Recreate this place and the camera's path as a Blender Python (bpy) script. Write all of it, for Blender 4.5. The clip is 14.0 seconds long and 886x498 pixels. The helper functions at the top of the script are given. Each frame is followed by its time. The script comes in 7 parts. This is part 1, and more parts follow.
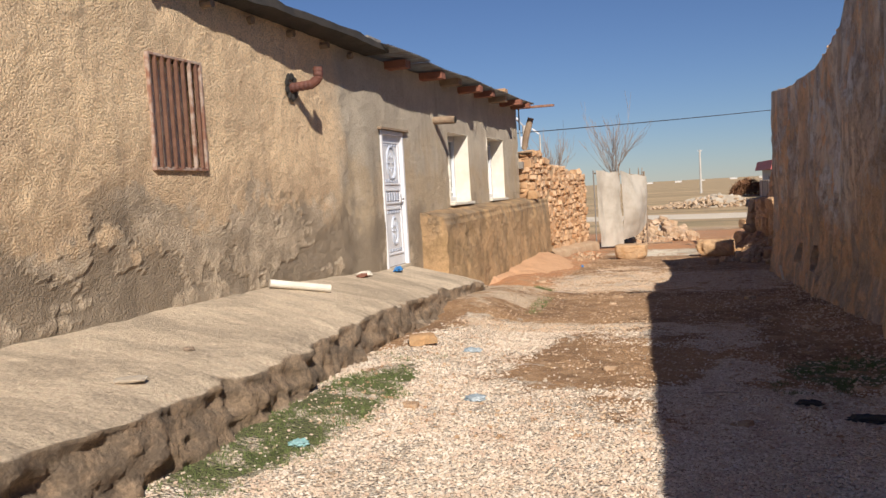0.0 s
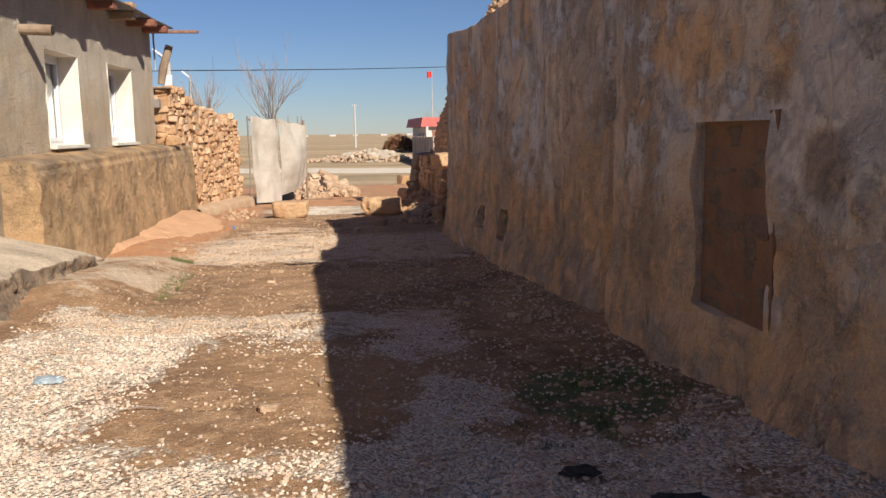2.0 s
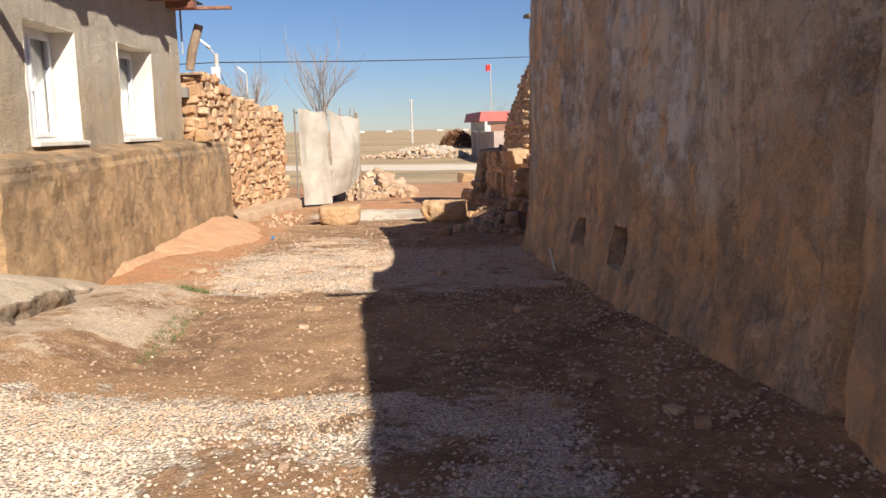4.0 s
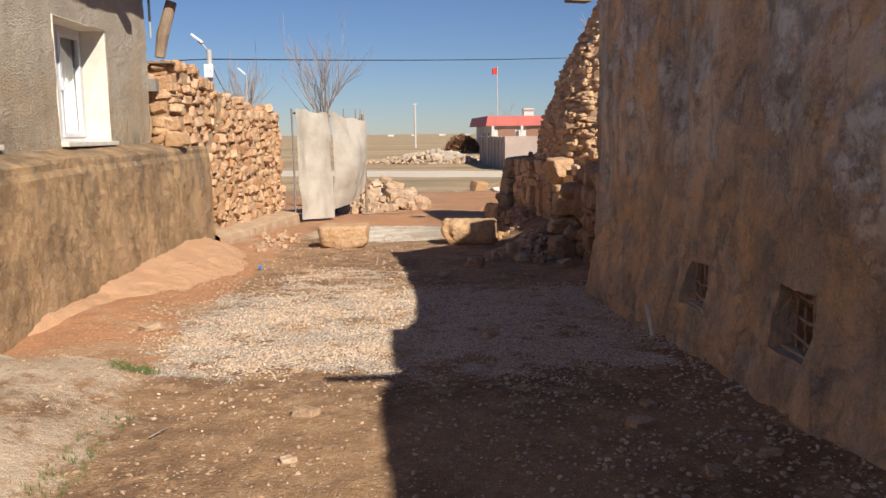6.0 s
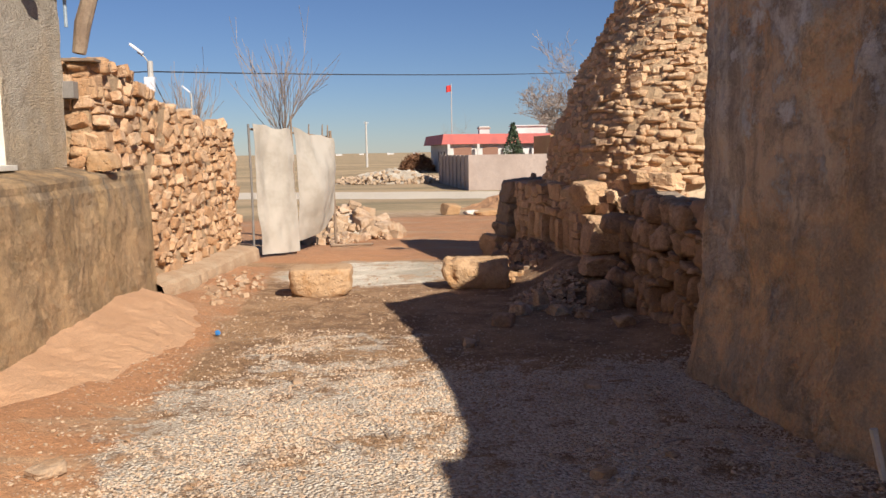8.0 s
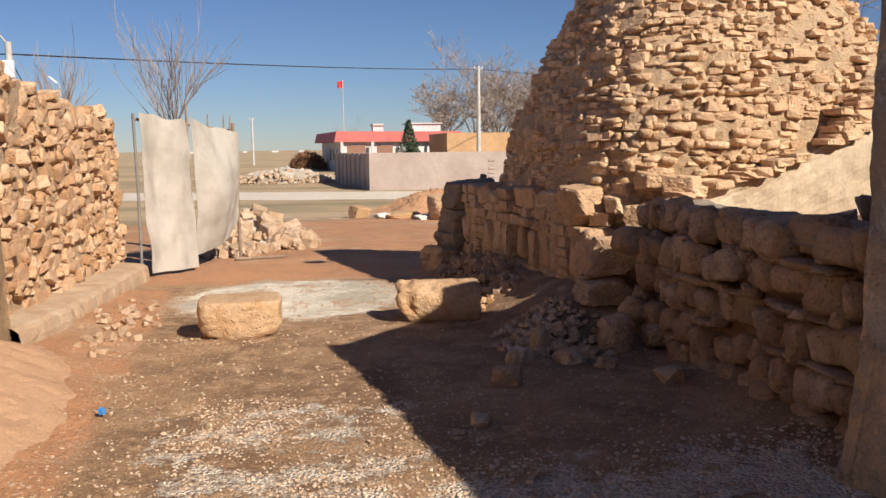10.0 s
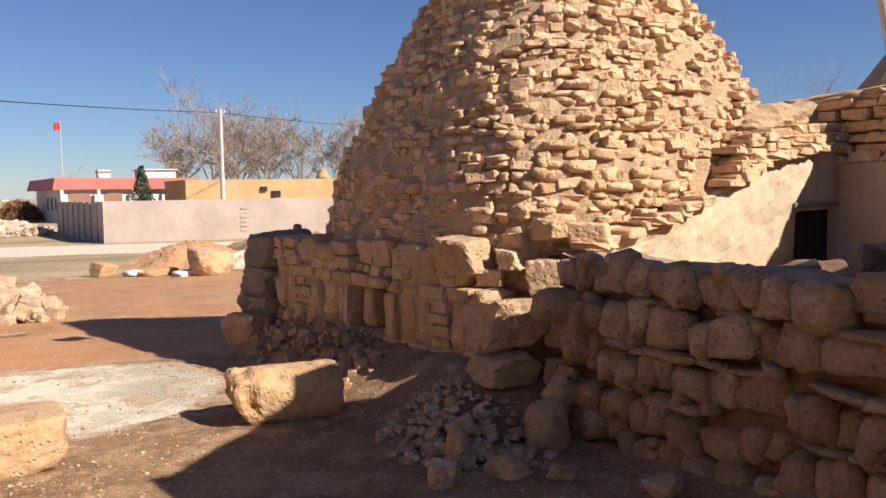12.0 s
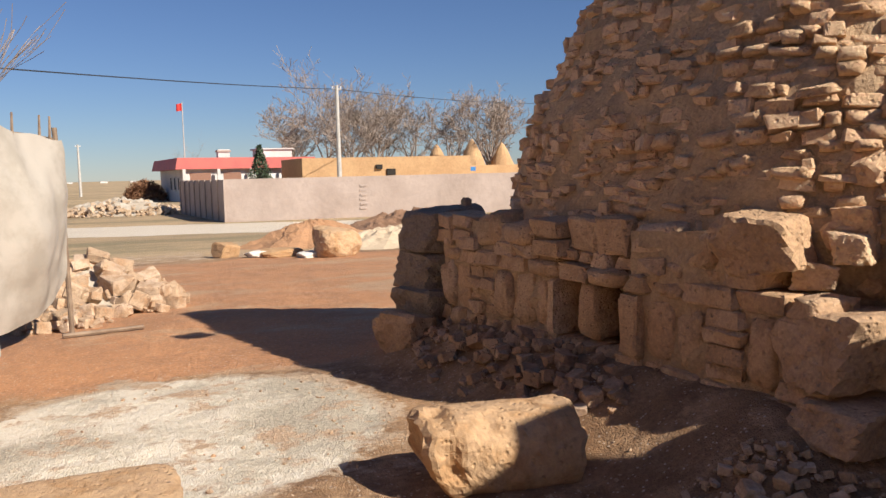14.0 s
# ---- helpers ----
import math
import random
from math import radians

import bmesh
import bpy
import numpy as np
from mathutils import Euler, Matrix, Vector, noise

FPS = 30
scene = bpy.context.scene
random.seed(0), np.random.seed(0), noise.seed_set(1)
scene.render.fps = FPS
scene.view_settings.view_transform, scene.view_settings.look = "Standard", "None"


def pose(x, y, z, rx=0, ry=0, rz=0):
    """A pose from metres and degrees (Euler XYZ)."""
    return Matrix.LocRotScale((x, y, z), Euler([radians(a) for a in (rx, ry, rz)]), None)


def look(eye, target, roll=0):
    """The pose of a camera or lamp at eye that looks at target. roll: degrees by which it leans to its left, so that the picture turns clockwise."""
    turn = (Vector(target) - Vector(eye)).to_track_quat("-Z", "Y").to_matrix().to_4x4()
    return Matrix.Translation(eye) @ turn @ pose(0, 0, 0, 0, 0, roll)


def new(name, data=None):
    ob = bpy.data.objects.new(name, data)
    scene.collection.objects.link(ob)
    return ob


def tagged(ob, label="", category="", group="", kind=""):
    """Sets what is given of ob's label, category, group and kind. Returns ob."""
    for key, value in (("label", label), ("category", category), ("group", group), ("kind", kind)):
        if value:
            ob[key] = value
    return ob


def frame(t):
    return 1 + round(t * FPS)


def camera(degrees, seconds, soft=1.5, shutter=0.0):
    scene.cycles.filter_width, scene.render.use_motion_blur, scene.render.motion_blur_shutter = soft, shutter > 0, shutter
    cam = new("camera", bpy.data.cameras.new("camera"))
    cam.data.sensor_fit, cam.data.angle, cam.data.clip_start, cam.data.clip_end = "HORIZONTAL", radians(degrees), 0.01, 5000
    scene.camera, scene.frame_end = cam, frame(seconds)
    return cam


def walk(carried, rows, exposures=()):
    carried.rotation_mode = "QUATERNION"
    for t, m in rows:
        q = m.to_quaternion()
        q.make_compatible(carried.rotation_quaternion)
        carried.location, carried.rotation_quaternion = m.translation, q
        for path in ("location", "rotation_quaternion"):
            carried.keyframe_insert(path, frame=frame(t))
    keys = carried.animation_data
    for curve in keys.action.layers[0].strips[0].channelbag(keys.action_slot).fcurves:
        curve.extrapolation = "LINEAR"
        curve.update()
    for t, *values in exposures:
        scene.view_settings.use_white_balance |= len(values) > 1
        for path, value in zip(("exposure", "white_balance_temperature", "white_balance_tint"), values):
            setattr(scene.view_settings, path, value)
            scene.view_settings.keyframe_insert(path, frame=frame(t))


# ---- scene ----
cam = camera(56.7, 14.0)
METRES, EYE, TILT, LEAN, TURN = 18.1, 1.5, -1.92, 0.94, 18.0
ROWS = [
    (0.0, 0.0, 0.0, 0.0, -0.08, -1.96, 2.29),
    (0.5, 0.0047, 0.033, 0.0011, 3.09, -2.43, 2.16),
    (1.0, 0.0101, 0.0676, 0.0008, -0.08, -3.63, 1.46),
    (1.5, 0.0181, 0.1091, 0.0005, -13.49, -4.48, 1.06),
    (2.0, 0.029, 0.1457, 0.0009, -23.7, -5.94, 0.72),
    (2.5, 0.04, 0.1816, 0.0018, -30.12, -5.62, 0.79),
    (3.0, 0.0518, 0.2175, 0.0028, -31.72, -4.94, 0.86),
    (3.5, 0.0597, 0.2515, 0.0033, -26.09, -5.06, 1.19),
    (4.0, 0.0709, 0.2877, 0.0036, -19.82, -6.2, 0.94),
    (6.5, 0.1059, 0.4767, 0.0106, -19.92, -5.59, 0.26),
    (7.0, 0.1086, 0.5139, 0.013, -21.09, -4.84, 0.59),
    (9.5, 0.1278, 0.6947, 0.0176, -27.81, -4.62, 0.77),
    (10.0, 0.1318, 0.725, 0.0191, -31.23, -4.87, 0.87),
    (10.5, 0.137, 0.7609, 0.0196, -37.09, -4.64, 0.36),
    (11.0, 0.1379, 0.7913, 0.0218, -42.74, -3.08, 0.46),
    (11.5, 0.1412, 0.8185, 0.0218, -46.55, -2.16, 1.24),
    (12.0, 0.1477, 0.8469, 0.0223, -49.57, -2.01, 1.78),
    (12.5, 0.1561, 0.8757, 0.0224, -52.65, -2.15, 2.29),
    (13.0, 0.169, 0.905, 0.0206, -48.76, -2.94, 2.09),
    (13.5, 0.1857, 0.9384, 0.0209, -46.82, -3.85, 1.52),
    (14.0, 0.2062, 0.9694, 0.0206, -42.11, -3.24, 1.96),
]
walk(cam, [(t, pose(0, 0, EYE, TILT, LEAN, TURN) @ pose(METRES * x, METRES * y, METRES * z, 90 + pitch, roll, yaw)) for t, x, y, z, yaw, pitch, roll in ROWS],
     [(0.0, 0.25), (1.2, 0.15), (2.0, 0.40), (2.6, 0.92), (3.0, 1.06), (3.6, 0.8), (4.2, 0.55), (6.5, 0.35), (7.2, 0.35), (9.5, 0.38), (11.0, 0.50), (12.2, 0.70), (13.0, 0.65), (14.0, 0.48)])

# ---------------------------------------------------------------- light
world = bpy.data.worlds.new("sky")
scene.world = world
world.use_nodes = True
wn = world.node_tree.nodes
sky = wn.new("ShaderNodeTexSky")
sky.sky_type, sky.sun_disc = "NISHITA", False
sky.sun_elevation, sky.sun_rotation = radians(36.4), radians(150.4)
sky.altitude, sky.air_density, sky.dust_density, sky.ozone_density = 600, 1.05, 0.0, 2.2
tone = wn.new("ShaderNodeMix")
tone.data_type, tone.blend_type = "RGBA", "MULTIPLY"
tone.inputs[0].default_value, tone.inputs[7].default_value = 1.0, (0.69, 0.81, 1.11, 1)
world.node_tree.links.new(sky.outputs[0], tone.inputs[6])
world.node_tree.links.new(tone.outputs[2], wn["Background"].inputs[0])
wn["Background"].inputs[1].default_value = 0.05
sun = new("sun", bpy.data.lights.new("sun", "SUN"))
sun.data.energy, sun.data.angle, sun.data.color = 5.0, radians(0.55), (1.0, 0.92, 0.81)
sun.matrix_world = look((2.33 * 10, -4.1 * 10, 3.48 * 10), (0, 0, 0))

# ---------------------------------------------------------------- material helpers
rnd = random.Random(7)


def mat_new(name):
    m = bpy.data.materials.new(name)
    m.use_nodes = True
    return m, m.node_tree, m.node_tree.nodes["Principled BSDF"]


def wire(nt, a, b):
    nt.links.new(a, b)


def put(nt, socket, v):
    if isinstance(v, bpy.types.NodeSocket):
        nt.links.new(v, socket)
    elif isinstance(v, (tuple, list)):
        socket.default_value = (*v, 1.0) if len(v) == 3 and len(socket.default_value) == 4 else v
    else:
        socket.default_value = v


def coords(nt, scale=(1, 1, 1)):
    tc = nt.nodes.new("ShaderNodeTexCoord")
    mp = nt.nodes.new("ShaderNodeMapping")
    mp.inputs["Scale"].default_value = scale
    wire(nt, tc.outputs["Object"], mp.inputs["Vector"])
    return mp.outputs[0]


def noise_tex(nt, vec, scale, detail=6.0, rough=0.6, dist=0.0):
    n = nt.nodes.new("ShaderNodeTexNoise")
    wire(nt, vec, n.inputs["Vector"])
    n.inputs["Scale"].default_value, n.inputs["Detail"].default_value = scale, detail
    n.inputs["Roughness"].default_value, n.inputs["Distortion"].default_value = rough, dist
    return n.outputs["Fac"]


def cells(nt, vec, scale, feature="F1", rand=1.0):
    n = nt.nodes.new("ShaderNodeTexVoronoi")
    n.feature = feature
    wire(nt, vec, n.inputs["Vector"])
    n.inputs["Scale"].default_value, n.inputs["Randomness"].default_value = scale, rand
    return n


def ramp(nt, fac, lo, hi, a=(0, 0, 0), b=(1, 1, 1)):
    r = nt.nodes.new("ShaderNodeValToRGB")
    r.color_ramp.elements[0].position, r.color_ramp.elements[0].color = lo, (*a, 1)
    r.color_ramp.elements[1].position, r.color_ramp.elements[1].color = hi, (*b, 1)
    wire(nt, fac, r.inputs[0])
    return r.outputs[0]


def nramp(nt, fac, lo, hi, a=(0, 0, 0), b=(1, 1, 1)):
    """A ramp for noise, whose values crowd about one half."""
    return ramp(nt, fac, 0.5 + (lo - 0.5) * 0.55, 0.5 + (hi - 0.5) * 0.55, a, b)


def mix(nt, fac, a, b, kind="MIX"):
    n = nt.nodes.new("ShaderNodeMix")
    n.data_type, n.blend_type = "RGBA", kind
    put(nt, n.inputs[0], fac)
    put(nt, n.inputs[6], a)
    put(nt, n.inputs[7], b)
    return n.outputs[2]


def calc(nt, op, a, b=0.0, clamp=False):
    n = nt.nodes.new("ShaderNodeMath")
    n.operation, n.use_clamp = op, clamp
    put(nt, n.inputs[0], a)
    put(nt, n.inputs[1], b)
    return n.outputs[0]


def bump(nt, bsdf, height, strength=0.5, dist=0.02, under=None):
    b = nt.nodes.new("ShaderNodeBump")
    b.inputs["Strength"].default_value, b.inputs["Distance"].default_value = strength, dist
    wire(nt, height, b.inputs["Height"])
    if under is not None:
        wire(nt, under, b.inputs["Normal"])
    wire(nt, b.outputs[0], bsdf.inputs["Normal"])
    return b.outputs[0]


def island_random(nt):
    g = nt.nodes.new("ShaderNodeNewGeometry")
    o = nt.nodes.new("ShaderNodeObjectInfo")
    s = calc(nt, "ADD", g.outputs["Random Per Island"], o.outputs["Random"])
    return calc(nt, "FRACT", calc(nt, "MULTIPLY", s, 7.31))


def simple(name, a, b, scale=3.0, rough=0.85, grain=60.0, bumpiness=0.4, dist=0.01, metal=0.0, fine=0.25):
    """Two-scale noisy surface."""
    m, nt, bs = mat_new(name)
    v = coords(nt)
    big = nramp(nt, noise_tex(nt, v, scale, 6, 0.65), 0.35, 0.65)
    small = noise_tex(nt, v, grain, 4, 0.7)
    col = mix(nt, big, a, b)
    col = mix(nt, fine, col, mix(nt, nramp(nt, small, 0.2, 0.8), tuple(c * 0.45 for c in a), tuple(min(1, c * 1.5) for c in b)))
    put(nt, bs.inputs["Base Color"], col)
    bs.inputs["Roughness"].default_value, bs.inputs["Metallic"].default_value = rough, metal
    h = calc(nt, "ADD", small, calc(nt, "MULTIPLY", noise_tex(nt, v, scale * 4, 5, 0.6), 1.5))
    bump(nt, bs, h, bumpiness, dist)
    return m


def stone_mat(name, tones, dirt, rough=0.9, grain=45.0, pits=True, dist=0.012, speck=0.3):
    """Stones that differ one from the next, with grain, pits and earth stains."""
    m, nt, bs = mat_new(name)
    v = nt.nodes.new("ShaderNodeNewGeometry").outputs["Position"]
    r = island_random(nt)
    cr = nt.nodes.new("ShaderNodeValToRGB")
    els = cr.color_ramp.elements
    while len(els) < len(tones):
        els.new(0.5)
    for i, t in enumerate(tones):
        els[i].position, els[i].color = i / (len(tones) - 1), (*t, 1)
    wire(nt, r, cr.inputs[0])
    big = noise_tex(nt, v, 5.0, 6, 0.65)
    col = mix(nt, nramp(nt, big, 0.45, 0.72), cr.outputs[0], dirt)
    small = noise_tex(nt, v, grain, 5, 0.7)
    col = mix(nt, speck, col, mix(nt, nramp(nt, small, 0.2, 0.8), (0.02, 0.015, 0.01), (0.75, 0.6, 0.45)), "OVERLAY")
    put(nt, bs.inputs["Base Color"], col)
    bs.inputs["Roughness"].default_value = rough
    h = calc(nt, "ADD", calc(nt, "MULTIPLY", small, 0.4), calc(nt, "MULTIPLY", noise_tex(nt, v, 11, 7, 0.7), 2.2))
    if pits:
        vo = cells(nt, v, 22)
        h = calc(nt, "ADD", h, ramp(nt, vo.outputs["Distance"], 0.05, 0.3))
    bump(nt, bs, h, 0.85, dist * 1.5)
    return m


# ---------------------------------------------------------------- mesh helpers
def link_mesh(name, verts, faces, mat, parent=None, label="", smooth=False):
    me = bpy.data.meshes.new(name)
    me.from_pydata([tuple(v) for v in verts], [], faces)
    me.update()
    if smooth:
        me.polygons.foreach_set("use_smooth", [False] * len(me.polygons))
    if mat is not None:
        me.materials.append(mat)
    ob = new(name, me)
    if parent is not None:
        ob.parent = parent
    return tagged(ob, label=label)


def part(name, bm, mat, parent=None, label="", smooth=False):
    me = bpy.data.meshes.new(name)
    bmesh.ops.recalc_face_normals(bm, faces=bm.faces[:])
    bm.to_mesh(me)
    bm.free()
    if smooth:
        me.polygons.foreach_set("use_smooth", [False] * len(me.polygons))
    me.materials.append(mat)
    ob = new(name, me)
    if parent is not None:
        ob.parent = parent
    return tagged(ob, label=label)


def thing(name, label, category, at=(0, 0, 0), group="", kind=""):
    ob = new(name)
    ob.empty_display_size = 0.1
    return tagged(ob, label, category, group, kind)


def box(bm, x0, x1, y0, y1, z0, z1, bevel=0.0, m=None):
    made = bmesh.ops.create_cube(bm, size=1)["verts"]
    for v in made:
        v.co = Vector(((x0 + x1) / 2 + v.co.x * (x1 - x0), (y0 + y1) / 2 + v.co.y * (y1 - y0), (z0 + z1) / 2 + v.co.z * (z1 - z0)))
        if m is not None:
            v.co = m @ v.co
    if bevel:
        es = list({e for v in made for e in v.link_edges})
        bmesh.ops.bevel(bm, geom=es, offset=bevel, segments=2, affect="EDGES", profile=0.6)
    return bm


def tube(bm, pts, radii, sides=8, cap=True):
    """A tapered tube along points."""
    rings = []
    pts = [Vector(p) for p in pts]
    for i, p in enumerate(pts):
        d = (pts[min(i + 1, len(pts) - 1)] - pts[max(i - 1, 0)]).normalized()
        a = d.cross(Vector((0, 0, 1)))
        if a.length < 0.05:
            a = d.cross(Vector((1, 0, 0)))
        a.normalize()
        b = d.cross(a)
        r = radii[i] if isinstance(radii, (list, tuple)) else radii
        rings.append([bm.verts.new(p + a * (r * math.cos(k * 2 * math.pi / sides)) + b * (r * math.sin(k * 2 * math.pi / sides))) for k in range(sides)])
    for r0, r1 in zip(rings, rings[1:]):
        for k in range(sides):
            bm.faces.new((r0[k], r0[(k + 1) % sides], r1[(k + 1) % sides], r1[k]))
    if cap:
        bm.faces.new(rings[0][::-1])
        bm.faces.new(rings[-1])
    return bm


def fbm(p, octaves=4, scale=1.0):
    return noise.fractal(Vector(p) * scale, 0.6, 2.0, octaves)


def smooth01(a, b, x):
    t = min(1, max(0, (x - a) / (b - a)))
    return t * t * (3 - 2 * t)


def lerp_table(x, table):
    return float(np.interp(x, [a for a, _ in table], [b for _, b in table]))


def slab(name, us, vs, keep, front, back, mat, parent=None, label="", smooth=True):
    """A wall of thickness: a grid over us x vs with holes where keep is false, front and back skins and the reveals between."""
    nu, nv = len(us), len(vs)
    verts = [front(u, v) for u in us for v in vs] + [back(u, v) for u in us for v in vs]
    n = nu * nv
    ok = [[keep((us[i] + us[i + 1]) / 2, (vs[j] + vs[j + 1]) / 2) for j in range(nv - 1)] for i in range(nu - 1)]
    faces, flat = [], []
    at = lambda i, j: i * nv + j
    inside = lambda i, j: 0 <= i < nu - 1 and 0 <= j < nv - 1 and ok[i][j]
    for i in range(nu - 1):
        for j in range(nv - 1):
            if not ok[i][j]:
                continue
            a, b, c, d = at(i, j), at(i + 1, j), at(i + 1, j + 1), at(i, j + 1)
            faces += [(a, b, c, d), (n + d, n + c, n + b, n + a)]
            for (p, q, ii, jj) in ((a, b, i, j - 1), (b, c, i + 1, j), (c, d, i, j + 1), (d, a, i - 1, j)):
                if not inside(ii, jj):
                    faces.append((q, p, n + p, n + q))
                    flat.append(len(faces) - 1)
    used = sorted({k for f in faces for k in f})
    remap = {k: i for i, k in enumerate(used)}
    ob = link_mesh(name, [verts[k] for k in used], [tuple(remap[k] for k in f) for f in faces], mat, parent, label, smooth)
    for k in flat:
        ob.data.polygons[k].use_smooth = False
    return ob


def steps(a, b, d, extra=()):
    n = max(1, round((b - a) / d))
    pts = sorted(set([round(a + (b - a) * i / n, 4) for i in range(n + 1)] + [round(e, 4) for e in extra if a < e < b]))
    out = [pts[0]]
    for p in pts[1:]:
        if p - out[-1] < d * 0.3 and p not in [round(e, 4) for e in extra]:
            continue
        if p - out[-1] < d * 0.3 and out[-1] not in [round(e, 4) for e in extra] and len(out) > 1:
            out.pop()
        out.append(p)
    return out


# stone templates: a 4 x 4 x 4 shell squeezed towards a superellipsoid, within a unit box
def stone_template(seed, power, rough, knot=0.72):
    g = random.Random(seed)
    shift = Vector((seed * 1.7, seed * 0.9, 3))
    knots = (-1.0, -knot, knot, 1.0)
    idx, verts = {}, []
    for i, j, k in ((a, b, c) for a in range(4) for b in range(4) for c in range(4)):
        if 0 < i < 3 and 0 < j < 3 and 0 < k < 3:
            continue
        p = Vector((knots[i], knots[j], knots[k]))
        p /= (abs(p.x) ** power + abs(p.y) ** power + abs(p.z) ** power) ** (1 / power)
        p *= 1 + 1.2 * rough * noise.noise(p * 1.1 + shift) + g.uniform(-0.4, 0.4) * rough
        idx[i, j, k] = len(verts)
        verts.append(tuple(p / 2))
    faces = []
    for axis in range(3):
        for side in (0, 3):
            for a in range(3):
                for b in range(3):
                    q = []
                    for (da, db) in ((0, 0), (1, 0), (1, 1), (0, 1)):
                        c = [0, 0, 0]
                        c[axis], c[(axis + 1) % 3], c[(axis + 2) % 3] = side, a + da, b + db
                        q.append(idx[tuple(c)])
                    faces.append(tuple(q if side == 3 else q[::-1]))
    return np.array(verts), faces


def facets(seed, extra, near, far):
    """Planes (normal, distance) that bound a broken stone inside the cube of half-width 1."""
    g = random.Random(seed)
    planes = []
    for axis in range(3):
        for side in (-1, 1):
            n = [g.uniform(-0.22, 0.22) for _ in range(3)]
            n[axis] = side
            planes.append((Vector(n).normalized(), g.uniform(0.86, 1.0)))
    for _ in range(extra):
        n = Vector((g.choice((-1, 1)) * g.uniform(0.1, 1), g.choice((-1, 1)) * g.uniform(0.1, 1), g.choice((-1, 1)) * g.uniform(0.1, 1))).normalized()
        planes.append((n, g.uniform(near, far)))
    return planes


def facet_reach(planes, d, q):
    return sum(max(0.0, n.dot(d) / e) ** q for n, e in planes) ** (-1 / q)


def chunk_template(seed):
    """A broken stone with flat faces, within a unit box."""
    v, f = stone_template(seed, 5.0, 0.10)
    planes = facets(seed + 400, 12, 0.92, 1.2)
    g = random.Random(seed)
    out = []
    for p in v:
        d = Vector(p).normalized()
        out.append(tuple(d * (0.5 * facet_reach(planes, d, 18) * g.uniform(0.94, 1.05))))
    return np.array(out), f


ROUND = [chunk_template(s) for s in range(8)]
BLOCK = [stone_template(s + 50, 14.0, 0.13) for s in range(8)]
SLABS = [stone_template(s + 90, 9.0, 0.20) for s in range(8)]
COBBLE = [stone_template(s + 130, 4.6, 0.26, 0.60) for s in range(10)]
RIVER = [stone_template(s + 170, 2.7, 0.26, 0.48) for s in range(10)]
mesh_store = {}


def stone_piece(name, kind, k, m, mat, parent):
    """One stone as an object that shares its mesh with its like."""
    key = (name, id(kind), k, mat.name)
    if key not in mesh_store:
        v, f = kind[k]
        me = bpy.data.meshes.new(name)
        me.from_pydata(v.tolist(), [], f)
        me.polygons.foreach_set("use_smooth", [kind is COBBLE or kind is RIVER] * len(me.polygons))
        me.materials.append(mat)
        mesh_store[key] = me
    ob = new(name, mesh_store[key])
    ob.matrix_world = m
    if parent is not None:
        ob.parent = parent
    return ob


def stone_stuff(name, items, mat, parent=None, label="", category=""):
    """Many stones joined into one mesh. items: (kind, k, matrix)."""
    vs, fs, n = [], [], 0
    for kind, k, m in items:
        v, f = kind[k]
        a = np.array(m)
        vs.append(v @ a[:3, :3].T + a[:3, 3])
        fs += [tuple(i + n for i in q) for q in f]
        n += len(v)
    ob = link_mesh(name, np.concatenate(vs).tolist(), fs, mat, parent, label, False)
    return tagged(ob, category=category, kind="stuff")


def trs(p, size, rz=0.0, rx=0.0, ry=0.0):
    return Matrix.LocRotScale(Vector(p), Euler((rx, ry, rz)), Vector(size))

# ---------------------------------------------------------------- materials
M_WHITE = simple("white_paint", (0.72, 0.72, 0.75), (0.64, 0.64, 0.67), 2.0, 0.45, 50, 0.12, 0.003, fine=0.06)
M_ORNAMENT = simple("grey_blue_ornament", (0.42, 0.46, 0.55), (0.52, 0.55, 0.62), 6.0, 0.5, 60, 0.2, 0.003)
M_PVC = simple("white_plastic_frame", (0.68, 0.68, 0.70), (0.60, 0.60, 0.62), 3.0, 0.35, 40, 0.05, 0.002, fine=0.05)
M_REVEAL = simple("white_lime_reveal", (0.76, 0.71, 0.62), (0.64, 0.59, 0.50), 3.0, 0.8, 70, 0.3, 0.006, fine=0.15)
M_RUST = simple("rusty_steel", (0.20, 0.085, 0.05), (0.34, 0.19, 0.13), 14.0, 0.75, 120, 0.5, 0.004)
M_PALEBAR = simple("peeling_painted_steel", (0.50, 0.40, 0.33), (0.24, 0.11, 0.07), 10.0, 0.6, 90, 0.4, 0.003)
M_REDWOOD = simple("red_brown_timber", (0.30, 0.115, 0.07), (0.20, 0.08, 0.05), 5.0, 0.8, 60, 0.6, 0.006)
M_TIMBER = simple("weathered_timber", (0.34, 0.25, 0.17), (0.22, 0.15, 0.10), 5.0, 0.85, 60, 0.6, 0.008)
M_DARKROOF = simple("dark_tarred_roof_edge", (0.022, 0.02, 0.019), (0.045, 0.038, 0.033), 4.0, 0.85, 40, 0.5, 0.01)
M_ZINC = simple("corrugated_zinc", (0.42, 0.43, 0.43), (0.30, 0.27, 0.24), 4.0, 0.45, 40, 0.1, 0.003, metal=0.6)
M_TARP = simple("dusty_grey_sacking", (0.47, 0.42, 0.355), (0.38, 0.335, 0.275), 2.0, 0.9, 300, 0.25, 0.002, fine=0.12)
M_CONC = simple("pale_concrete", (0.50, 0.44, 0.36), (0.40, 0.33, 0.25), 1.6, 0.9, 40, 0.5, 0.01, fine=0.3)
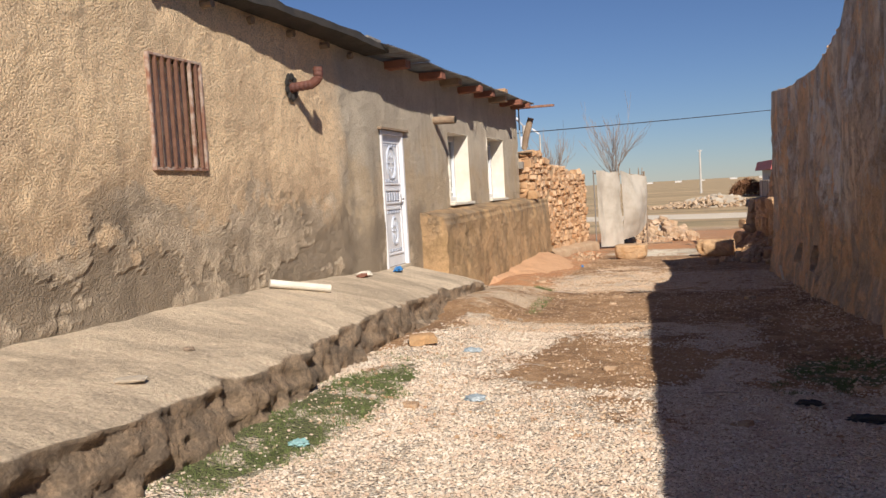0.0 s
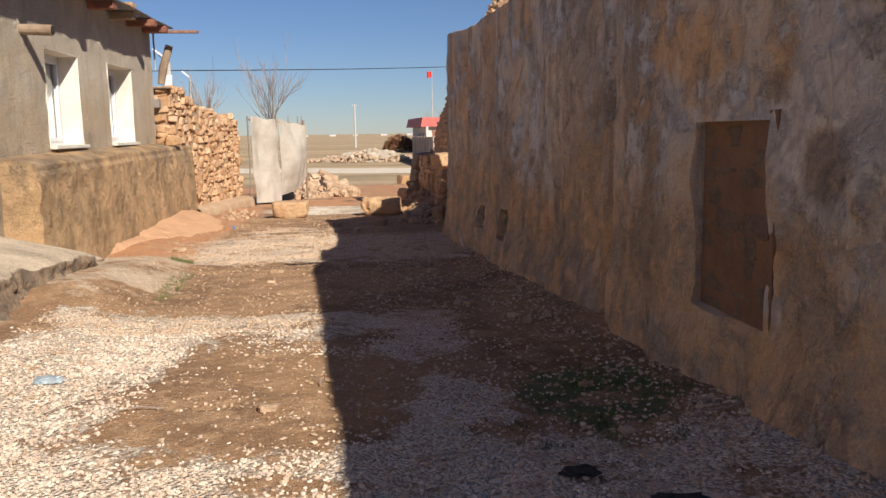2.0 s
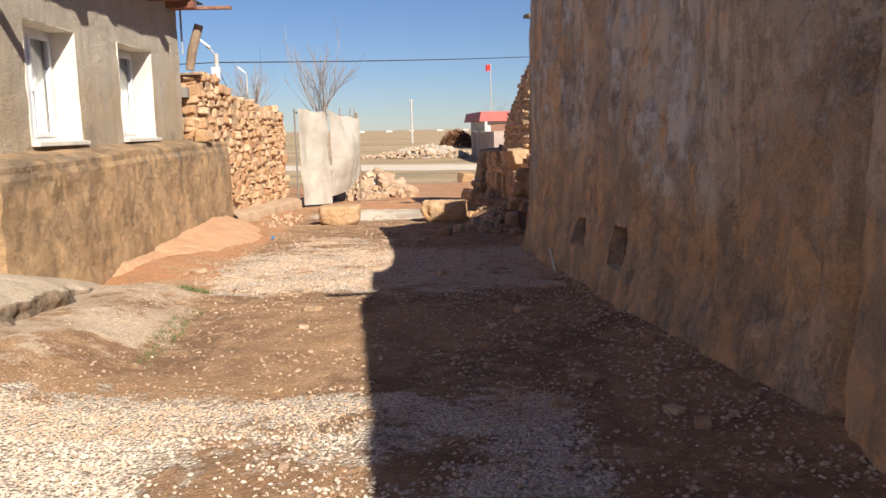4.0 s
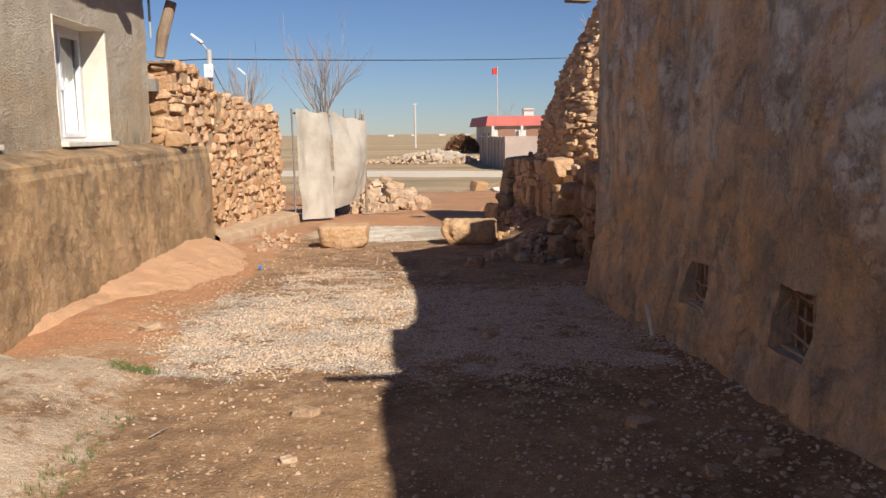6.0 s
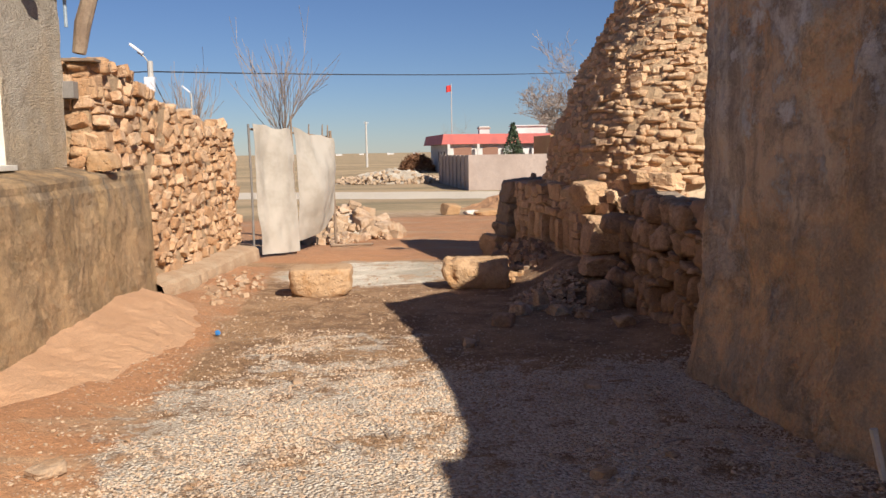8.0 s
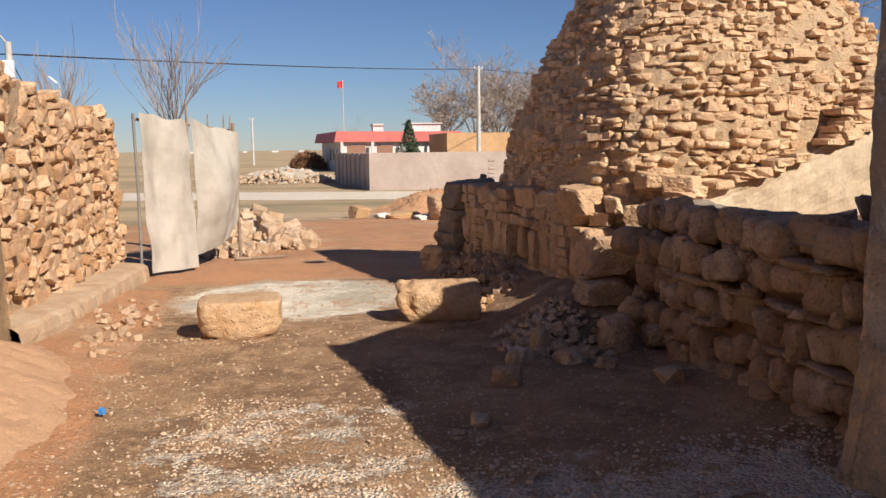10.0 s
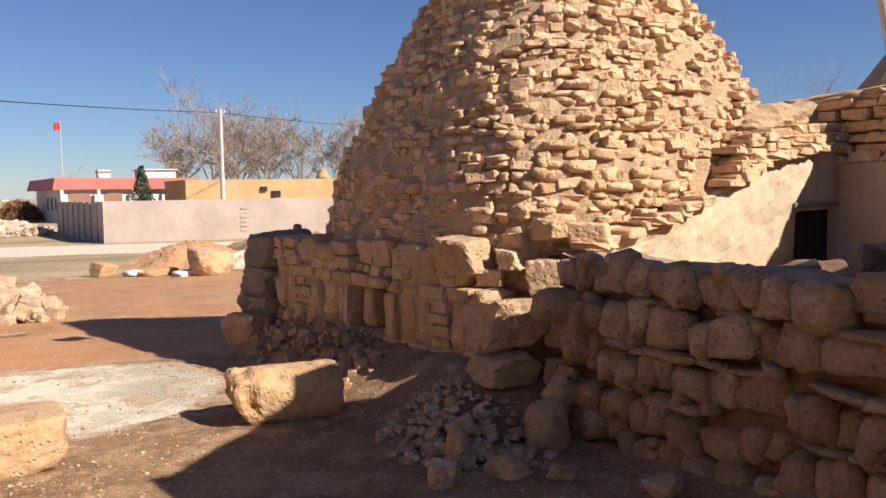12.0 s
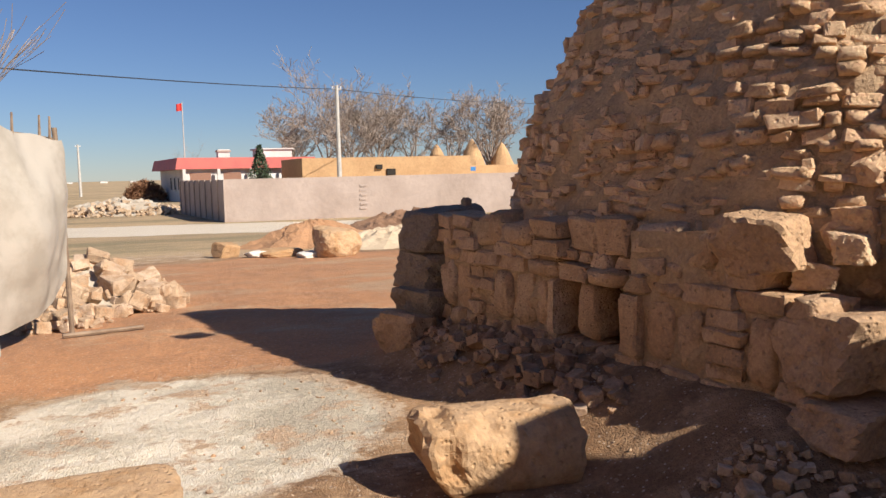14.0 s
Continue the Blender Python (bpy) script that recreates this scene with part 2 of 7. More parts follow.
M_SAND = simple("orange_sand", (0.66, 0.39, 0.225), (0.57, 0.325, 0.18), 2.2, 0.95, 70, 0.9, 0.02, fine=0.3)
M_SOIL = simple("brown_soil", (0.30, 0.17, 0.10), (0.22, 0.125, 0.075), 3.0, 0.95, 60, 0.8, 0.02, fine=0.3)
M_MUD = simple("tan_mud_mortar", (0.56, 0.39, 0.235), (0.43, 0.29, 0.17), 4.0, 0.95, 40, 0.9, 0.025, fine=0.35)
M_LIME = simple("cream_lime_plaster", (0.60, 0.475, 0.33), (0.50, 0.38, 0.255), 2.2, 0.9, 30, 0.5, 0.012, fine=0.25)
M_POLE = simple("pale_concrete_pole", (0.55, 0.52, 0.47), (0.45, 0.42, 0.38), 3.0, 0.8, 30, 0.2, 0.004)
M_CABLE = simple("black_cable", (0.02, 0.02, 0.022), (0.03, 0.03, 0.03), 5.0, 0.6, 30, 0.0)
M_BARK = simple("grey_brown_bark", (0.20, 0.155, 0.125), (0.135, 0.105, 0.085), 8.0, 0.9, 40, 0.5, 0.01)
M_TWIG = simple("pale_bare_twigs", (0.37, 0.30, 0.245), (0.28, 0.22, 0.18), 8.0, 0.9, 40, 0.2, 0.004)
M_REDROOF = simple("red_painted_roof", (0.50, 0.085, 0.06), (0.40, 0.07, 0.055), 1.0, 0.6, 10, 0.1, 0.01, fine=0.1)
M_FARWALL = simple("pinkish_block_wall", (0.47, 0.375, 0.32), (0.39, 0.305, 0.255), 0.5, 0.95, 4, 0.4, 0.03, fine=0.2)
M_FARWHITE = simple("whitewashed_wall", (0.68, 0.66, 0.63), (0.58, 0.55, 0.51), 0.4, 0.85, 6, 0.2, 0.01, fine=0.12)
M_FARMUD = simple("ochre_mud_wall", (0.56, 0.35, 0.18), (0.48, 0.29, 0.145), 0.4, 0.95, 5, 0.5, 0.04, fine=0.2)
# near-black that paints the shade inside openings; also used for dark panes
M_DARK = simple("black_for_inner_shade", (0.02, 0.017, 0.014), (0.03, 0.025, 0.02), 2.0, 0.95, 20, 0.3, 0.01)
M_RED = simple("red_flag_cloth", (0.72, 0.05, 0.04), (0.62, 0.04, 0.035), 2.0, 0.8, 30, 0.1, 0.01)
M_BLUE = simple("blue_plastic", (0.05, 0.24, 0.55), (0.04, 0.18, 0.44), 8.0, 0.35, 60, 0.3, 0.004)
M_TEAL = simple("crumpled_teal_plastic", (0.20, 0.40, 0.40), (0.32, 0.50, 0.50), 12.0, 0.35, 60, 0.5, 0.006)
M_BLUEGREY = simple("crumpled_grey_plastic", (0.24, 0.31, 0.36), (0.40, 0.45, 0.48), 12.0, 0.35, 60, 0.5, 0.006)
M_CEMBLOCK = simple("grey_cement_block", (0.26, 0.235, 0.21), (0.20, 0.18, 0.16), 6.0, 0.95, 80, 0.6, 0.006)
M_SHRUB = simple("russet_dry_shrub", (0.26, 0.12, 0.06), (0.20, 0.10, 0.05), 2.0, 0.95, 20, 0.3, 0.01)
M_CONIFER = simple("dark_green_needles", (0.045, 0.075, 0.04), (0.07, 0.10, 0.05), 3.0, 0.8, 30, 0.2, 0.01)
M_GRASS = simple("short_green_grass", (0.085, 0.12, 0.03), (0.15, 0.18, 0.06), 5.0, 0.8, 40, 0.1, 0.004)
M_CURTAIN = simple("white_curtain", (0.70, 0.69, 0.67), (0.60, 0.59, 0.57), 4.0, 0.9, 200, 0.2, 0.002, fine=0.08)

M_DOME = stone_mat("tan_field_slabs", [(0.67, 0.465, 0.285), (0.74, 0.535, 0.335), (0.60, 0.41, 0.245), (0.77, 0.58, 0.385), (0.69, 0.485, 0.305)], (0.63, 0.435, 0.26))
M_WALLSTONE = stone_mat("warm_limestone_rubble", [(0.58, 0.385, 0.22), (0.67, 0.485, 0.31), (0.47, 0.275, 0.145), (0.72, 0.545, 0.37), (0.52, 0.31, 0.165)], (0.50, 0.29, 0.15))
M_RUBBLE = stone_mat("brown_field_stones", [(0.50, 0.35, 0.235), (0.42, 0.27, 0.17), (0.57, 0.43, 0.31), (0.36, 0.23, 0.145), (0.52, 0.35, 0.22)], (0.36, 0.23, 0.14))
M_PLINTH = stone_mat("buff_hewn_stone", [(0.60, 0.43, 0.275), (0.54, 0.365, 0.225), (0.66, 0.49, 0.33), (0.57, 0.38, 0.22)], (0.48, 0.315, 0.185))
M_PIER = stone_mat("dark_grey_boulders", [(0.30, 0.235, 0.175), (0.36, 0.28, 0.21), (0.26, 0.20, 0.15)], (0.24, 0.175, 0.12))
M_BOULDER = stone_mat("honey_limestone", [(0.54, 0.355, 0.20), (0.50, 0.315, 0.165), (0.56, 0.38, 0.225)], (0.46, 0.275, 0.135), grain=26, dist=0.008, speck=0.2)
M_CHIPS = stone_mat("pale_limestone_chips", [(0.60, 0.46, 0.32), (0.50, 0.36, 0.24), (0.68, 0.54, 0.40), (0.44, 0.31, 0.20)], (0.46, 0.30, 0.18), pits=False)
M_GRAVEL = stone_mat("white_gravel_chips", [(0.70, 0.61, 0.52), (0.78, 0.70, 0.62), (0.60, 0.49, 0.39), (0.80, 0.73, 0.66), (0.54, 0.43, 0.335)], (0.60, 0.48, 0.38), pits=False, dist=0.004)
M_GRAVEL2 = stone_mat("tan_gravel_chips", [(0.66, 0.52, 0.385), (0.74, 0.61, 0.48), (0.56, 0.42, 0.30), (0.76, 0.65, 0.53), (0.50, 0.37, 0.26)], (0.58, 0.43, 0.30), pits=False, dist=0.004)
M_FAROUT = stone_mat("far_pale_rubble", [(0.56, 0.44, 0.31), (0.48, 0.36, 0.25), (0.62, 0.50, 0.37)], (0.44, 0.32, 0.21), pits=False)


def glass_mat():
    m, nt, bs = mat_new("window_glass")
    put(nt, bs.inputs["Base Color"], (0.9, 0.93, 0.93))
    bs.inputs["Roughness"].default_value, bs.inputs["Transmission Weight"].default_value, bs.inputs["IOR"].default_value = 0.03, 1.0, 1.45
    return m


M_GLASS = glass_mat()


def height_of(nt, v):
    s = nt.nodes.new("ShaderNodeSeparateXYZ")
    wire(nt, v, s.inputs[0])
    return s.outputs


def attr(nt, name):
    a = nt.nodes.new("ShaderNodeAttribute")
    a.attribute_name = name
    s = nt.nodes.new("ShaderNodeSeparateColor")
    wire(nt, a.outputs["Color"], s.inputs[0])
    return s.outputs


def stucco_mat(name, top, mid, low, flaked, grain=28.0, mid_z=1.5, low_z=0.95, top2=None, mid2=None, y_edge=9.7):
    """Rough thrown plaster, stained by rising damp, flaked off in patches."""
    m, nt, bs = mat_new(name)
    v = coords(nt)
    xyz = height_of(nt, v)
    wob = calc(nt, "MULTIPLY", calc(nt, "SUBTRACT", noise_tex(nt, v, 1.1, 7, 0.66), 0.5), 4.2)
    zz = calc(nt, "ADD", xyz[2], wob)
    col = mix(nt, nramp(nt, noise_tex(nt, v, 0.9, 7, 0.6), 0.35, 0.68), top, tuple(c * 0.88 for c in top))
    side = 0.0
    if top2 is not None:
        yy_ = calc(nt, "ADD", xyz[1], calc(nt, "MULTIPLY", calc(nt, "SUBTRACT", noise_tex(nt, v, 1.4, 7, 0.65), 0.5), 1.6))
        mr = nt.nodes.new("ShaderNodeMapRange")
        wire(nt, yy_, mr.inputs[0])
        mr.inputs[1].default_value, mr.inputs[2].default_value = y_edge - 0.25, y_edge + 0.25
        side = mr.outputs[0]
        col = mix(nt, side, col, mix(nt, nramp(nt, noise_tex(nt, v, 1.2, 7, 0.65), 0.38, 0.62), top2, tuple(c * 0.84 for c in top2)))
        mid = mix(nt, side, mid, mid2)
    f1 = nt.nodes.new("ShaderNodeMapRange")
    wire(nt, zz, f1.inputs[0])
    f1.inputs[1].default_value, f1.inputs[2].default_value, f1.inputs[3].default_value, f1.inputs[4].default_value = mid_z + 0.5, mid_z - 0.1, 0.0, 0.85
    col = mix(nt, f1.outputs[0], col, mid)
    f2 = nt.nodes.new("ShaderNodeMapRange")
    wire(nt, zz, f2.inputs[0])
    f2.inputs[1].default_value, f2.inputs[2].default_value, f2.inputs[3].default_value, f2.inputs[4].default_value = low_z + 0.16, low_z - 0.05, 0.0, 0.9
    col = mix(nt, f2.outputs[0], col, mix(nt, nramp(nt, noise_tex(nt, v, 2.4, 6, 0.65), 0.38, 0.62), low, tuple(c * 0.62 for c in low)))
    fl = attr(nt, "wear")
    col = mix(nt, calc(nt, "MULTIPLY", fl[0], 0.9), col, mix(nt, noise_tex(nt, v, 5, 6, 0.7), flaked, tuple(c * 0.6 for c in flaked)))
    sv = coords(nt, (1, 5, 0.35))
    streak = nramp(nt, noise_tex(nt, sv, 1.3, 6, 0.65), 0.50, 0.75)
    col = mix(nt, calc(nt, "MULTIPLY", streak, 0.22), col, tuple(c * 0.5 for c in low))
    fine = noise_tex(nt, v, grain * 1.6, 5, 0.75)
    col = mix(nt, 0.34, col, mix(nt, nramp(nt, fine, 0.15, 0.85), (0.08, 0.06, 0.045), (0.95, 0.88, 0.78)), "OVERLAY")
    put(nt, bs.inputs["Base Color"], col)
    bs.inputs["Roughness"].default_value = 0.95
    warp = nt.nodes.new("ShaderNodeVectorMath")
    warp.operation = "MULTIPLY_ADD"
    wn_ = nt.nodes.new("ShaderNodeTexNoise")
    wire(nt, v, wn_.inputs["Vector"])
    wn_.inputs["Scale"].default_value, wn_.inputs["Detail"].default_value = 40.0, 4.0
    wire(nt, wn_.outputs["Color"], warp.inputs[0])
    warp.inputs[1].default_value = (0.014, 0.014, 0.014)
    wire(nt, v, warp.inputs[2])
    lump = cells(nt, warp.outputs[0], grain * 0.66).outputs["Distance"]
    patchy = nramp(nt, noise_tex(nt, v, 6, 5, 0.7), 0.35, 0.65)
    # colour goes darker in the hollows between the bump lumps
    put(nt, bs.inputs["Base Color"], mix(nt, calc(nt, "MULTIPLY", ramp(nt, lump, 0.42, 0.75), 0.45), col, tuple(c * 0.42 for c in mid) if isinstance(mid, tuple) else mix(nt, 0.6, mid, (0.10, 0.07, 0.045))))
    h = calc(nt, "SUBTRACT", calc(nt, "MULTIPLY", fine, 1.6), calc(nt, "MULTIPLY", lump, calc(nt, "ADD", calc(nt, "MULTIPLY", patchy, 1.2), 1.2)))
    h = calc(nt, "ADD", h, calc(nt, "MULTIPLY", noise_tex(nt, v, 9, 6, 0.7), 1.6))
    bump(nt, bs, h, 1.0, 0.010)
    return m


M_YELLOW = stucco_mat("ochre_thrown_plaster", (0.95, 0.71, 0.475), (0.66, 0.49, 0.325), (0.62, 0.515, 0.395), (0.34, 0.275, 0.205), 85, 1.75, 1.32, (0.62, 0.55, 0.45), (0.56, 0.44, 0.30))
M_GREY = M_YELLOW


def streaked_mat(name, base, warm, grey, dark, ochre, contrast=1.0, bumpd=0.03):
    """Old mud plaster: run-off streaks, warm and grey patches, cracks and flakes."""
    m, nt, bs = mat_new(name)
    v = coords(nt)
    sv = coords(nt, (2.0, 2.0, 0.20))
    xyz = height_of(nt, v)
    a = nramp(nt, noise_tex(nt, v, 0.75, 8, 0.66), 0.42, 0.58)
    b = nramp(nt, noise_tex(nt, sv, 1.0, 8, 0.66), 0.46, 0.62)
    col = mix(nt, a, base, grey)
    col = mix(nt, b, col, warm)
    col = mix(nt, calc(nt, "MULTIPLY", nramp(nt, noise_tex(nt, sv, 1.7, 8, 0.66), 0.52, 0.72), 0.70 * contrast), col, dark)
    col = mix(nt, calc(nt, "MULTIPLY", nramp(nt, noise_tex(nt, v, 1.3, 8, 0.70), 0.54, 0.66), 0.85), col, ochre)
    pale = nramp(nt, noise_tex(nt, v, 1.5, 9, 0.74), 0.54, 0.64)
    col = mix(nt, calc(nt, "MULTIPLY", pale, 0.75), col, tuple(min(0.85, c * 1.4) for c in grey))
    soot = nramp(nt, noise_tex(nt, coords(nt, (1, 1, 0.6)), 0.55, 9, 0.70), 0.46, 0.62)
    run = nt.nodes.new("ShaderNodeMapRange")
    wire(nt, calc(nt, "ADD", xyz[1], calc(nt, "MULTIPLY", calc(nt, "SUBTRACT", noise_tex(nt, v, 1.2, 6, 0.6), 0.5), 3.0)), run.inputs[0])
    run.inputs[1].default_value, run.inputs[2].default_value, run.inputs[3].default_value, run.inputs[4].default_value = 7.4, 8.6, 0.25, 1.0
    col = mix(nt, calc(nt, "MULTIPLY", calc(nt, "MULTIPLY", soot, 0.50 * contrast), run.outputs[0]), col, tuple(c * 1.25 for c in dark))
    mott = nramp(nt, noise_tex(nt, v, 3.4, 9, 0.74), 0.51, 0.68)
    col = mix(nt, calc(nt, "MULTIPLY", mott, 0.55), col, dark)
    low = nt.nodes.new("ShaderNodeMapRange")
    wire(nt, calc(nt, "ADD", xyz[2], calc(nt, "MULTIPLY", calc(nt, "SUBTRACT", noise_tex(nt, v, 1.6, 6, 0.6), 0.5), 1.8)), low.inputs[0])
    low.inputs[1].default_value, low.inputs[2].default_value, low.inputs[3].default_value, low.inputs[4].default_value = 1.10, 0.80, 0.0, 0.72
    col = mix(nt, low.outputs[0], col, mix(nt, nramp(nt, noise_tex(nt, v, 2.2, 8, 0.72), 0.40, 0.60), ochre, tuple(c * 0.62 for c in warm)))
    w = attr(nt, "wear")
    col = mix(nt, w[0], col, mix(nt, nramp(nt, noise_tex(nt, v, 6, 7, 0.72), 0.4, 0.65), (0.86, 0.80, 0.74), (0.68, 0.60, 0.54)))
    col = mix(nt, w[1], col, mix(nt, noise_tex(nt, v, 16, 6, 0.75), (0.44, 0.37, 0.31), (0.20, 0.16, 0.13)))
    cr = cells(nt, coords(nt, (1.2, 1.2, 0.55)), 1.4, "DISTANCE_TO_EDGE").outputs["Distance"]
    crn = calc(nt, "ADD", cr, calc(nt, "MULTIPLY", calc(nt, "SUBTRACT", noise_tex(nt, v, 6, 6, 0.7), 0.5), 0.10))
    crack = ramp(nt, crn, 0.0, 0.022, (1, 1, 1), (0, 0, 0))
    crack = calc(nt, "MULTIPLY", crack, nramp(nt, noise_tex(nt, v, 0.7, 3, 0.5), 0.52, 0.62))
    col = mix(nt, calc(nt, "MULTIPLY", crack, 0.22), col, (0.06, 0.045, 0.035))
    fine = noise_tex(nt, v, 48, 5, 0.72)
    col = mix(nt, 0.24, col, mix(nt, nramp(nt, fine, 0.15, 0.85), (0.05, 0.04, 0.03), (0.95, 0.88, 0.8)), "OVERLAY")
    put(nt, bs.inputs["Base Color"], col)
    bs.inputs["Roughness"].default_value = 0.95
    h = calc(nt, "ADD", fine, calc(nt, "MULTIPLY", noise_tex(nt, v, 9, 7, 0.7), 3.0))
    h = calc(nt, "SUBTRACT", calc(nt, "ADD", h, pale), calc(nt, "MULTIPLY", crack, 0.5))
    bump(nt, bs, h, 0.85, bumpd)
    return m


M_STREAK = streaked_mat("streaked_mud_plaster", (0.80, 0.67, 0.53), (0.78, 0.60, 0.43), (0.76, 0.70, 0.62), (0.31, 0.24, 0.18), (0.82, 0.53, 0.29), 1.0, 0.026)
M_DAMP = streaked_mat("damp_brown_render", (0.38, 0.25, 0.13), (0.50, 0.33, 0.17), (0.27, 0.20, 0.13), (0.17, 0.115, 0.07), (0.50, 0.33, 0.18), 1.0, 0.015)


def curb_mat():
    m, nt, bs = mat_new("eroded_concrete_kerb")
    v = coords(nt)
    xyz = height_of(nt, v)
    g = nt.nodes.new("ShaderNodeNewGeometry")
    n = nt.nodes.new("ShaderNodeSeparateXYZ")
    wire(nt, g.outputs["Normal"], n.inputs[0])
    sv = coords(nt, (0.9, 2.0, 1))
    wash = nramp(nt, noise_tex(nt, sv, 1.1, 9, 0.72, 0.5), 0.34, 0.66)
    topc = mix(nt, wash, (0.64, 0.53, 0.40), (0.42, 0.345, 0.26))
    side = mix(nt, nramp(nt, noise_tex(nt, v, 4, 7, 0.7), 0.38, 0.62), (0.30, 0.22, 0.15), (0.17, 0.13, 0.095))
    # the normal picks the colour: pale on top, darker brown on the sides
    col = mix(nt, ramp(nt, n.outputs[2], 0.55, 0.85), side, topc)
    fine = noise_tex(nt, v, 40, 5, 0.72)
    col = mix(nt, 0.4, col, mix(nt, nramp(nt, fine, 0.15, 0.85), (0.05, 0.04, 0.03), (0.95, 0.88, 0.8)), "OVERLAY")
    put(nt, bs.inputs["Base Color"], col)
    bs.inputs["Roughness"].default_value = 0.95
    h = calc(nt, "ADD", fine, calc(nt, "MULTIPLY", noise_tex(nt, v, 8, 7, 0.7), 3.0))
    bump(nt, bs, h, 0.8, 0.018)
    return m


M_KERB = curb_mat()


def ground_mat():
    m, nt, bs = mat_new("village_ground")
    v = coords(nt)
    A, B = attr(nt, "zone_a"), attr(nt, "zone_b")
    edge = calc(nt, "MULTIPLY", calc(nt, "SUBTRACT", noise_tex(nt, v, 2.6, 8, 0.72), 0.5), 2.4)
    edge2 = calc(nt, "MULTIPLY", calc(nt, "SUBTRACT", noise_tex(nt, v, 0.35, 7, 0.7), 0.5), 2.0)

    def zone(s, e=edge, lo=0.40, hi=0.60):
        on = ramp(nt, s, 0.0, 0.06)
        return calc(nt, "MULTIPLY", ramp(nt, calc(nt, "ADD", s, e), lo, hi), on)

    big = noise_tex(nt, v, 0.7, 7, 0.65)
    small = noise_tex(nt, v, 30, 6, 0.75)
    soil = mix(nt, nramp(nt, big, 0.35, 0.65), (0.40, 0.24, 0.125), (0.24, 0.138, 0.072))
    soil = mix(nt, nramp(nt, noise_tex(nt, v, 4, 7, 0.7), 0.45, 0.7), soil, (0.45, 0.285, 0.16))
    step = mix(nt, nramp(nt, noise_tex(nt, coords(nt, (0.25, 1, 1)), 0.05, 8, 0.7), 0.38, 0.62), (0.52, 0.375, 0.22), (0.37, 0.27, 0.155))
    step = mix(nt, calc(nt, "MULTIPLY", nramp(nt, noise_tex(nt, coords(nt, (0.3, 1, 1)), 0.4, 7, 0.7), 0.50, 0.66), 0.6), step, (0.24, 0.215, 0.12))
    col = mix(nt, B[2], soil, step)
    red = mix(nt, nramp(nt, noise_tex(nt, v, 1.3, 7, 0.7), 0.35, 0.65), (0.54, 0.27, 0.13), (0.45, 0.23, 0.115))
    red = mix(nt, calc(nt, "MULTIPLY", nramp(nt, noise_tex(nt, coords(nt, (0.5, 1, 1)), 0.9, 7, 0.7), 0.52, 0.68), 0.7), red, (0.50, 0.34, 0.21))
    col = mix(nt, zone(A[2], edge2), col, red)
    conc = mix(nt, nramp(nt, noise_tex(nt, v, 0.9, 8, 0.7), 0.38, 0.66), (0.82, 0.73, 0.60), (0.52, 0.46, 0.36))
    conc = mix(nt, nramp(nt, noise_tex(nt, v, 2.2, 8, 0.72), 0.55, 0.68), conc, (0.56, 0.40, 0.27))
    conc = mix(nt, ramp(nt, B[0], 0.60, 0.74), mix(nt, nramp(nt, noise_tex(nt, v, 1.4, 8, 0.7), 0.36, 0.64), (0.60, 0.465, 0.335), (0.47, 0.345, 0.235)), conc)
    col = mix(nt, zone(B[0]), col, conc)
    road = mix(nt, noise_tex(nt, coords(nt, (0.15, 1, 1)), 1.0, 6, 0.65), (0.78, 0.69, 0.57), (0.66, 0.56, 0.45))
    col = mix(nt, zone(B[1], edge2, 0.44, 0.56), col, road)
    vo = cells(nt, v, 46)
    vo2 = cells(nt, v, 85)
    s = nt.nodes.new("ShaderNodeSeparateColor")
    wire(nt, vo.outputs["Color"], s.inputs[0])
    chips = mix(nt, s.outputs[0], (0.64, 0.53, 0.42), (0.83, 0.73, 0.62))
    chips = mix(nt, ramp(nt, vo.outputs["Distance"], 0.5, 0.85), chips, (0.44, 0.325, 0.225))
    gmask = zone(A[0])
    sparse = calc(nt, "MULTIPLY", ramp(nt, s.outputs[1], 0.86, 0.88), ramp(nt, vo.outputs["Distance"], 0.30, 0.36, (1, 1, 1), (0, 0, 0)))
    sparse = calc(nt, "MULTIPLY", sparse, ramp(nt, B[2], 0.0, 0.4, (1, 1, 1), (0, 0, 0)))
    col = mix(nt, calc(nt, "MULTIPLY", sparse, 0.8), col, (0.66, 0.55, 0.44))
    col = mix(nt, gmask, col, chips)
    green = mix(nt, noise_tex(nt, v, 22, 6, 0.7), (0.085, 0.11, 0.035), (0.19, 0.19, 0.09))
    col = mix(nt, zone(A[1]), col, green)
    col = mix(nt, 0.35, col, mix(nt, nramp(nt, small, 0.15, 0.85), (0.05, 0.04, 0.03), (0.95, 0.88, 0.8)), "OVERLAY")
    put(nt, bs.inputs["Base Color"], col)
    bs.inputs["Roughness"].default_value = 0.95
    h = calc(nt, "ADD", small, calc(nt, "MULTIPLY", noise_tex(nt, v, 7, 6, 0.7), 2.5))
    h = calc(nt, "ADD", h, calc(nt, "MULTIPLY", calc(nt, "MULTIPLY", gmask, vo.outputs["Distance"]), -3.0))
    h = calc(nt, "ADD", h, calc(nt, "MULTIPLY", vo2.outputs["Distance"], -0.7))
    bump(nt, bs, h, 0.8, 0.02)
    return m


M_GROUND = ground_mat()

# ---------------------------------------------------------------- ground
KERB_X = [(-6, -2.75), (3.5, -2.95), (5, -3.03), (7, -3.25), (9.2, -3.38), (12.3, -3.45), (13, -3.6)]


def kerb_x(y):
    return lerp_table(y, KERB_X)


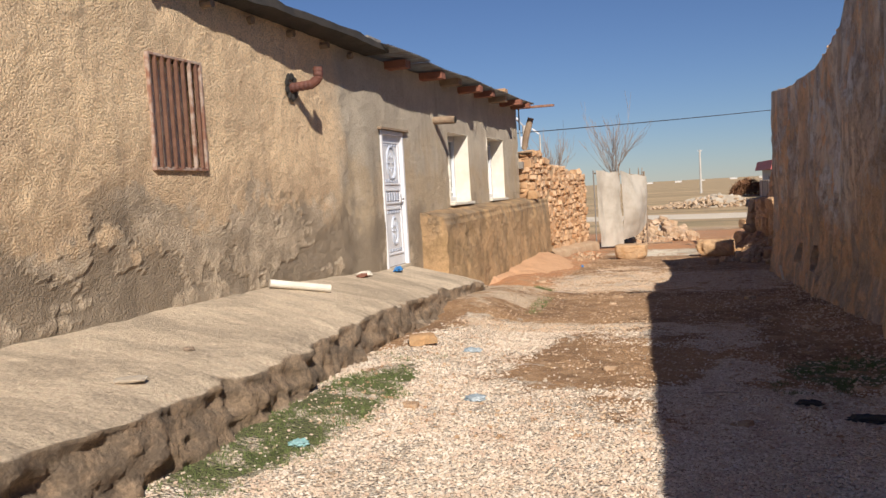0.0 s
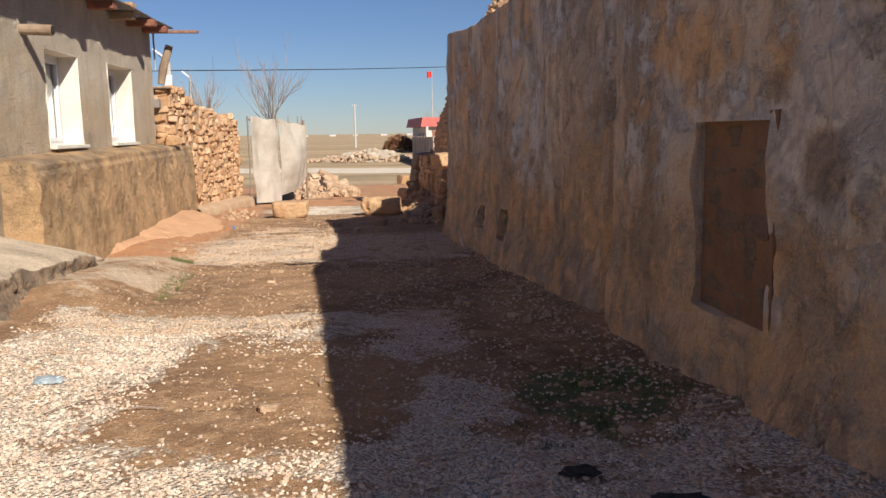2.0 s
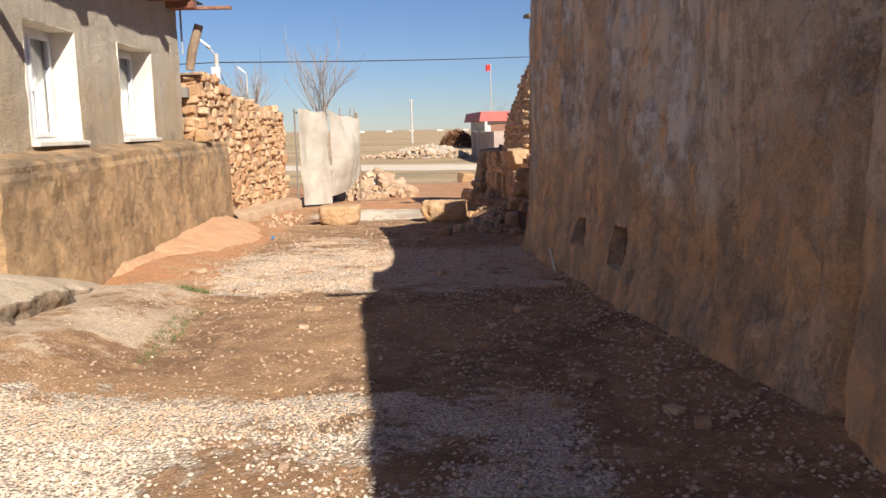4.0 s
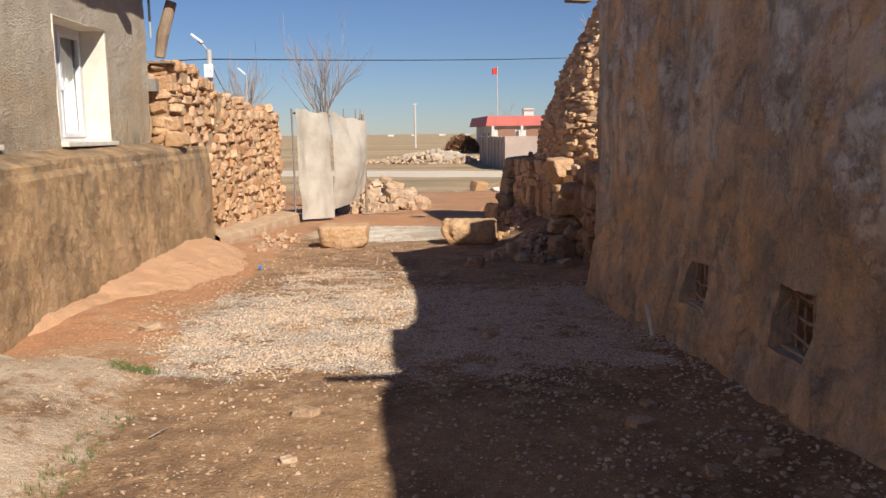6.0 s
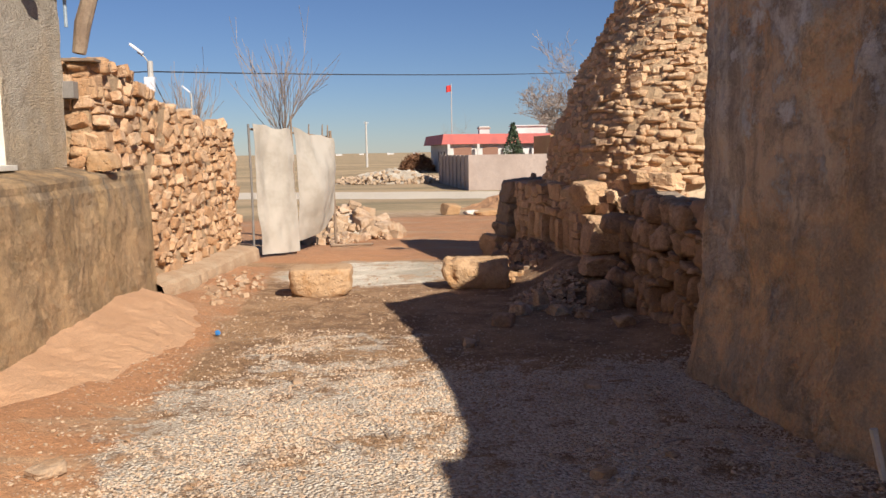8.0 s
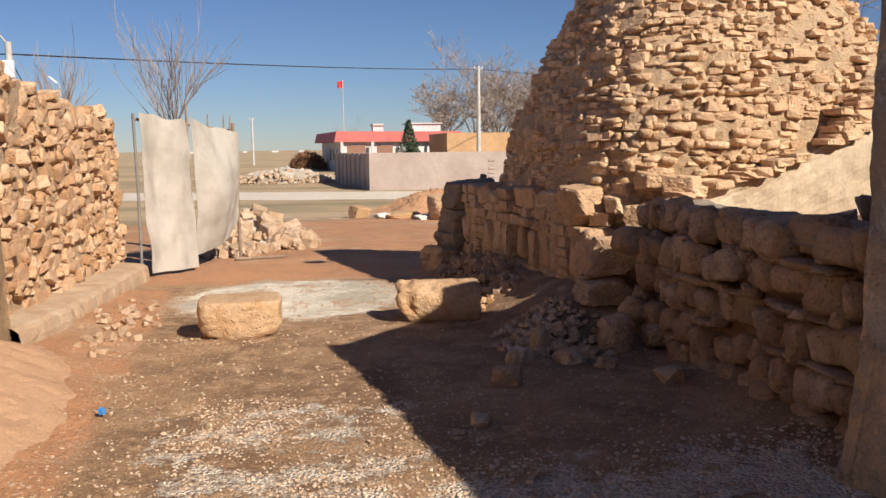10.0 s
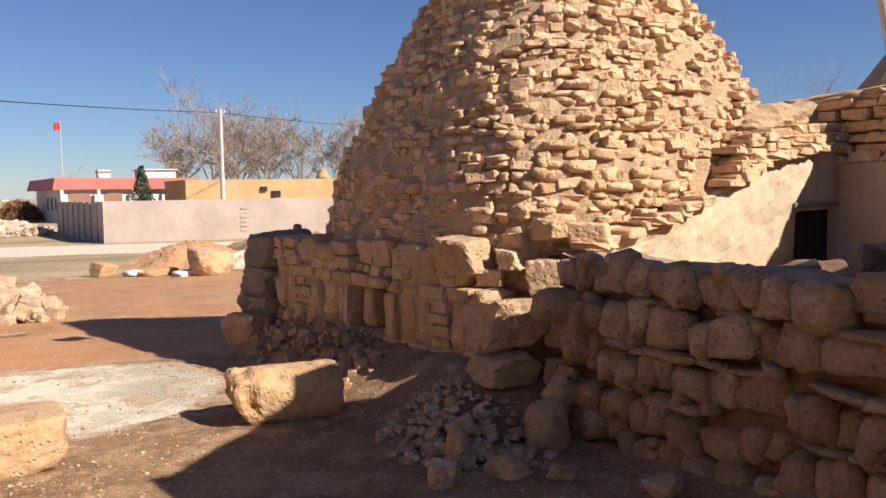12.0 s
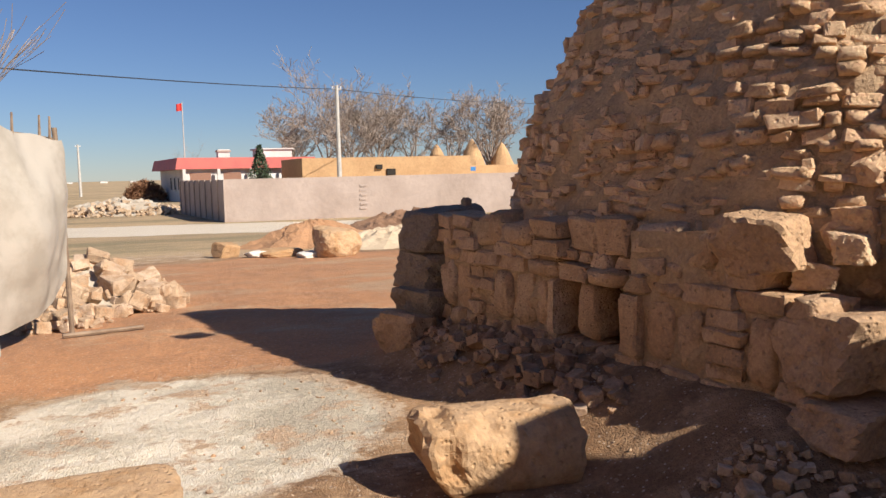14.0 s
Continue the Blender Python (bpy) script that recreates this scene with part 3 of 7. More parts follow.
def ground_z(x, y):
    z = -0.021 * min(40, max(-5, y))
    if y < 14:
        z += 0.12 * smooth01(-2.2, -3.1, x) * (1 - smooth01(10, 14, y))
        z += 0.16 * smooth01(-2.3, -3.2, x) * smooth01(9.5, 11, y) * (1 - smooth01(13.2, 15, y))
    if 14 < y < 26:
        z += 0.10 * smooth01(-2.9, -3.6, x) * smooth01(14, 16, y) * (1 - smooth01(24, 26, y))
    if 19.5 < y < 27 and x > 0:
        z += 0.42 * smooth01(0.45, 1.4, x) * smooth01(19.8, 21.0, y) * (1 - smooth01(24.2, 26.5, y))
    if y < 20:
        z += 0.10 * smooth01(0.9, 1.8, x) * smooth01(20, 18, y)
    if y < 45:
        z += 0.022 * fbm((x, y, 0), 4, 0.8) + 0.008 * fbm((x, y, 5), 3, 4.0)
    elif y > 62:
        z += 0.10 * fbm((x, y, 3), 4, 0.06) * smooth01(62, 90, y)
    return z


def blob(x, y, cx, cy, rx, ry, soft=0.35):
    d = math.hypot((x - cx) / rx, (y - cy) / ry)
    return 1 - smooth01(1 - soft, 1 + soft, d)


def band(v, a, b, soft):
    return smooth01(a - soft, a + soft, v) * (1 - smooth01(b - soft, b + soft, v))


def zones(x, y):
    inside = band(x, -3.3, 2.2, 0.2)
    gravel = inside * max(band(y, -8, 6.9, 0.6), 0.75 * band(y, 6.5, 7.9, 0.4) * (1 - blob(x, y, -1.0, 7.6, 0.9, 1.2)),
                          0.68 * band(y, 8.4, 10.2, 0.4) * band(x, -3.0, 0.6, 0.3))
    gravel = max(gravel, 0.9 * blob(x, y, -2.3, 8.2, 0.8, 2.0), 0.66 * band(y, 13.6, 17.3, 0.5) * band(x, -2.9, 1.3, 0.35), 0.42 * band(y, 17.0, 19.0, 0.5) * band(x, -2.6, -0.6, 0.4))
    # gravel thins by the mud wall, partly so darker soil deepens the shade there
    gravel = max(0.0, gravel - 0.38 * band(x, 0.45, 2.5, 0.35) * band(y, 5.0, 9, 0.6) - 0.55 * blob(x, y, -1.1, 7.7, 0.8, 1.5, 0.6) - 0.5 * blob(x, y, -0.4, 5.9, 0.5, 0.5) - 0.8 * band(x, 0.7, 2.5, 0.4) * band(y, 7.4, 13.2, 0.5))
    grass = max(0.62 * blob(x, y, -2.74, 5.3, 0.36, 2.1), 0.62 * blob(x, y, 1.05, 7.3, 0.5, 0.7), 0.7 * blob(x, y, -2.72, 13.75, 0.17, 0.11))
    if y < 1:
        grass = max(grass, 0.6 * blob(x, y, -2.6, 0, 0.3, 4))
    red = max(band(y, 25.2, 38.5, 0.8) * band(x, -6, 12, 1.0), 0.8 * band(y, 14.5, 25, 1.0) * band(x, -4.4, -2.75, 0.3), 0.6 * band(x, -4.2, -2.4, 0.3) * band(y, 12.8, 15.5, 0.4))
    conc = max(0.95 * blob(x, y, -1.3, 23.7, 1.55, 1.75), 0.62 * blob(x, y, -3.2, 12.4, 0.9, 1.9), 0.45 * blob(x, y, 0.3, 40.5, 5, 1.6))
    road = band(y + 0.35 * x, 50.3, 57.4, 0.7)
    steppe = smooth01(38, 42, y) if abs(x) < 40 else 1.0
    return (gravel, grass, red), (conc, road, steppe)


def grown(lo, hi, step, far_lo, far_hi, k=1.32):
    mid = steps(lo, hi, step)
    out, d, p = [], step, hi
    while p < far_hi:
        d *= k
        p += d
        out.append(p)
    back, d, p = [], step, lo
    while p > far_lo:
        d *= k
        p -= d
        back.append(p)
    return back[::-1] + mid + out


gx = grown(-26.0, -4.45, 0.6, -2600, -4.5)[:-1] + steps(-4.4, 2.6, 0.09) + grown(3.0, 26.0, 0.6, 2.9, 2600)[1:]
gy = grown(1.0, 30.0, 0.10, -900, 29.0, 1.2) + grown(30.5, 66.0, 0.5, 30.4, 3600, 1.16)[1:]
gx, gy = sorted(set(gx)), sorted(set(gy))
gverts = [(x, y, ground_z(x, y)) for x in gx for y in gy]
ny = len(gy)
gfaces = [(i * ny + j, (i + 1) * ny + j, (i + 1) * ny + j + 1, i * ny + j + 1) for i in range(len(gx) - 1) for j in range(ny - 1)]
ground = link_mesh("ground", gverts, gfaces, M_GROUND, smooth=True)
tagged(ground, "dusty village lane of white gravel, brown and red earth", "ground", kind="structure")
za = ground.data.color_attributes.new("zone_a", "FLOAT_COLOR", "POINT")
zb = ground.data.color_attributes.new("zone_b", "FLOAT_COLOR", "POINT")
fa, fb = [], []
for x, y, _ in gverts:
    a, b = zones(x, y)
    fa += [*a, 1]
    fb += [*b, 1]
za.data.foreach_set("color", fa)
zb.data.foreach_set("color", fb)


def wear(ob, fn):
    """Per-vertex wear for the plaster materials."""
    at = ob.data.color_attributes.new("wear", "FLOAT_COLOR", "POINT")
    vals = []
    for v in ob.data.vertices:
        a, b = fn(v.co)
        vals += [a, b, 0, 1]
    at.data.foreach_set("color", vals)


# ---------------------------------------------------------------- terrace along the house
def terrace_top(x, y):
    at_wall = lerp_table(y, [(-6, 0.70), (4, 0.64), (8, 0.62), (10.5, 0.50), (12, 0.43), (13.2, 0.2), (14.2, 0.0)])
    at_kerb = lerp_table(y, [(-6, 0.55), (2.8, 0.50), (4, 0.42), (5.4, 0.36), (7.4, 0.36), (9.2, 0.30), (12.2, 0.15), (13.2, -0.05), (14.2, -0.3)])
    k = (x + 4.6) / (kerb_x(y) + 4.6)
    return at_wall + (at_kerb - at_wall) * min(1, max(0, k))


def build_terrace():
    ys = steps(-6, 1, 0.3) + steps(1.04, 14.2, 0.035)
    prof = [0.0, 0.25, 0.5, 0.7, 0.85, 0.94, 1.0]
    verts, faces = [], []
    drop = [0.0, 0.03, 0.065, 0.10, 0.14, 0.18, 0.22, 0.265, 0.31, 0.36, 0.42, 0.5, 0.62]
    n = len(prof) + len(drop)
    for y in ys:
        kx = kerb_x(y) + 0.055 * fbm((0, y, 2), 5, 1.8)
        for k in prof:
            x = -4.75 + (kx + 4.75) * k
            z = terrace_top(x, y) + 0.012 * fbm((x, y, 1), 4, 1.4) - (0.035 + 0.03 * fbm((x, y, 7), 2, 3)) * smooth01(0.9, 1.0, k)
            verts.append((x, y, z))
        for d in drop:
            z = terrace_top(kx, y) - 0.05 - d
            crag = 0.10 * fbm((0, y * 0.8, z * 2.2), 5, 2.2) + 0.06 * noise.turbulence(Vector((3, y, z * 2.5)) * 5, 4, False) - 0.05 * smooth01(0.15, 0.4, noise.noise(Vector((7, y * 2.3, z * 6)))) - 0.03 * smooth01(0.15, 0.4, noise.noise(Vector((9, y * 3.1, z * 3.5))))
            verts.append((kx + 0.03 + crag * (0.4 + d) + 0.10 * d, y, z))
    for i in range(len(ys) - 1):
        for j in range(n - 1):
            a = i * n + j
            faces.append((a, a + 1, a + n + 1, a + n))
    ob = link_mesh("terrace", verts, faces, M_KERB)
    ob.data.polygons.foreach_set("use_smooth", [True] * len(faces))
    return tagged(ob, "worn pale concrete terrace with a crumbling kerb", "terrace", kind="structure")


build_terrace()

# ---------------------------------------------------------------- the long house
house = thing("house", "long low plastered house with a tin roof and timber beams", "house")


def hx(y):
    return -4.69 + 0.016 * y


def flake(y, z):
    lim = 1.45 + 0.55 * fbm((0, y, 0), 3, 0.7)
    f = smooth01(0.04, 0.09, fbm((2, y, z * 1.3), 5, 0.95) + 0.55 * (lim - z) * 0.5)
    return f * smooth01(lim + 0.25, lim - 0.15, z)


GRILLE = (6.08, 6.88, 1.84, 2.87)
DOOR = (11.12, 12.02, 0.40, 2.47)
WIN_A = (14.2, 15.52, 1.30, 2.60)
WIN_B = (16.82, 18.22, 1.31, 2.62)


def outside(hole, u, v):
    return not (hole[0] < u < hole[1] and hole[2] < v < hole[3])


def near_front(y, z):
    e = 0.030 * fbm((0, y, z), 4, 0.7) + 0.012 * fbm((4, y, z), 3, 3.5)
    e += 0.05 * math.exp(-((y - 9.75 - 0.1 * fbm((1, z, 0), 3, 1)) / 0.28) ** 2) * smooth01(2.9, 2.2, z)
    e += 0.05 * smooth01(0.95, 0.45, z) * (0.5 + fbm((9, y, z), 3, 1.5))
    fl = flake(y, z)
    return (hx(y) + e - 0.018 * fl, y, z)


us = steps(-6, 3, 0.2) + steps(3.03, 9.9, 0.032, GRILLE[:2])
vs = steps(0.2, 2.1, 0.032, GRILLE[2:3]) + steps(2.15, 3.62, 0.06, GRILLE[3:])
wall = slab("wall", us, vs, lambda u, v: outside(GRILLE, u, v), near_front, lambda y, z: (hx(y) - 0.45, y, z), M_YELLOW, house, "ochre thrown plaster, damp-stained and flaking near the ground")
wear(wall, lambda c: (flake(c.y, c.z) if c.x > hx(c.y) - 0.2 else 0.0, 0))


def far_front(y, z):
    e = 0.02 * fbm((0, y, z), 4, 0.8) + 0.008 * fbm((4, y, z), 3, 4)
    e += 0.06 * math.exp(-((y - 10.5) / 0.35) ** 2) * smooth01(3.0, 2.4, z)
    k = smooth01(9.86, 10.7, y)
    return ((hx(y) + 0.02 + e) * k + near_front(y, z)[0] * (1 - k), y, z)


us = steps(9.86, 19.6, 0.06, (*DOOR[:2], *WIN_A[:2], *WIN_B[:2]))
vs = steps(-0.4, 3.48, 0.06, (*DOOR[2:], *WIN_A[2:], *WIN_B[2:]))
wall2 = slab("wall", us, vs, lambda u, v: all(outside(h, u, v) for h in (DOOR, WIN_A, WIN_B)), far_front, lambda y, z: (hx(y) - 0.45, y, z), M_GREY, house, "grey cement plaster with brown stains")
wear(wall2, lambda c: (0.8 * flake(c.y + 30, c.z + 0.35) if c.x > hx(c.y) - 0.2 else 0, 0))

# the house's other walls and its dark inside
bm = bmesh.new()
box(bm, -9.6, hx(19.4) - 0.3, 19.15, 19.58, -0.4, 3.46)
part("wall", bm, M_GREY, house, "plain gable wall")
bm = bmesh.new()
box(bm, -10.0, -9.62, -6, 19.6, -0.4, 3.46)
part("wall", bm, M_GREY, house, "plain rear wall")
bm = bmesh.new()
box(bm, -9.6, hx(-5.6) - 0.46, -6, -5.6, -0.4, 3.46)
part("wall", bm, M_YELLOW, house, "plain end wall")
bm = bmesh.new()
box(bm, -9.6, -5.25, -5.5, 19.1, 0.0, 0.42)
part("floor", bm, M_CONC, house)

# roofs: a dark thick edge over the old part, zinc sheets on timber over the newer part
verts, faces = [], []
ry_ = steps(-6.2, 10.8, 0.12)
for y in ry_:
    zz = 3.66 - 0.012 * y
    o = hx(y) + lerp_table(y, [(-6, 0.10), (6.0, 0.13), (7.2, 0.24), (8.4, 0.36), (10.8, 0.38)]) + 0.025 * fbm((0, y, 6), 4, 1.0)
    t = 0.07 + 0.03 * fbm((3, y, 6), 4, 2.0)
    verts += [(-9.9, y, zz - 0.05), (-9.9, y, zz + 0.07), (o - 0.10, y, zz + t + 0.02), (o, y, zz + t - 0.02), (o + 0.01, y, zz - 0.04 + 0.02 * fbm((5, y, 1), 3, 3)), (o - 0.25, y, zz - 0.055)]
for i in range(len(ry_) - 1):
    for j in range(6):
        faces.append((i * 6 + j, i * 6 + (j + 1) % 6, (i + 1) * 6 + (j + 1) % 6, (i + 1) * 6 + j))
faces += [tuple(range(6))[::-1], tuple((len(ry_) - 1) * 6 + j for j in range(6))]
link_mesh("roof", verts, faces, M_DARKROOF, house, "dark tarred mud roof edge")
for k in range(13):
    y = 0.4 + k * 0.82
    bm = bmesh.new()
    tube(bm, [(-5.4, y, 3.52 - 0.012 * y), (hx(y) + 0.06 + 0.03 * (k % 3), y + 0.02, 3.53 - 0.012 * y)], [0.05, 0.045], 8)
    part("roof_pole", bm, M_TIMBER, house, "dark round roof pole")


def zinc_sheet(y0, y1, lift):
    bm = bmesh.new()
    n = int((y1 - y0) / 0.02)
    rows = []
    for x in (-9.9, -6.5, hx(14) + 0.10, hx(14) + 0.47):
        row = []
        for i in range(n + 1):
            y = y0 + (y1 - y0) * i / n
            wave = 0.016 * math.sin(y * 2 * math.pi / 0.09)
            row.append(bm.verts.new((x + 0.010 * (y - 14) + 0.02 * math.sin(y * 2.3), y, 3.515 + lift + wave + 0.025 * (x - hx(14) < -0.1) - 0.006 * (x - hx(14)))))
        rows.append(row)
    for a, b in zip(rows, rows[1:]):
        for i in range(n):
            bm.faces.new((a[i], a[i + 1], b[i + 1], b[i]))
    ext = bmesh.ops.solidify(bm, geom=bm.faces[:], thickness=0.004)
    return bm


for y0, y1, lift in ((10.55, 12.2, 0.03), (12.1, 14.1, 0.0), (14.0, 16.0, 0.012), (15.9, 17.9, 0.0), (17.8, 19.75, 0.01)):
    part("roof_sheet", zinc_sheet(y0, y1, lift), M_ZINC, house, "corrugated zinc sheet", True)
for y, o, mt, tilt in ((11.6, 0.34, M_REDWOOD, 0.01), (13.0, 0.42, M_REDWOOD, 0.0), (14.1, 0.36, M_TIMBER, 0.02), (15.1, 0.46, M_REDWOOD, -0.01), (16.2, 0.40, M_REDWOOD, 0.01),
                       (17.3, 0.38, M_TIMBER, 0.0), (18.2, 0.50, M_REDWOOD, 0.0), (19.2, 0.46, M_REDWOOD, 0.01)):
    bm = bmesh.new()
    box(bm, -6.0, hx(y) + o, y - 0.11, y + 0.11, 3.37 + tilt, 3.485 + tilt, 0.008)
    part("roof_beam", bm, mt, house, "red-brown roof beam with a sawn end" if mt is M_REDWOOD else "weathered roof beam")
bm = bmesh.new()
box(bm, -5.2, hx(19.7) + 0.98, 19.40, 19.52, 3.40, 3.45, 0.004)
part("roof_beam", bm, M_RUST, house, "thin rusty channel jutting past the eave")
bm = bmesh.new()
box(bm, hx(10.6) + 0.1, hx(10.6) + 0.34, 10.15, 10.62, 3.55, 3.63, 0.02)
part("roof_stone", bm, M_CEMBLOCK, house, "stone weighting the roof edge")
bm = bmesh.new()
box(bm, hx(17.6) + 0.12, hx(17.6) + 0.36, 17.3, 17.55, 3.545, 3.66, 0.02)
part("roof_stone", bm, M_WALLSTONE, house, "stone weighting the roof edge")
bm = bmesh.new()
tube(bm, [(hx(19.6) + 0.08, 19.66, 2.7), (hx(19.6) + 0.08, 19.66, 3.5)], 0.018, 8)
part("downpipe", bm, M_BLUEGREY, house, "grey-blue pipe at the house corner")
# stub of broken clay drain and small shelf at the corner
bm = bmesh.new()
tube(bm, [(hx(19.6) + 0.15, 19.78, 2.45), (hx(19.6) + 0.20, 19.80, 2.75), (hx(19.6) + 0.34, 19.82, 3.2)], [0.07, 0.085, 0.075], 10)
part("drain_spout", bm, M_TIMBER, house, "broken clay spout at the corner")
bm = bmesh.new()
box(bm, hx(19.6) + 0.02, hx(19.6) + 0.34, 19.62, 19.86, 2.36, 2.39, 0.004)
part("bracket_shelf", bm, M_TIMBER, house, "thin board bracket at the corner")


M_BAR = simple("dark_rusty_bar", (0.13, 0.06, 0.04), (0.20, 0.10, 0.065), 12.0, 0.75, 100, 0.4, 0.003)
M_SHUTTER = simple("cream_painted_board", (0.70, 0.62, 0.52), (0.56, 0.47, 0.38), 4.0, 0.7, 60, 0.3, 0.004, fine=0.15)


def barred_window():
    y0, y1, z0, z1 = GRILLE
    x = hx(6.5) + 0.01
    w = new("window")
    w.parent = house
    tagged(w, "small rusty barred window with a cream shutter behind")
    for a in ((y0, y0 + 0.024, z0, z1), (y1 - 0.03, y1, z0, z1), (y0 + 0.024, y1 - 0.03, z0, z0 + 0.03), (y0 + 0.024, y1 - 0.03, z1 - 0.024, z1)):
        bm = bmesh.new()
        box(bm, x - 0.03, x + 0.014, *a, 0.005)
        part("window_frame", bm, M_PALEBAR, w, "peeling frame")
    for k in range(7):
        y = y0 + 0.045 + (y1 - y0 - 0.09) * (k + 0.5) / 7
        bm = bmesh.new()
        box(bm, x - 0.012, x + 0.022, y - 0.011, y + 0.011, z0 + 0.025, z1 - 0.02, 0.003)
        part("bar", bm, M_PALEBAR if k == 5 else M_BAR, w)
    bm = bmesh.new()
    box(bm, x - 0.195, x - 0.18, y0 + 0.01, y1 - 0.01, z0 + 0.01, z1 - 0.01)
    part("back_panel", bm, M_SHUTTER, w, "cream painted shutter behind the bars")


barred_window()


def carved_door():
    y0, y1, z0, z1 = DOOR
    x = hx(11.6) - 0.04
    d = new("door")
    d.parent = house
    tagged(d, "closed white carved door with grey-blue ornaments")
    for a in ((y0, y0 + 0.06, z0, z1), (y1 - 0.06, y1, z0, z1), (y0 + 0.06, y1 - 0.06, z1 - 0.06, z1)):
        bm = bmesh.new()
        box(bm, x - 0.06, x + 0.075, *a, 0.008)
        part("door_frame", bm, M_WHITE, d)
    bm = bmesh.new()
    box(bm, x - 0.04, x + 0.02, y0 + 0.06, y1 - 0.06, z0 + 0.05, z1 - 0.06, 0.004)
    part("door_leaf", bm, M_WHITE, d)
    yc = (y0 + y1) / 2

    def molding(za, zb, inset=0.14, t=0.022):
        bm = bmesh.new()
        ya, yb = y0 + inset, y1 - inset
        for q in ((ya, ya + t, za, zb), (yb - t, yb, za, zb), (ya + t, yb - t, za, za + t), (ya + t, yb - t, zb - t, zb)):
            box(bm, x + 0.015, x + 0.036, *q, 0.004)
        part("moulding", bm, M_WHITE, d)

    def rosette(zc, ry, rz, ring=0.018):
        bm = bmesh.new()
        pts = [(x + 0.028, yc + ry * math.cos(t), zc + rz * math.sin(t)) for t in [i * 2 * math.pi / 28 for i in range(29)]]
        tube(bm, pts, ring, 6, False)
        for i in range(8):
            t = i * 2 * math.pi / 8
            c = Vector((x + 0.026, yc + ry * 0.5 * math.cos(t), zc + rz * 0.5 * math.sin(t)))
            made = bmesh.ops.create_icosphere(bm, subdivisions=1, radius=1)["verts"]
            for v in made:
                q = Vector((v.co.x * 0.012, v.co.y * 0.035, v.co.z * 0.018))
                v.co = c + Matrix.Rotation(t, 3, "X") @ q
        part("rosette", bm, M_ORNAMENT, d, "carved oval rosette in grey-blue")

    molding(z0 + 1.27, z1 - 0.16)
    molding(z0 + 0.98, z0 + 1.20)
    molding(z0 + 0.22, z0 + 0.92)
    rosette(z0 + 1.60, 0.17, 0.24)
    rosette(z0 + 0.58, 0.11, 0.20)
    for za, zb in ((1.03, 1.15), (0.27, 0.31), (0.84, 0.88), (1.31, 1.35), (1.85, 1.89)):
        bm = bmesh.new()
        for k in range(5):
            ya = yc - 0.25 + k * 0.105
            box(bm, x + 0.016, x + 0.030, ya, ya + 0.08, z0 + za, z0 + zb, 0.004)
        part("carved_band", bm, M_ORNAMENT, d, "carved band of small tiles")
    bm = bmesh.new()
    box(bm, x + 0.02, x + 0.032, y1 - 0.15, y1 - 0.10, z0 + 0.92, z0 + 1.12, 0.004)
    tube(bm, [(x + 0.03, y1 - 0.125, z0 + 1.05), (x + 0.075, y1 - 0.125, z0 + 1.05), (x + 0.08, y1 - 0.23, z0 + 1.045)], 0.011, 8)
    part("door_handle", bm, M_ZINC, d, "metal lever handle")
    bm = bmesh.new()
    box(bm, x - 0.10, x + 0.10, y0, y1, z0 - 0.06, z0 + 0.045, 0.01)
    part("threshold", bm, M_CONC, d, "concrete door sill")
    bm = bmesh.new()
    box(bm, x - 0.02, x + 0.13, y0 - 0.10, y1 + 0.12, z1 + 0.002, z1 + 0.035, 0.006)
    part("lintel_board", bm, M_TIMBER, d, "thin lintel board above the door")


carved_door()


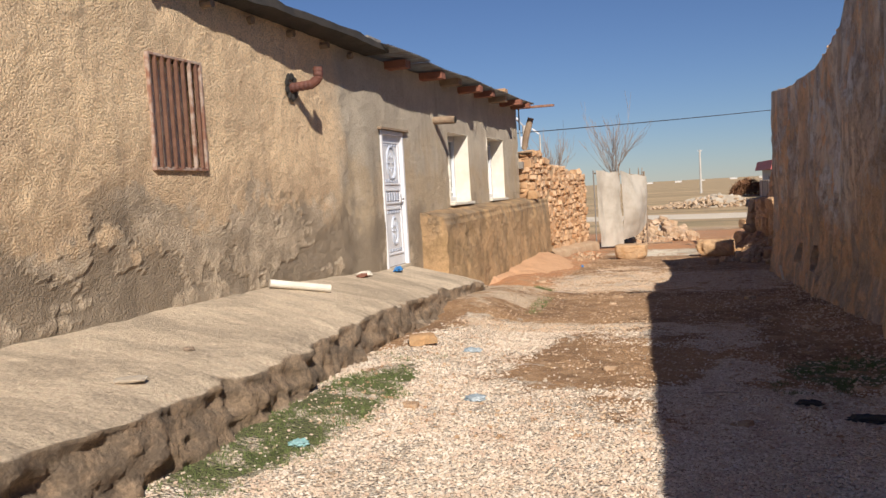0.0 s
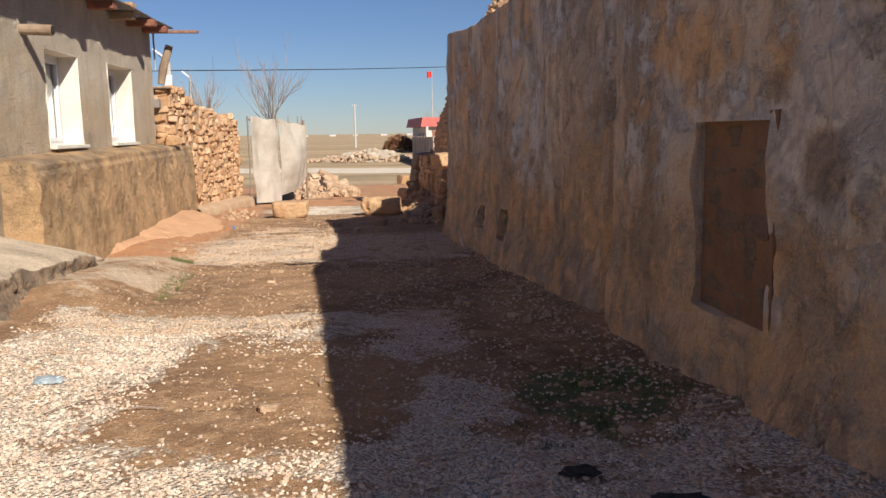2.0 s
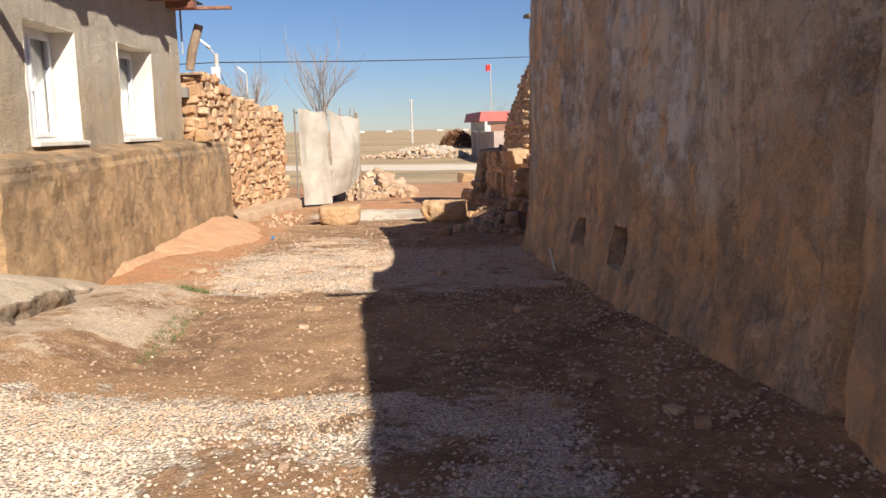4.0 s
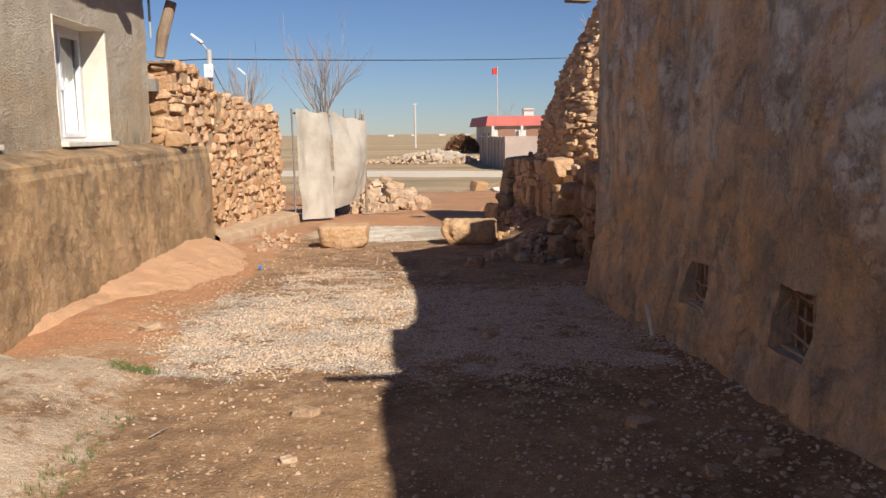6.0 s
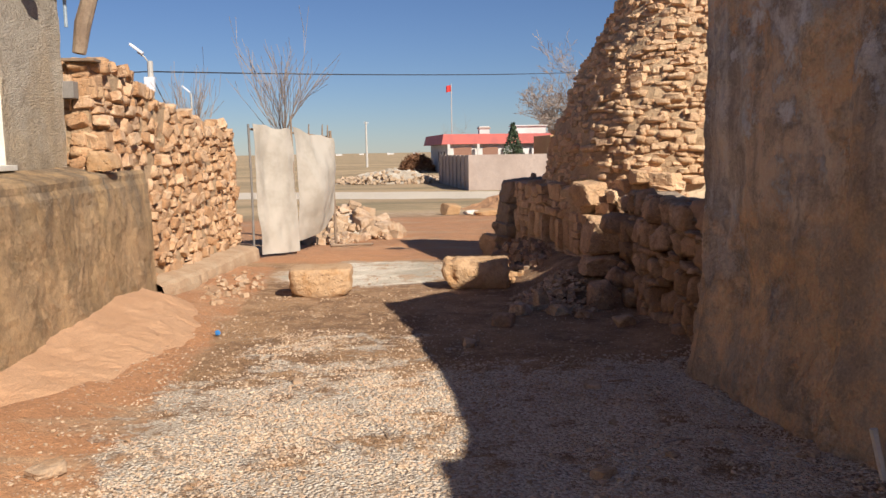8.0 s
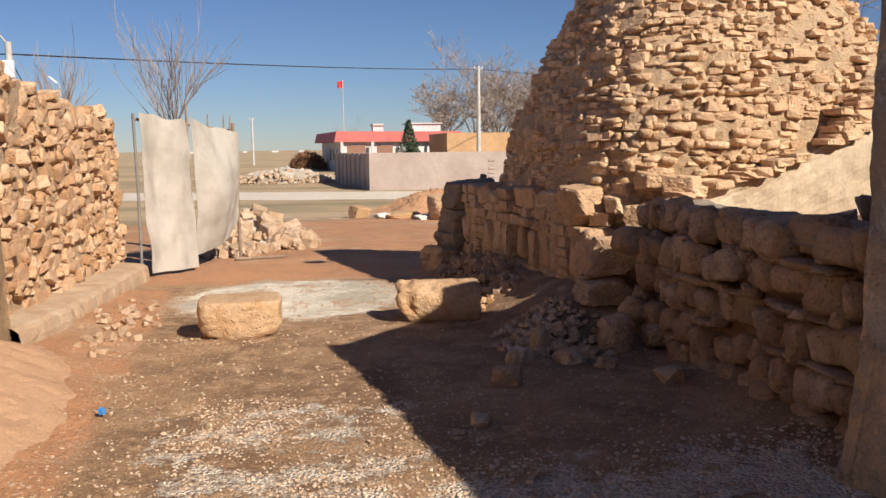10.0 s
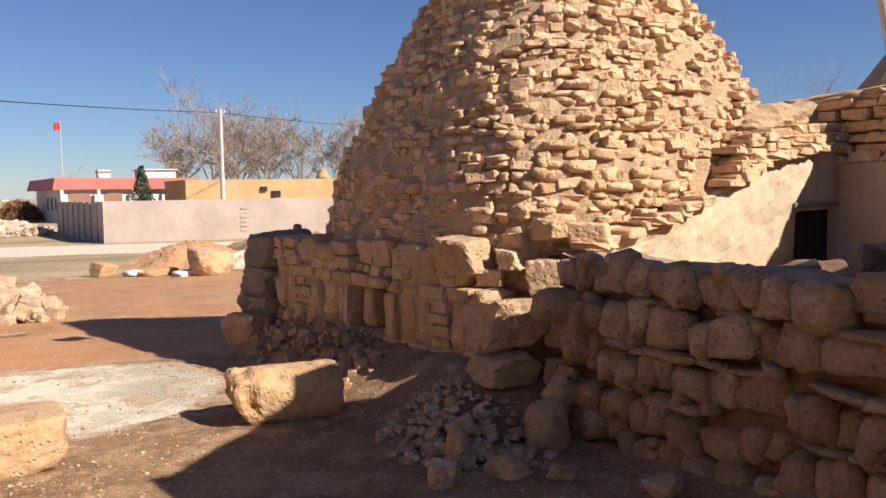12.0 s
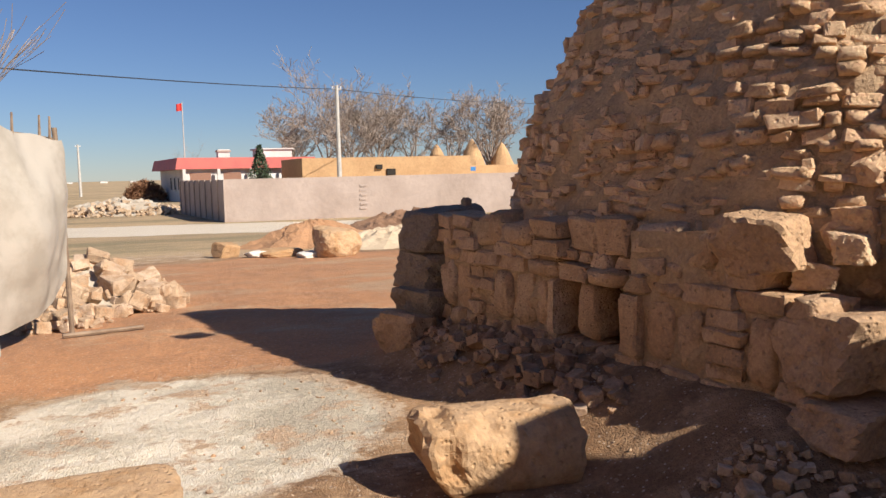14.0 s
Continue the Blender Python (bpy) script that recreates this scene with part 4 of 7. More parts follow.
def deep_window(hole):
    y0, y1, z0, z1 = hole
    yc = (y0 + y1) / 2
    x = hx(yc) - 0.30
    w = new("window")
    w.parent = house
    tagged(w, "deep-set white framed window with a curtain inside")
    for a in ((y0 + 0.003, y0 + 0.07, z0, z1), (y1 - 0.07, y1 - 0.003, z0, z1), (y0 + 0.07, y1 - 0.07, z0, z0 + 0.07), (y0 + 0.07, y1 - 0.07, z1 - 0.07, z1), (yc - 0.045, yc + 0.045, z0 + 0.07, z1 - 0.07)):
        bm = bmesh.new()
        box(bm, x - 0.03, x + 0.035, *a, 0.006)
        part("window_frame", bm, M_PVC, w)
    for ya, yb in ((y0 + 0.07, yc - 0.045), (yc + 0.045, y1 - 0.07)):
        bm = bmesh.new()
        for q in ((ya, ya + 0.05, z0 + 0.07, z1 - 0.07), (yb - 0.05, yb, z0 + 0.07, z1 - 0.07), (ya + 0.05, yb - 0.05, z0 + 0.07, z0 + 0.12), (ya + 0.05, yb - 0.05, z1 - 0.12, z1 - 0.07)):
            box(bm, x - 0.012, x + 0.05, *q, 0.005)
        part("sash", bm, M_PVC, w)
        bm = bmesh.new()
        box(bm, x + 0.004, x + 0.012, ya + 0.045, yb - 0.045, z0 + 0.115, z1 - 0.115)
        p = part("pane", bm, M_GLASS, w)
        p.visible_shadow = False
    bm = bmesh.new()
    box(bm, x + 0.05, x + 0.085, yc + 0.02, yc + 0.05, (z0 + z1) / 2 - 0.07, (z0 + z1) / 2 + 0.07, 0.006)
    part("window_handle", bm, M_PVC, w)
    n = 60
    verts = []
    for i in range(n + 1):
        y = y0 + 0.02 + (y1 - y0 - 0.04) * i / n
        for z in (z0, (z0 + z1) / 2, z1 + 0.02):
            verts.append((x - 0.08 + 0.03 * math.sin(y * 34) + 0.012 * math.sin(y * 71 + z), y, z))
    cur = link_mesh("curtain", verts, [(i * 3 + j, i * 3 + 3 + j, i * 3 + 4 + j, i * 3 + 1 + j) for i in range(n) for j in range(2)], M_CURTAIN, w, "pale curtain", True)
    # limewashed lining of the opening
    for q in ((y0 - 0.001, y0 + 0.006, z0, z1), (y1 - 0.006, y1 + 0.001, z0, z1), (y0 + 0.006, y1 - 0.006, z1 - 0.006, z1 + 0.001)):
        bm = bmesh.new()
        box(bm, x + 0.036, hx(yc) + 0.022, *q)
        part("reveal", bm, M_REVEAL, w, "whitewashed reveal")
    bm = bmesh.new()
    box(bm, x - 0.02, hx(yc) + 0.10, y0 + 0.0, y1 + 0.04, z0 - 0.03, z0 + 0.02, 0.008)
    part("window_sill", bm, M_REVEAL, w, "whitewashed sill")


deep_window(WIN_A)
deep_window(WIN_B)

# stovepipe and clay drain through the wall
M_STOVE = simple("rusted_dark_red_pipe", (0.17, 0.065, 0.045), (0.11, 0.045, 0.035), 9.0, 0.7, 80, 0.4, 0.004)
bm = bmesh.new()
pts, rr = [], []
for i in range(26):
    t = i / 25
    pts.append((hx(8.6) - 0.15 + 0.50 * min(1, t * 1.35), 8.62 + 0.03 * t, 2.80 + 0.05 * t + 0.17 * max(0, t - 0.62) / 0.38))
    rr.append(0.052 + 0.005 * (i % 2))
tube(bm, pts, rr, 12)
part("stovepipe", bm, M_STOVE, house, "rust-red ribbed stovepipe elbow")
bm = bmesh.new()
for i in range(9):
    t = i * 2 * math.pi / 9
    c = Vector((hx(8.6) + 0.015, 8.62 + 0.11 * math.cos(t), 2.82 + 0.12 * math.sin(t)))
    made = bmesh.ops.create_icosphere(bm, subdivisions=1, radius=0.055)["verts"]
    for v in made:
        v.co = Vector((v.co.x * 0.35, v.co.y, v.co.z)) + c
part("pipe_collar", bm, M_DARKROOF, house, "soot-black broken edge round the stovepipe")
bm = bmesh.new()
tube(bm, [(hx(13.5) - 0.1, 13.55, 2.76), (hx(13.5) + 0.40, 13.55, 2.74)], [0.065, 0.068], 12)
part("drain_pipe", bm, M_TIMBER, house, "grey pipe stub jutting from the wall")
# black disc painted for the shade in the pipe's hollow end
bm = bmesh.new()
tube(bm, [(hx(13.5) + 0.39, 13.55, 2.742), (hx(13.5) + 0.412, 13.55, 2.742)], 0.055, 12)
part("pipe_mouth", bm, M_DARK, house)

# low rendered bench wall below the windows
def bench_top(y):
    return lerp_table(y, [(12.6, 1.12), (16, 1.17), (21.2, 1.22)])


def bench_profile(y, k):
    """k 0..1 runs from the wall along the top, then down the front."""
    fx = lerp_table(y, [(12.6, -4.05), (17, -4.0), (21.2, -3.92)])
    t = bench_top(y)
    if k < 0.4:
        x = hx(y) - 0.05 + (fx - 0.05 - hx(y) + 0.05) * k / 0.4
        return (x, y, t + 0.10 * (1 - k / 0.4) + 0.01 * fbm((x, y, 2), 3, 3))
    q = (k - 0.4) / 0.6
    z = t - 0.03 - q * (t + 0.85)
    return (fx + 0.03 * fbm((1, y, z), 4, 1.2) + 0.012 * fbm((1, y, z), 3, 6) + 0.07 * q - 0.03 * (q < 0.03), y, z)


ks = [0, 0.2, 0.36, 0.395] + [0.4 + 0.6 * i / 34 for i in range(35)]
yy = steps(12.62, 21.0, 0.07)
verts = [bench_profile(y, k) for y in yy for k in ks]
nk = len(ks)
faces = [(i * nk + j, i * nk + j + 1, (i + 1) * nk + j + 1, (i + 1) * nk + j) for i in range(len(yy) - 1) for j in range(nk - 1)]
for e in (0, len(yy) - 1):
    base = e * nk
    extra = len(verts)
    verts.append((hx(12) - 0.2, yy[e], -0.75))
    ring = [base + j for j in range(nk)] + [extra]
    faces.append(tuple(ring) if e == 0 else tuple(ring[::-1]))
bench = link_mesh("bench_wall", verts, faces, M_DAMP, smooth=True)
wear(bench, lambda c: (0, 0))
tagged(bench, "low brown rendered bench wall stained with damp streaks", "low wall", kind="structure")

# ---------------------------------------------------------------- mud building that shades the lane
mud = thing("mud_building", "tall windowless mud-plastered building with a streaked wall", "building")


def rx(y):
    return 1.80 - (y - 6) * 0.0655 + (0.10 * smooth01(8.6, 9.3, y) if y > 8 else 0) - (0.03 * smooth01(14.5, 16.5, y) if y > 14 else 0)


def rtop(y):
    return lerp_table(y, [(-6, 3.62), (6, 3.62), (9.5, 3.60), (10.7, 3.50), (11.0, 3.25), (11.6, 3.06), (12.6, 2.95), (14.4, 2.93), (15.6, 2.96), (16.75, 3.04)]) + 0.018 * fbm((1, y, 0), 3, 1.2)


BLOCKED = (6.68, 7.50, 0.36, 1.46)
VENT_A = (12.40, 12.80, 0.10, 0.48)
VENT_B = (13.90, 14.24, 0.08, 0.40)


def right_front(u, v):
    y = -u
    z = v if v < 2.6 else 2.6 + (v - 2.6) * (rtop(y) - 2.6)
    e = 0.06 * fbm((2, y * 1.4, z * 0.5), 4, 0.8) + 0.022 * fbm((7, y * 1.5, z * 0.7), 4, 3.0) + 0.010 * fbm((5, y, z), 3, 9)
    e += 0.07 * abs(noise.noise(Vector((y * 1.3, z * 0.16, 4)))) * smooth01(8, 10, y)
    e *= 1 - 0.75 * smooth01(2.3, 3.0, z)
    e -= 0.09 * math.exp(-((y - 9.15 - 0.05 * math.sin(z * 2.1)) / 0.05) ** 2) + 0.05 * math.exp(-((y - 15.1) / 0.07) ** 2) + 0.05 * math.exp(-((y - 14.5 - 0.03 * z) / 0.06) ** 2)
    e += 0.10 * smooth01(0.5, -0.3, z)
    return (rx(y) - e, y, z)


us = steps(-16.65, -7.7, 0.055, [-h for w in (VENT_A, VENT_B) for h in w[:2]]) + steps(-7.66, -5.2, 0.03, [-h for h in BLOCKED[:2]]) + steps(-5.0, 6, 0.25)
vs = steps(-0.6, 2.6, 0.045, [h for w in (BLOCKED, VENT_A, VENT_B) for h in w[2:]]) + [2.72, 2.84, 2.96, 3.1, 3.25, 3.4, 3.5, 3.6]
vs = [v if v <= 2.6 else 2.6 + (v - 2.6) for v in vs]
rwall = slab("wall", us, vs, lambda u, v: all(outside(h, -u, v) for h in (BLOCKED, VENT_A, VENT_B)), right_front,
             lambda u, v: (rx(-u) + 0.6, -u, v if v < 2.6 else 2.6 + (v - 2.6) * (rtop(-u) - 2.6)), M_STREAK, mud, "streaked grey-brown mud plaster with cracks")


def halo(c):
    """Pale hand-smeared plaster beside the blocked opening, with a rough dark round patch in it."""
    d = math.hypot((c.y - 6.26) / 0.42, (c.z - 1.42) / 0.55) + 0.35 * fbm(c, 3, 3)
    pale = (1 - smooth01(0.85, 1.05, d)) * 0.92
    d2 = math.hypot((c.y - 6.25) / 0.20, (c.z - 1.24) / 0.19) + 0.08 * fbm(c, 3, 6)
    spot = (1 - smooth01(0.8, 1.1, d2)) * 0.7
    rim = 0.0
    if BLOCKED[0] - 0.16 < c.y < BLOCKED[1] + 0.05 and BLOCKED[2] - 0.05 < c.z < BLOCKED[3] + 0.09 and (c.z > BLOCKED[3] - 0.02 or c.y < BLOCKED[0] + 0.01):
        rim = 0.95 * smooth01(-0.35, 0.05, fbm(c, 3, 7))
    return max(pale * (1 - spot), rim), spot


wear(rwall, halo)
# end walls angled and raised to throw the shadow that reaches the drum
end_line = [(rx(16.65) + 0.03, 16.60), (2.85, 17.7), (3.3, 16.4), (6.6, 16.3)]
for (ax, ay), (bx, by) in zip(end_line, end_line[1:]):
    L = math.hypot(bx - ax, by - ay)
    d = Vector((bx - ax, by - ay)) / L
    w = slab("wall", [-u for u in steps(0, L, 0.09)][::-1], [i / 40 for i in range(41)], lambda u, v: True,
             lambda u, v: (ax - d.x * u - d.y * (0.03 * fbm((u, v * 3, 8), 4, 1.2)), ay - d.y * u + d.x * (0.03 * fbm((u, v * 3, 8), 4, 1.2)), -0.6 + v * (3.60 - (0.13 * u if by > ay else -0.28 if bx < 4 else 0))),
             lambda u, v: (ax - d.x * u + d.y * 0.5, ay - d.y * u - d.x * 0.5, -0.6 + v * (3.60 - (0.13 * u if by > ay else -0.28 if bx < 4 else 0))), M_STREAK, mud, "mud-plastered end wall")
    wear(w, lambda c: (0, 0))
bm = bmesh.new()
box(bm, 6.05, 6.6, -6, 16.18, -0.6, 2.98)
part("wall", bm, M_FARMUD, mud, "plain mud rear wall")
bm = bmesh.new()
box(bm, 2.5, 6.05, -6, 16.18, 2.62, 2.80)
part("roof", bm, M_FARMUD, mud, "flat mud roof")
bm = bmesh.new()
box(bm, rx(9) + 0.5, rx(9) + 0.62, 8.97, 9.07, 3.52, 3.63)
tube(bm, [(rx(9) + 0.5, 9.02, 3.58), (rx(9) - 0.42, 9.05, 3.585)], [0.05, 0.04], 8)
part("roof_spout", bm, M_TIMBER, mud, "timber spout at the roof edge")
# coping of loose stones along the low stretch of the wall head
cop = [(ROUND, k % 8, trs((rx(y) + 0.12 + 0.2 * rnd.random(), y, rtop(y) + 0.0), (0.12 + 0.10 * rnd.random(), 0.14 + 0.10 * rnd.random(), 0.03 + 0.03 * rnd.random()), rnd.uniform(0, 3))) for k, y in enumerate(np.arange(11.2, 16.6, 0.21))]
for kind, k, m in cop:
    stone_piece("coping_stone", kind, k, m, M_RUBBLE, mud)


def blocked_opening():
    y0, y1, z0, z1 = BLOCKED
    b = new("blocked_window")
    b.parent = mud
    tagged(b, "old opening walled up with dark mud bricks")
    xb = rx(7.1) + 0.085
    bm = bmesh.new()
    box(bm, xb - 0.050, xb + 0.35, y0 - 0.05, y1 + 0.05, z0 - 0.05, z1 + 0.05)
    part("back_fill", bm, M_SOIL, b)
    z = z0
    c = 0
    while z < z1 - 0.02:
        h = min(rnd.uniform(0.105, 0.135), z1 - z)
        y = y0 - (0.15 if c % 2 else 0)
        while y < y1:
            w = rnd.uniform(0.26, 0.34)
            ya, yb = max(y, y0), min(y + w, y1)
            if yb - ya > 0.04:
                stone_piece("brick", BLOCK, rnd.randrange(8), trs((xb + rnd.uniform(-0.005, 0.005), (ya + yb) / 2, z + h / 2), (0.10, (yb - ya) - 0.003, h - 0.004), rnd.uniform(-0.03, 0.03)), M_BRICKDARK, b)
            y += w
        z += h
        c += 1


M_BRICKDARK = stone_mat("dark_mud_brick", [(0.21, 0.155, 0.115), (0.25, 0.19, 0.145), (0.175, 0.13, 0.097)], (0.165, 0.12, 0.09))
blocked_opening()


def cellar_vent(hole, broken):
    y0, y1, z0, z1 = hole
    x = rx((y0 + y1) / 2)
    g = new("vent_window")
    g.parent = mud
    tagged(g, "low cellar vent with bent rusty bars")
    # black block fills the vent in place of its inner shade
    bm = bmesh.new()
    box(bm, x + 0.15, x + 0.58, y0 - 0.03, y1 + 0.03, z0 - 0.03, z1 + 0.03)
    part("inner_shade_block", bm, M_DARK, g)
    for i in range(4):
        y = y0 + (y1 - y0) * (i + 0.5) / 4
        bm = bmesh.new()
        tube(bm, [(x + 0.03, y, z0), (x + 0.04, y + 0.01 * i, (z0 + z1) / 2), (x + 0.03, y + 0.01, z1)], 0.010, 6)
        part("bar", bm, M_PALEBAR, g)
    for i in range(3 if not broken else 2):
        z = z0 + (z1 - z0) * (i + 0.5) / 3
        bm = bmesh.new()
        tube(bm, [(x + 0.03, y0, z + 0.02), (x + 0.03, (y0 + y1) / 2, z - 0.015), (x + 0.03, y1, z + 0.012)], 0.010, 6)
        part("crossbar", bm, M_PALEBAR, g)
    bm = bmesh.new()
    box(bm, x - 0.04, x + 0.14, y0 - 0.04, y1 + 0.04, z0 - 0.06, z0 + 0.01, 0.012)
    part("vent_sill", bm, M_LIME, g, "rough sill")


cellar_vent(VENT_A, False)
cellar_vent(VENT_B, True)


# ---------------------------------------------------------------- masonry
def pack(parent, name, mat, a, b, lo, hi, depth, courses, widths, kinds, skip=None, tilt=0.05, proud=0.04, joint=0.012, limit=300, seed=1):
    """Stones in rough courses on the face from a to b (plan points); the face looks to the right of the way from a to b."""
    g = random.Random(seed)
    a, b = Vector((a[0], a[1])), Vector((b[0], b[1]))
    L = (b - a).length
    d = (b - a) / L
    nrm = Vector((d.y, -d.x))
    rz = math.atan2(d.y, d.x)
    z, count = min(lo(0), lo(L)) - 0.1, 0
    top = max(hi(L * i / 20) for i in range(21))
    while z < top:
        h = g.uniform(*courses)
        s = -g.uniform(0, widths[0])
        while s < L:
            w = g.uniform(*widths)
            c = s + w / 2
            if -0.05 < c < L + 0.05 and lo(c) - 0.15 < z + h / 2 < hi(c) - h * 0.2 and not (skip and skip(c, z + h / 2)):
                hh = h * g.uniform(0.82, 1.12)
                dz = g.uniform(-0.12, 0.12) * h
                out = g.uniform(-proud, proud)
                p = a + d * c + nrm * (out - depth / 2)
                kind = g.choice(kinds)
                if g.random() < 0.16 and h > 0.12:
                    for e in (-0.25, 0.25):
                        m = trs((p.x, p.y, z + h / 2 + dz + e * hh), (w - joint, depth, hh * 0.5 - joint), rz + g.uniform(-tilt, tilt), g.uniform(-tilt, tilt), g.uniform(-tilt, tilt))
                        stone_piece(name, kind, g.randrange(8), m, mat, parent)
                    count += 2
                else:
                    m = trs((p.x, p.y, z + h / 2 + dz), (w - joint, depth, hh - joint), rz + g.uniform(-tilt, tilt), g.uniform(-tilt, tilt), g.uniform(-tilt, tilt) * 1.6)
                    stone_piece(name, kind, g.randrange(8), m, mat, parent)
                    count += 1
            s += w
        z += h
    return count


def core(name, a, b, lo, hi, thick, inset, mat, parent, label="", seed=0):
    """The mortar body behind a stone face."""
    a, b = Vector((a[0], a[1])), Vector((b[0], b[1]))
    L = (b - a).length
    d = (b - a) / L
    nrm = Vector((d.y, -d.x))
    us = steps(0, L, 0.10)
    ob = slab(name, us, [i / 14 for i in range(15)], lambda u, v: True,
              lambda u, v: (*(a + d * u + nrm * (-inset + 0.03 * fbm((u, v * 2, seed), 4, 3))), lo(u) + (hi(u) - lo(u)) * v),
              lambda u, v: (*(a + d * u - nrm * thick), lo(u) + (hi(u) - lo(u)) * v), mat, parent, label)
    return ob


def boulder(name, size, at, mat, label="", category="stone", rz=0.0, power=4.0, rough=0.10, seed=0, flat_top=False, tilt=(0, 0), group="", parent=None, sub=4):
    """A single weathered stone."""
    bm = bmesh.new()
    bmesh.ops.create_icosphere(bm, subdivisions=sub, radius=1)
    planes = facets(seed * 7 + 1, 5 if power >= 6 else 9, 1.15 if power >= 6 else 1.0, 1.5 if power >= 6 else 1.3)
    turn_ = Vector((seed * 3.1, seed * 1.7, 0))
    for v in bm.verts:
        p = v.co.copy()
        p *= facet_reach(planes, p.normalized(), 26 if power >= 4 else 16)
        p *= 1 + rough * (0.55 * fbm(p + turn_, 4, 1.3) + 0.30 * fbm(p + turn_, 4, 4.5)) - 0.9 * rough * max(0, noise.noise(p * 2.6 + turn_) - 0.2)
        if flat_top:
            k = 1 - smooth01(0.2, -0.98, p.z) * 0.22
            p.x, p.y = p.x * k, p.y * k
            p.z = min(p.z, 0.86 + 0.05 * noise.noise(p * 3))
        v.co = Vector((p.x * size[0] / 2, p.y * size[1] / 2, p.z * size[2] / 2))
    ob = part(name, bm, mat, parent, "", True)
    ob.matrix_world = Matrix.LocRotScale(Vector(at), Euler((tilt[0], tilt[1], rz)), None)
    return tagged(ob, label, category, group)


# stone field wall beside the house
stone_wall = thing("stone_wall", "dry limestone wall with an uneven broken top", "stone wall")
SW0, SW1 = (-4.10, 19.75), (-3.68, 26.3)
SWL = math.hypot(SW1[0] - SW0[0], SW1[1] - SW0[1])


def sw_hi(s):
    return lerp_table(s, [(0, 2.50), (0.9, 2.44), (1.4, 2.34), (2.2, 2.22), (3.0, 2.06), (3.5, 2.0), (3.9, 2.06), (4.4, 1.90), (4.9, 1.86), (5.5, 1.98), (6.0, 1.94), (6.6, 1.86)]) + 0.04 * noise.noise(Vector((s * 3, 0, 0)))


def sw_lo(s):
    return lerp_table(s, [(0, 1.15), (1.25, 1.15), (1.35, -0.25), (6.7, -0.45)])


core("mortar_core", SW0, SW1, lambda s: -0.5, lambda s: sw_hi(s) - 0.10, 0.45, 0.055, M_MUD, stone_wall, "earth mortar")
pack(stone_wall, "stone", M_WALLSTONE, SW0, SW1, sw_lo, sw_hi, 0.24, (0.07, 0.19), (0.08, 0.28), (ROUND, ROUND, COBBLE, BLOCK), tilt=0.32, proud=0.06, joint=-0.012, seed=5)
pack(stone_wall, "stone", M_WALLSTONE, (-4.52, 19.72), (-4.08, 19.72), lambda s: 1.24, lambda s: 2.48, 0.24, (0.15, 0.23), (0.16, 0.26), (ROUND, BLOCK), tilt=0.08, proud=0.03, seed=8)
boulder("stone", (0.30, 0.30, 0.22), (-4.06, 19.72, 1.34), M_BOULDER, "squared honey-coloured corner stone", "", parent=stone_wall, power=8, rough=0.03, seed=2, sub=3)
for k, (x, z) in enumerate(((-4.44, 2.06), (-4.30, 2.07))):
    bm = bmesh.new()
    box(bm, x - 0.062, x + 0.062, 19.57, 19.72, z - 0.085, z + 0.085, 0.008)
    part("cement_block", bm, M_CEMBLOCK, stone_wall, "grey cement block set in the wall")

# concrete ledge at the foot of the stone wall
M_LEDGE = simple("earth_stained_concrete", (0.56, 0.41, 0.27), (0.46, 0.30, 0.18), 2.5, 0.95, 35, 0.8, 0.02, fine=0.3)


def ledge():
    verts, faces = [], []
    ys = steps(20.9, 26.0, 0.09)
    for y in ys:
        x0 = lerp_table(y, [(20.9, -4.1), (26, -3.70)])
        x1 = lerp_table(y, [(20.9, -3.80), (22, -3.62), (26, -3.32)]) + 0.03 * fbm((0, y, 1), 3, 3)
        t = lerp_table(y, [(20.9, -0.16), (23, -0.22), (26, -0.30)])
        for x, z in ((x0, t + 0.05), ((x0 + x1) / 2, t + 0.03), (x1 - 0.05, t + 0.01), (x1, t - 0.03), (x1 + 0.02, t - 0.12), (x1 + 0.03, t - 0.6)):
            verts.append((x + 0.012 * fbm((x, y, z), 3, 8), y, z + 0.012 * fbm((y, x, z), 3, 6)))
    for i in range(len(ys) - 1):
        for j in range(5):
            a = i * 6 + j
            faces.append((a, a + 1, a + 7, a + 6))
    faces.append(tuple((len(ys) - 1) * 6 + j for j in range(6))[::-1])
    ob = link_mesh("ledge", verts, faces, M_LEDGE, smooth=False)
    return tagged(ob, "broken earth-stained concrete ledge along the wall", "ledge", kind="structure")


ledge()

# gate hung with sacking
gate = thing("gate", "makeshift gate hung with dusty grey sacking on poles", "gate")


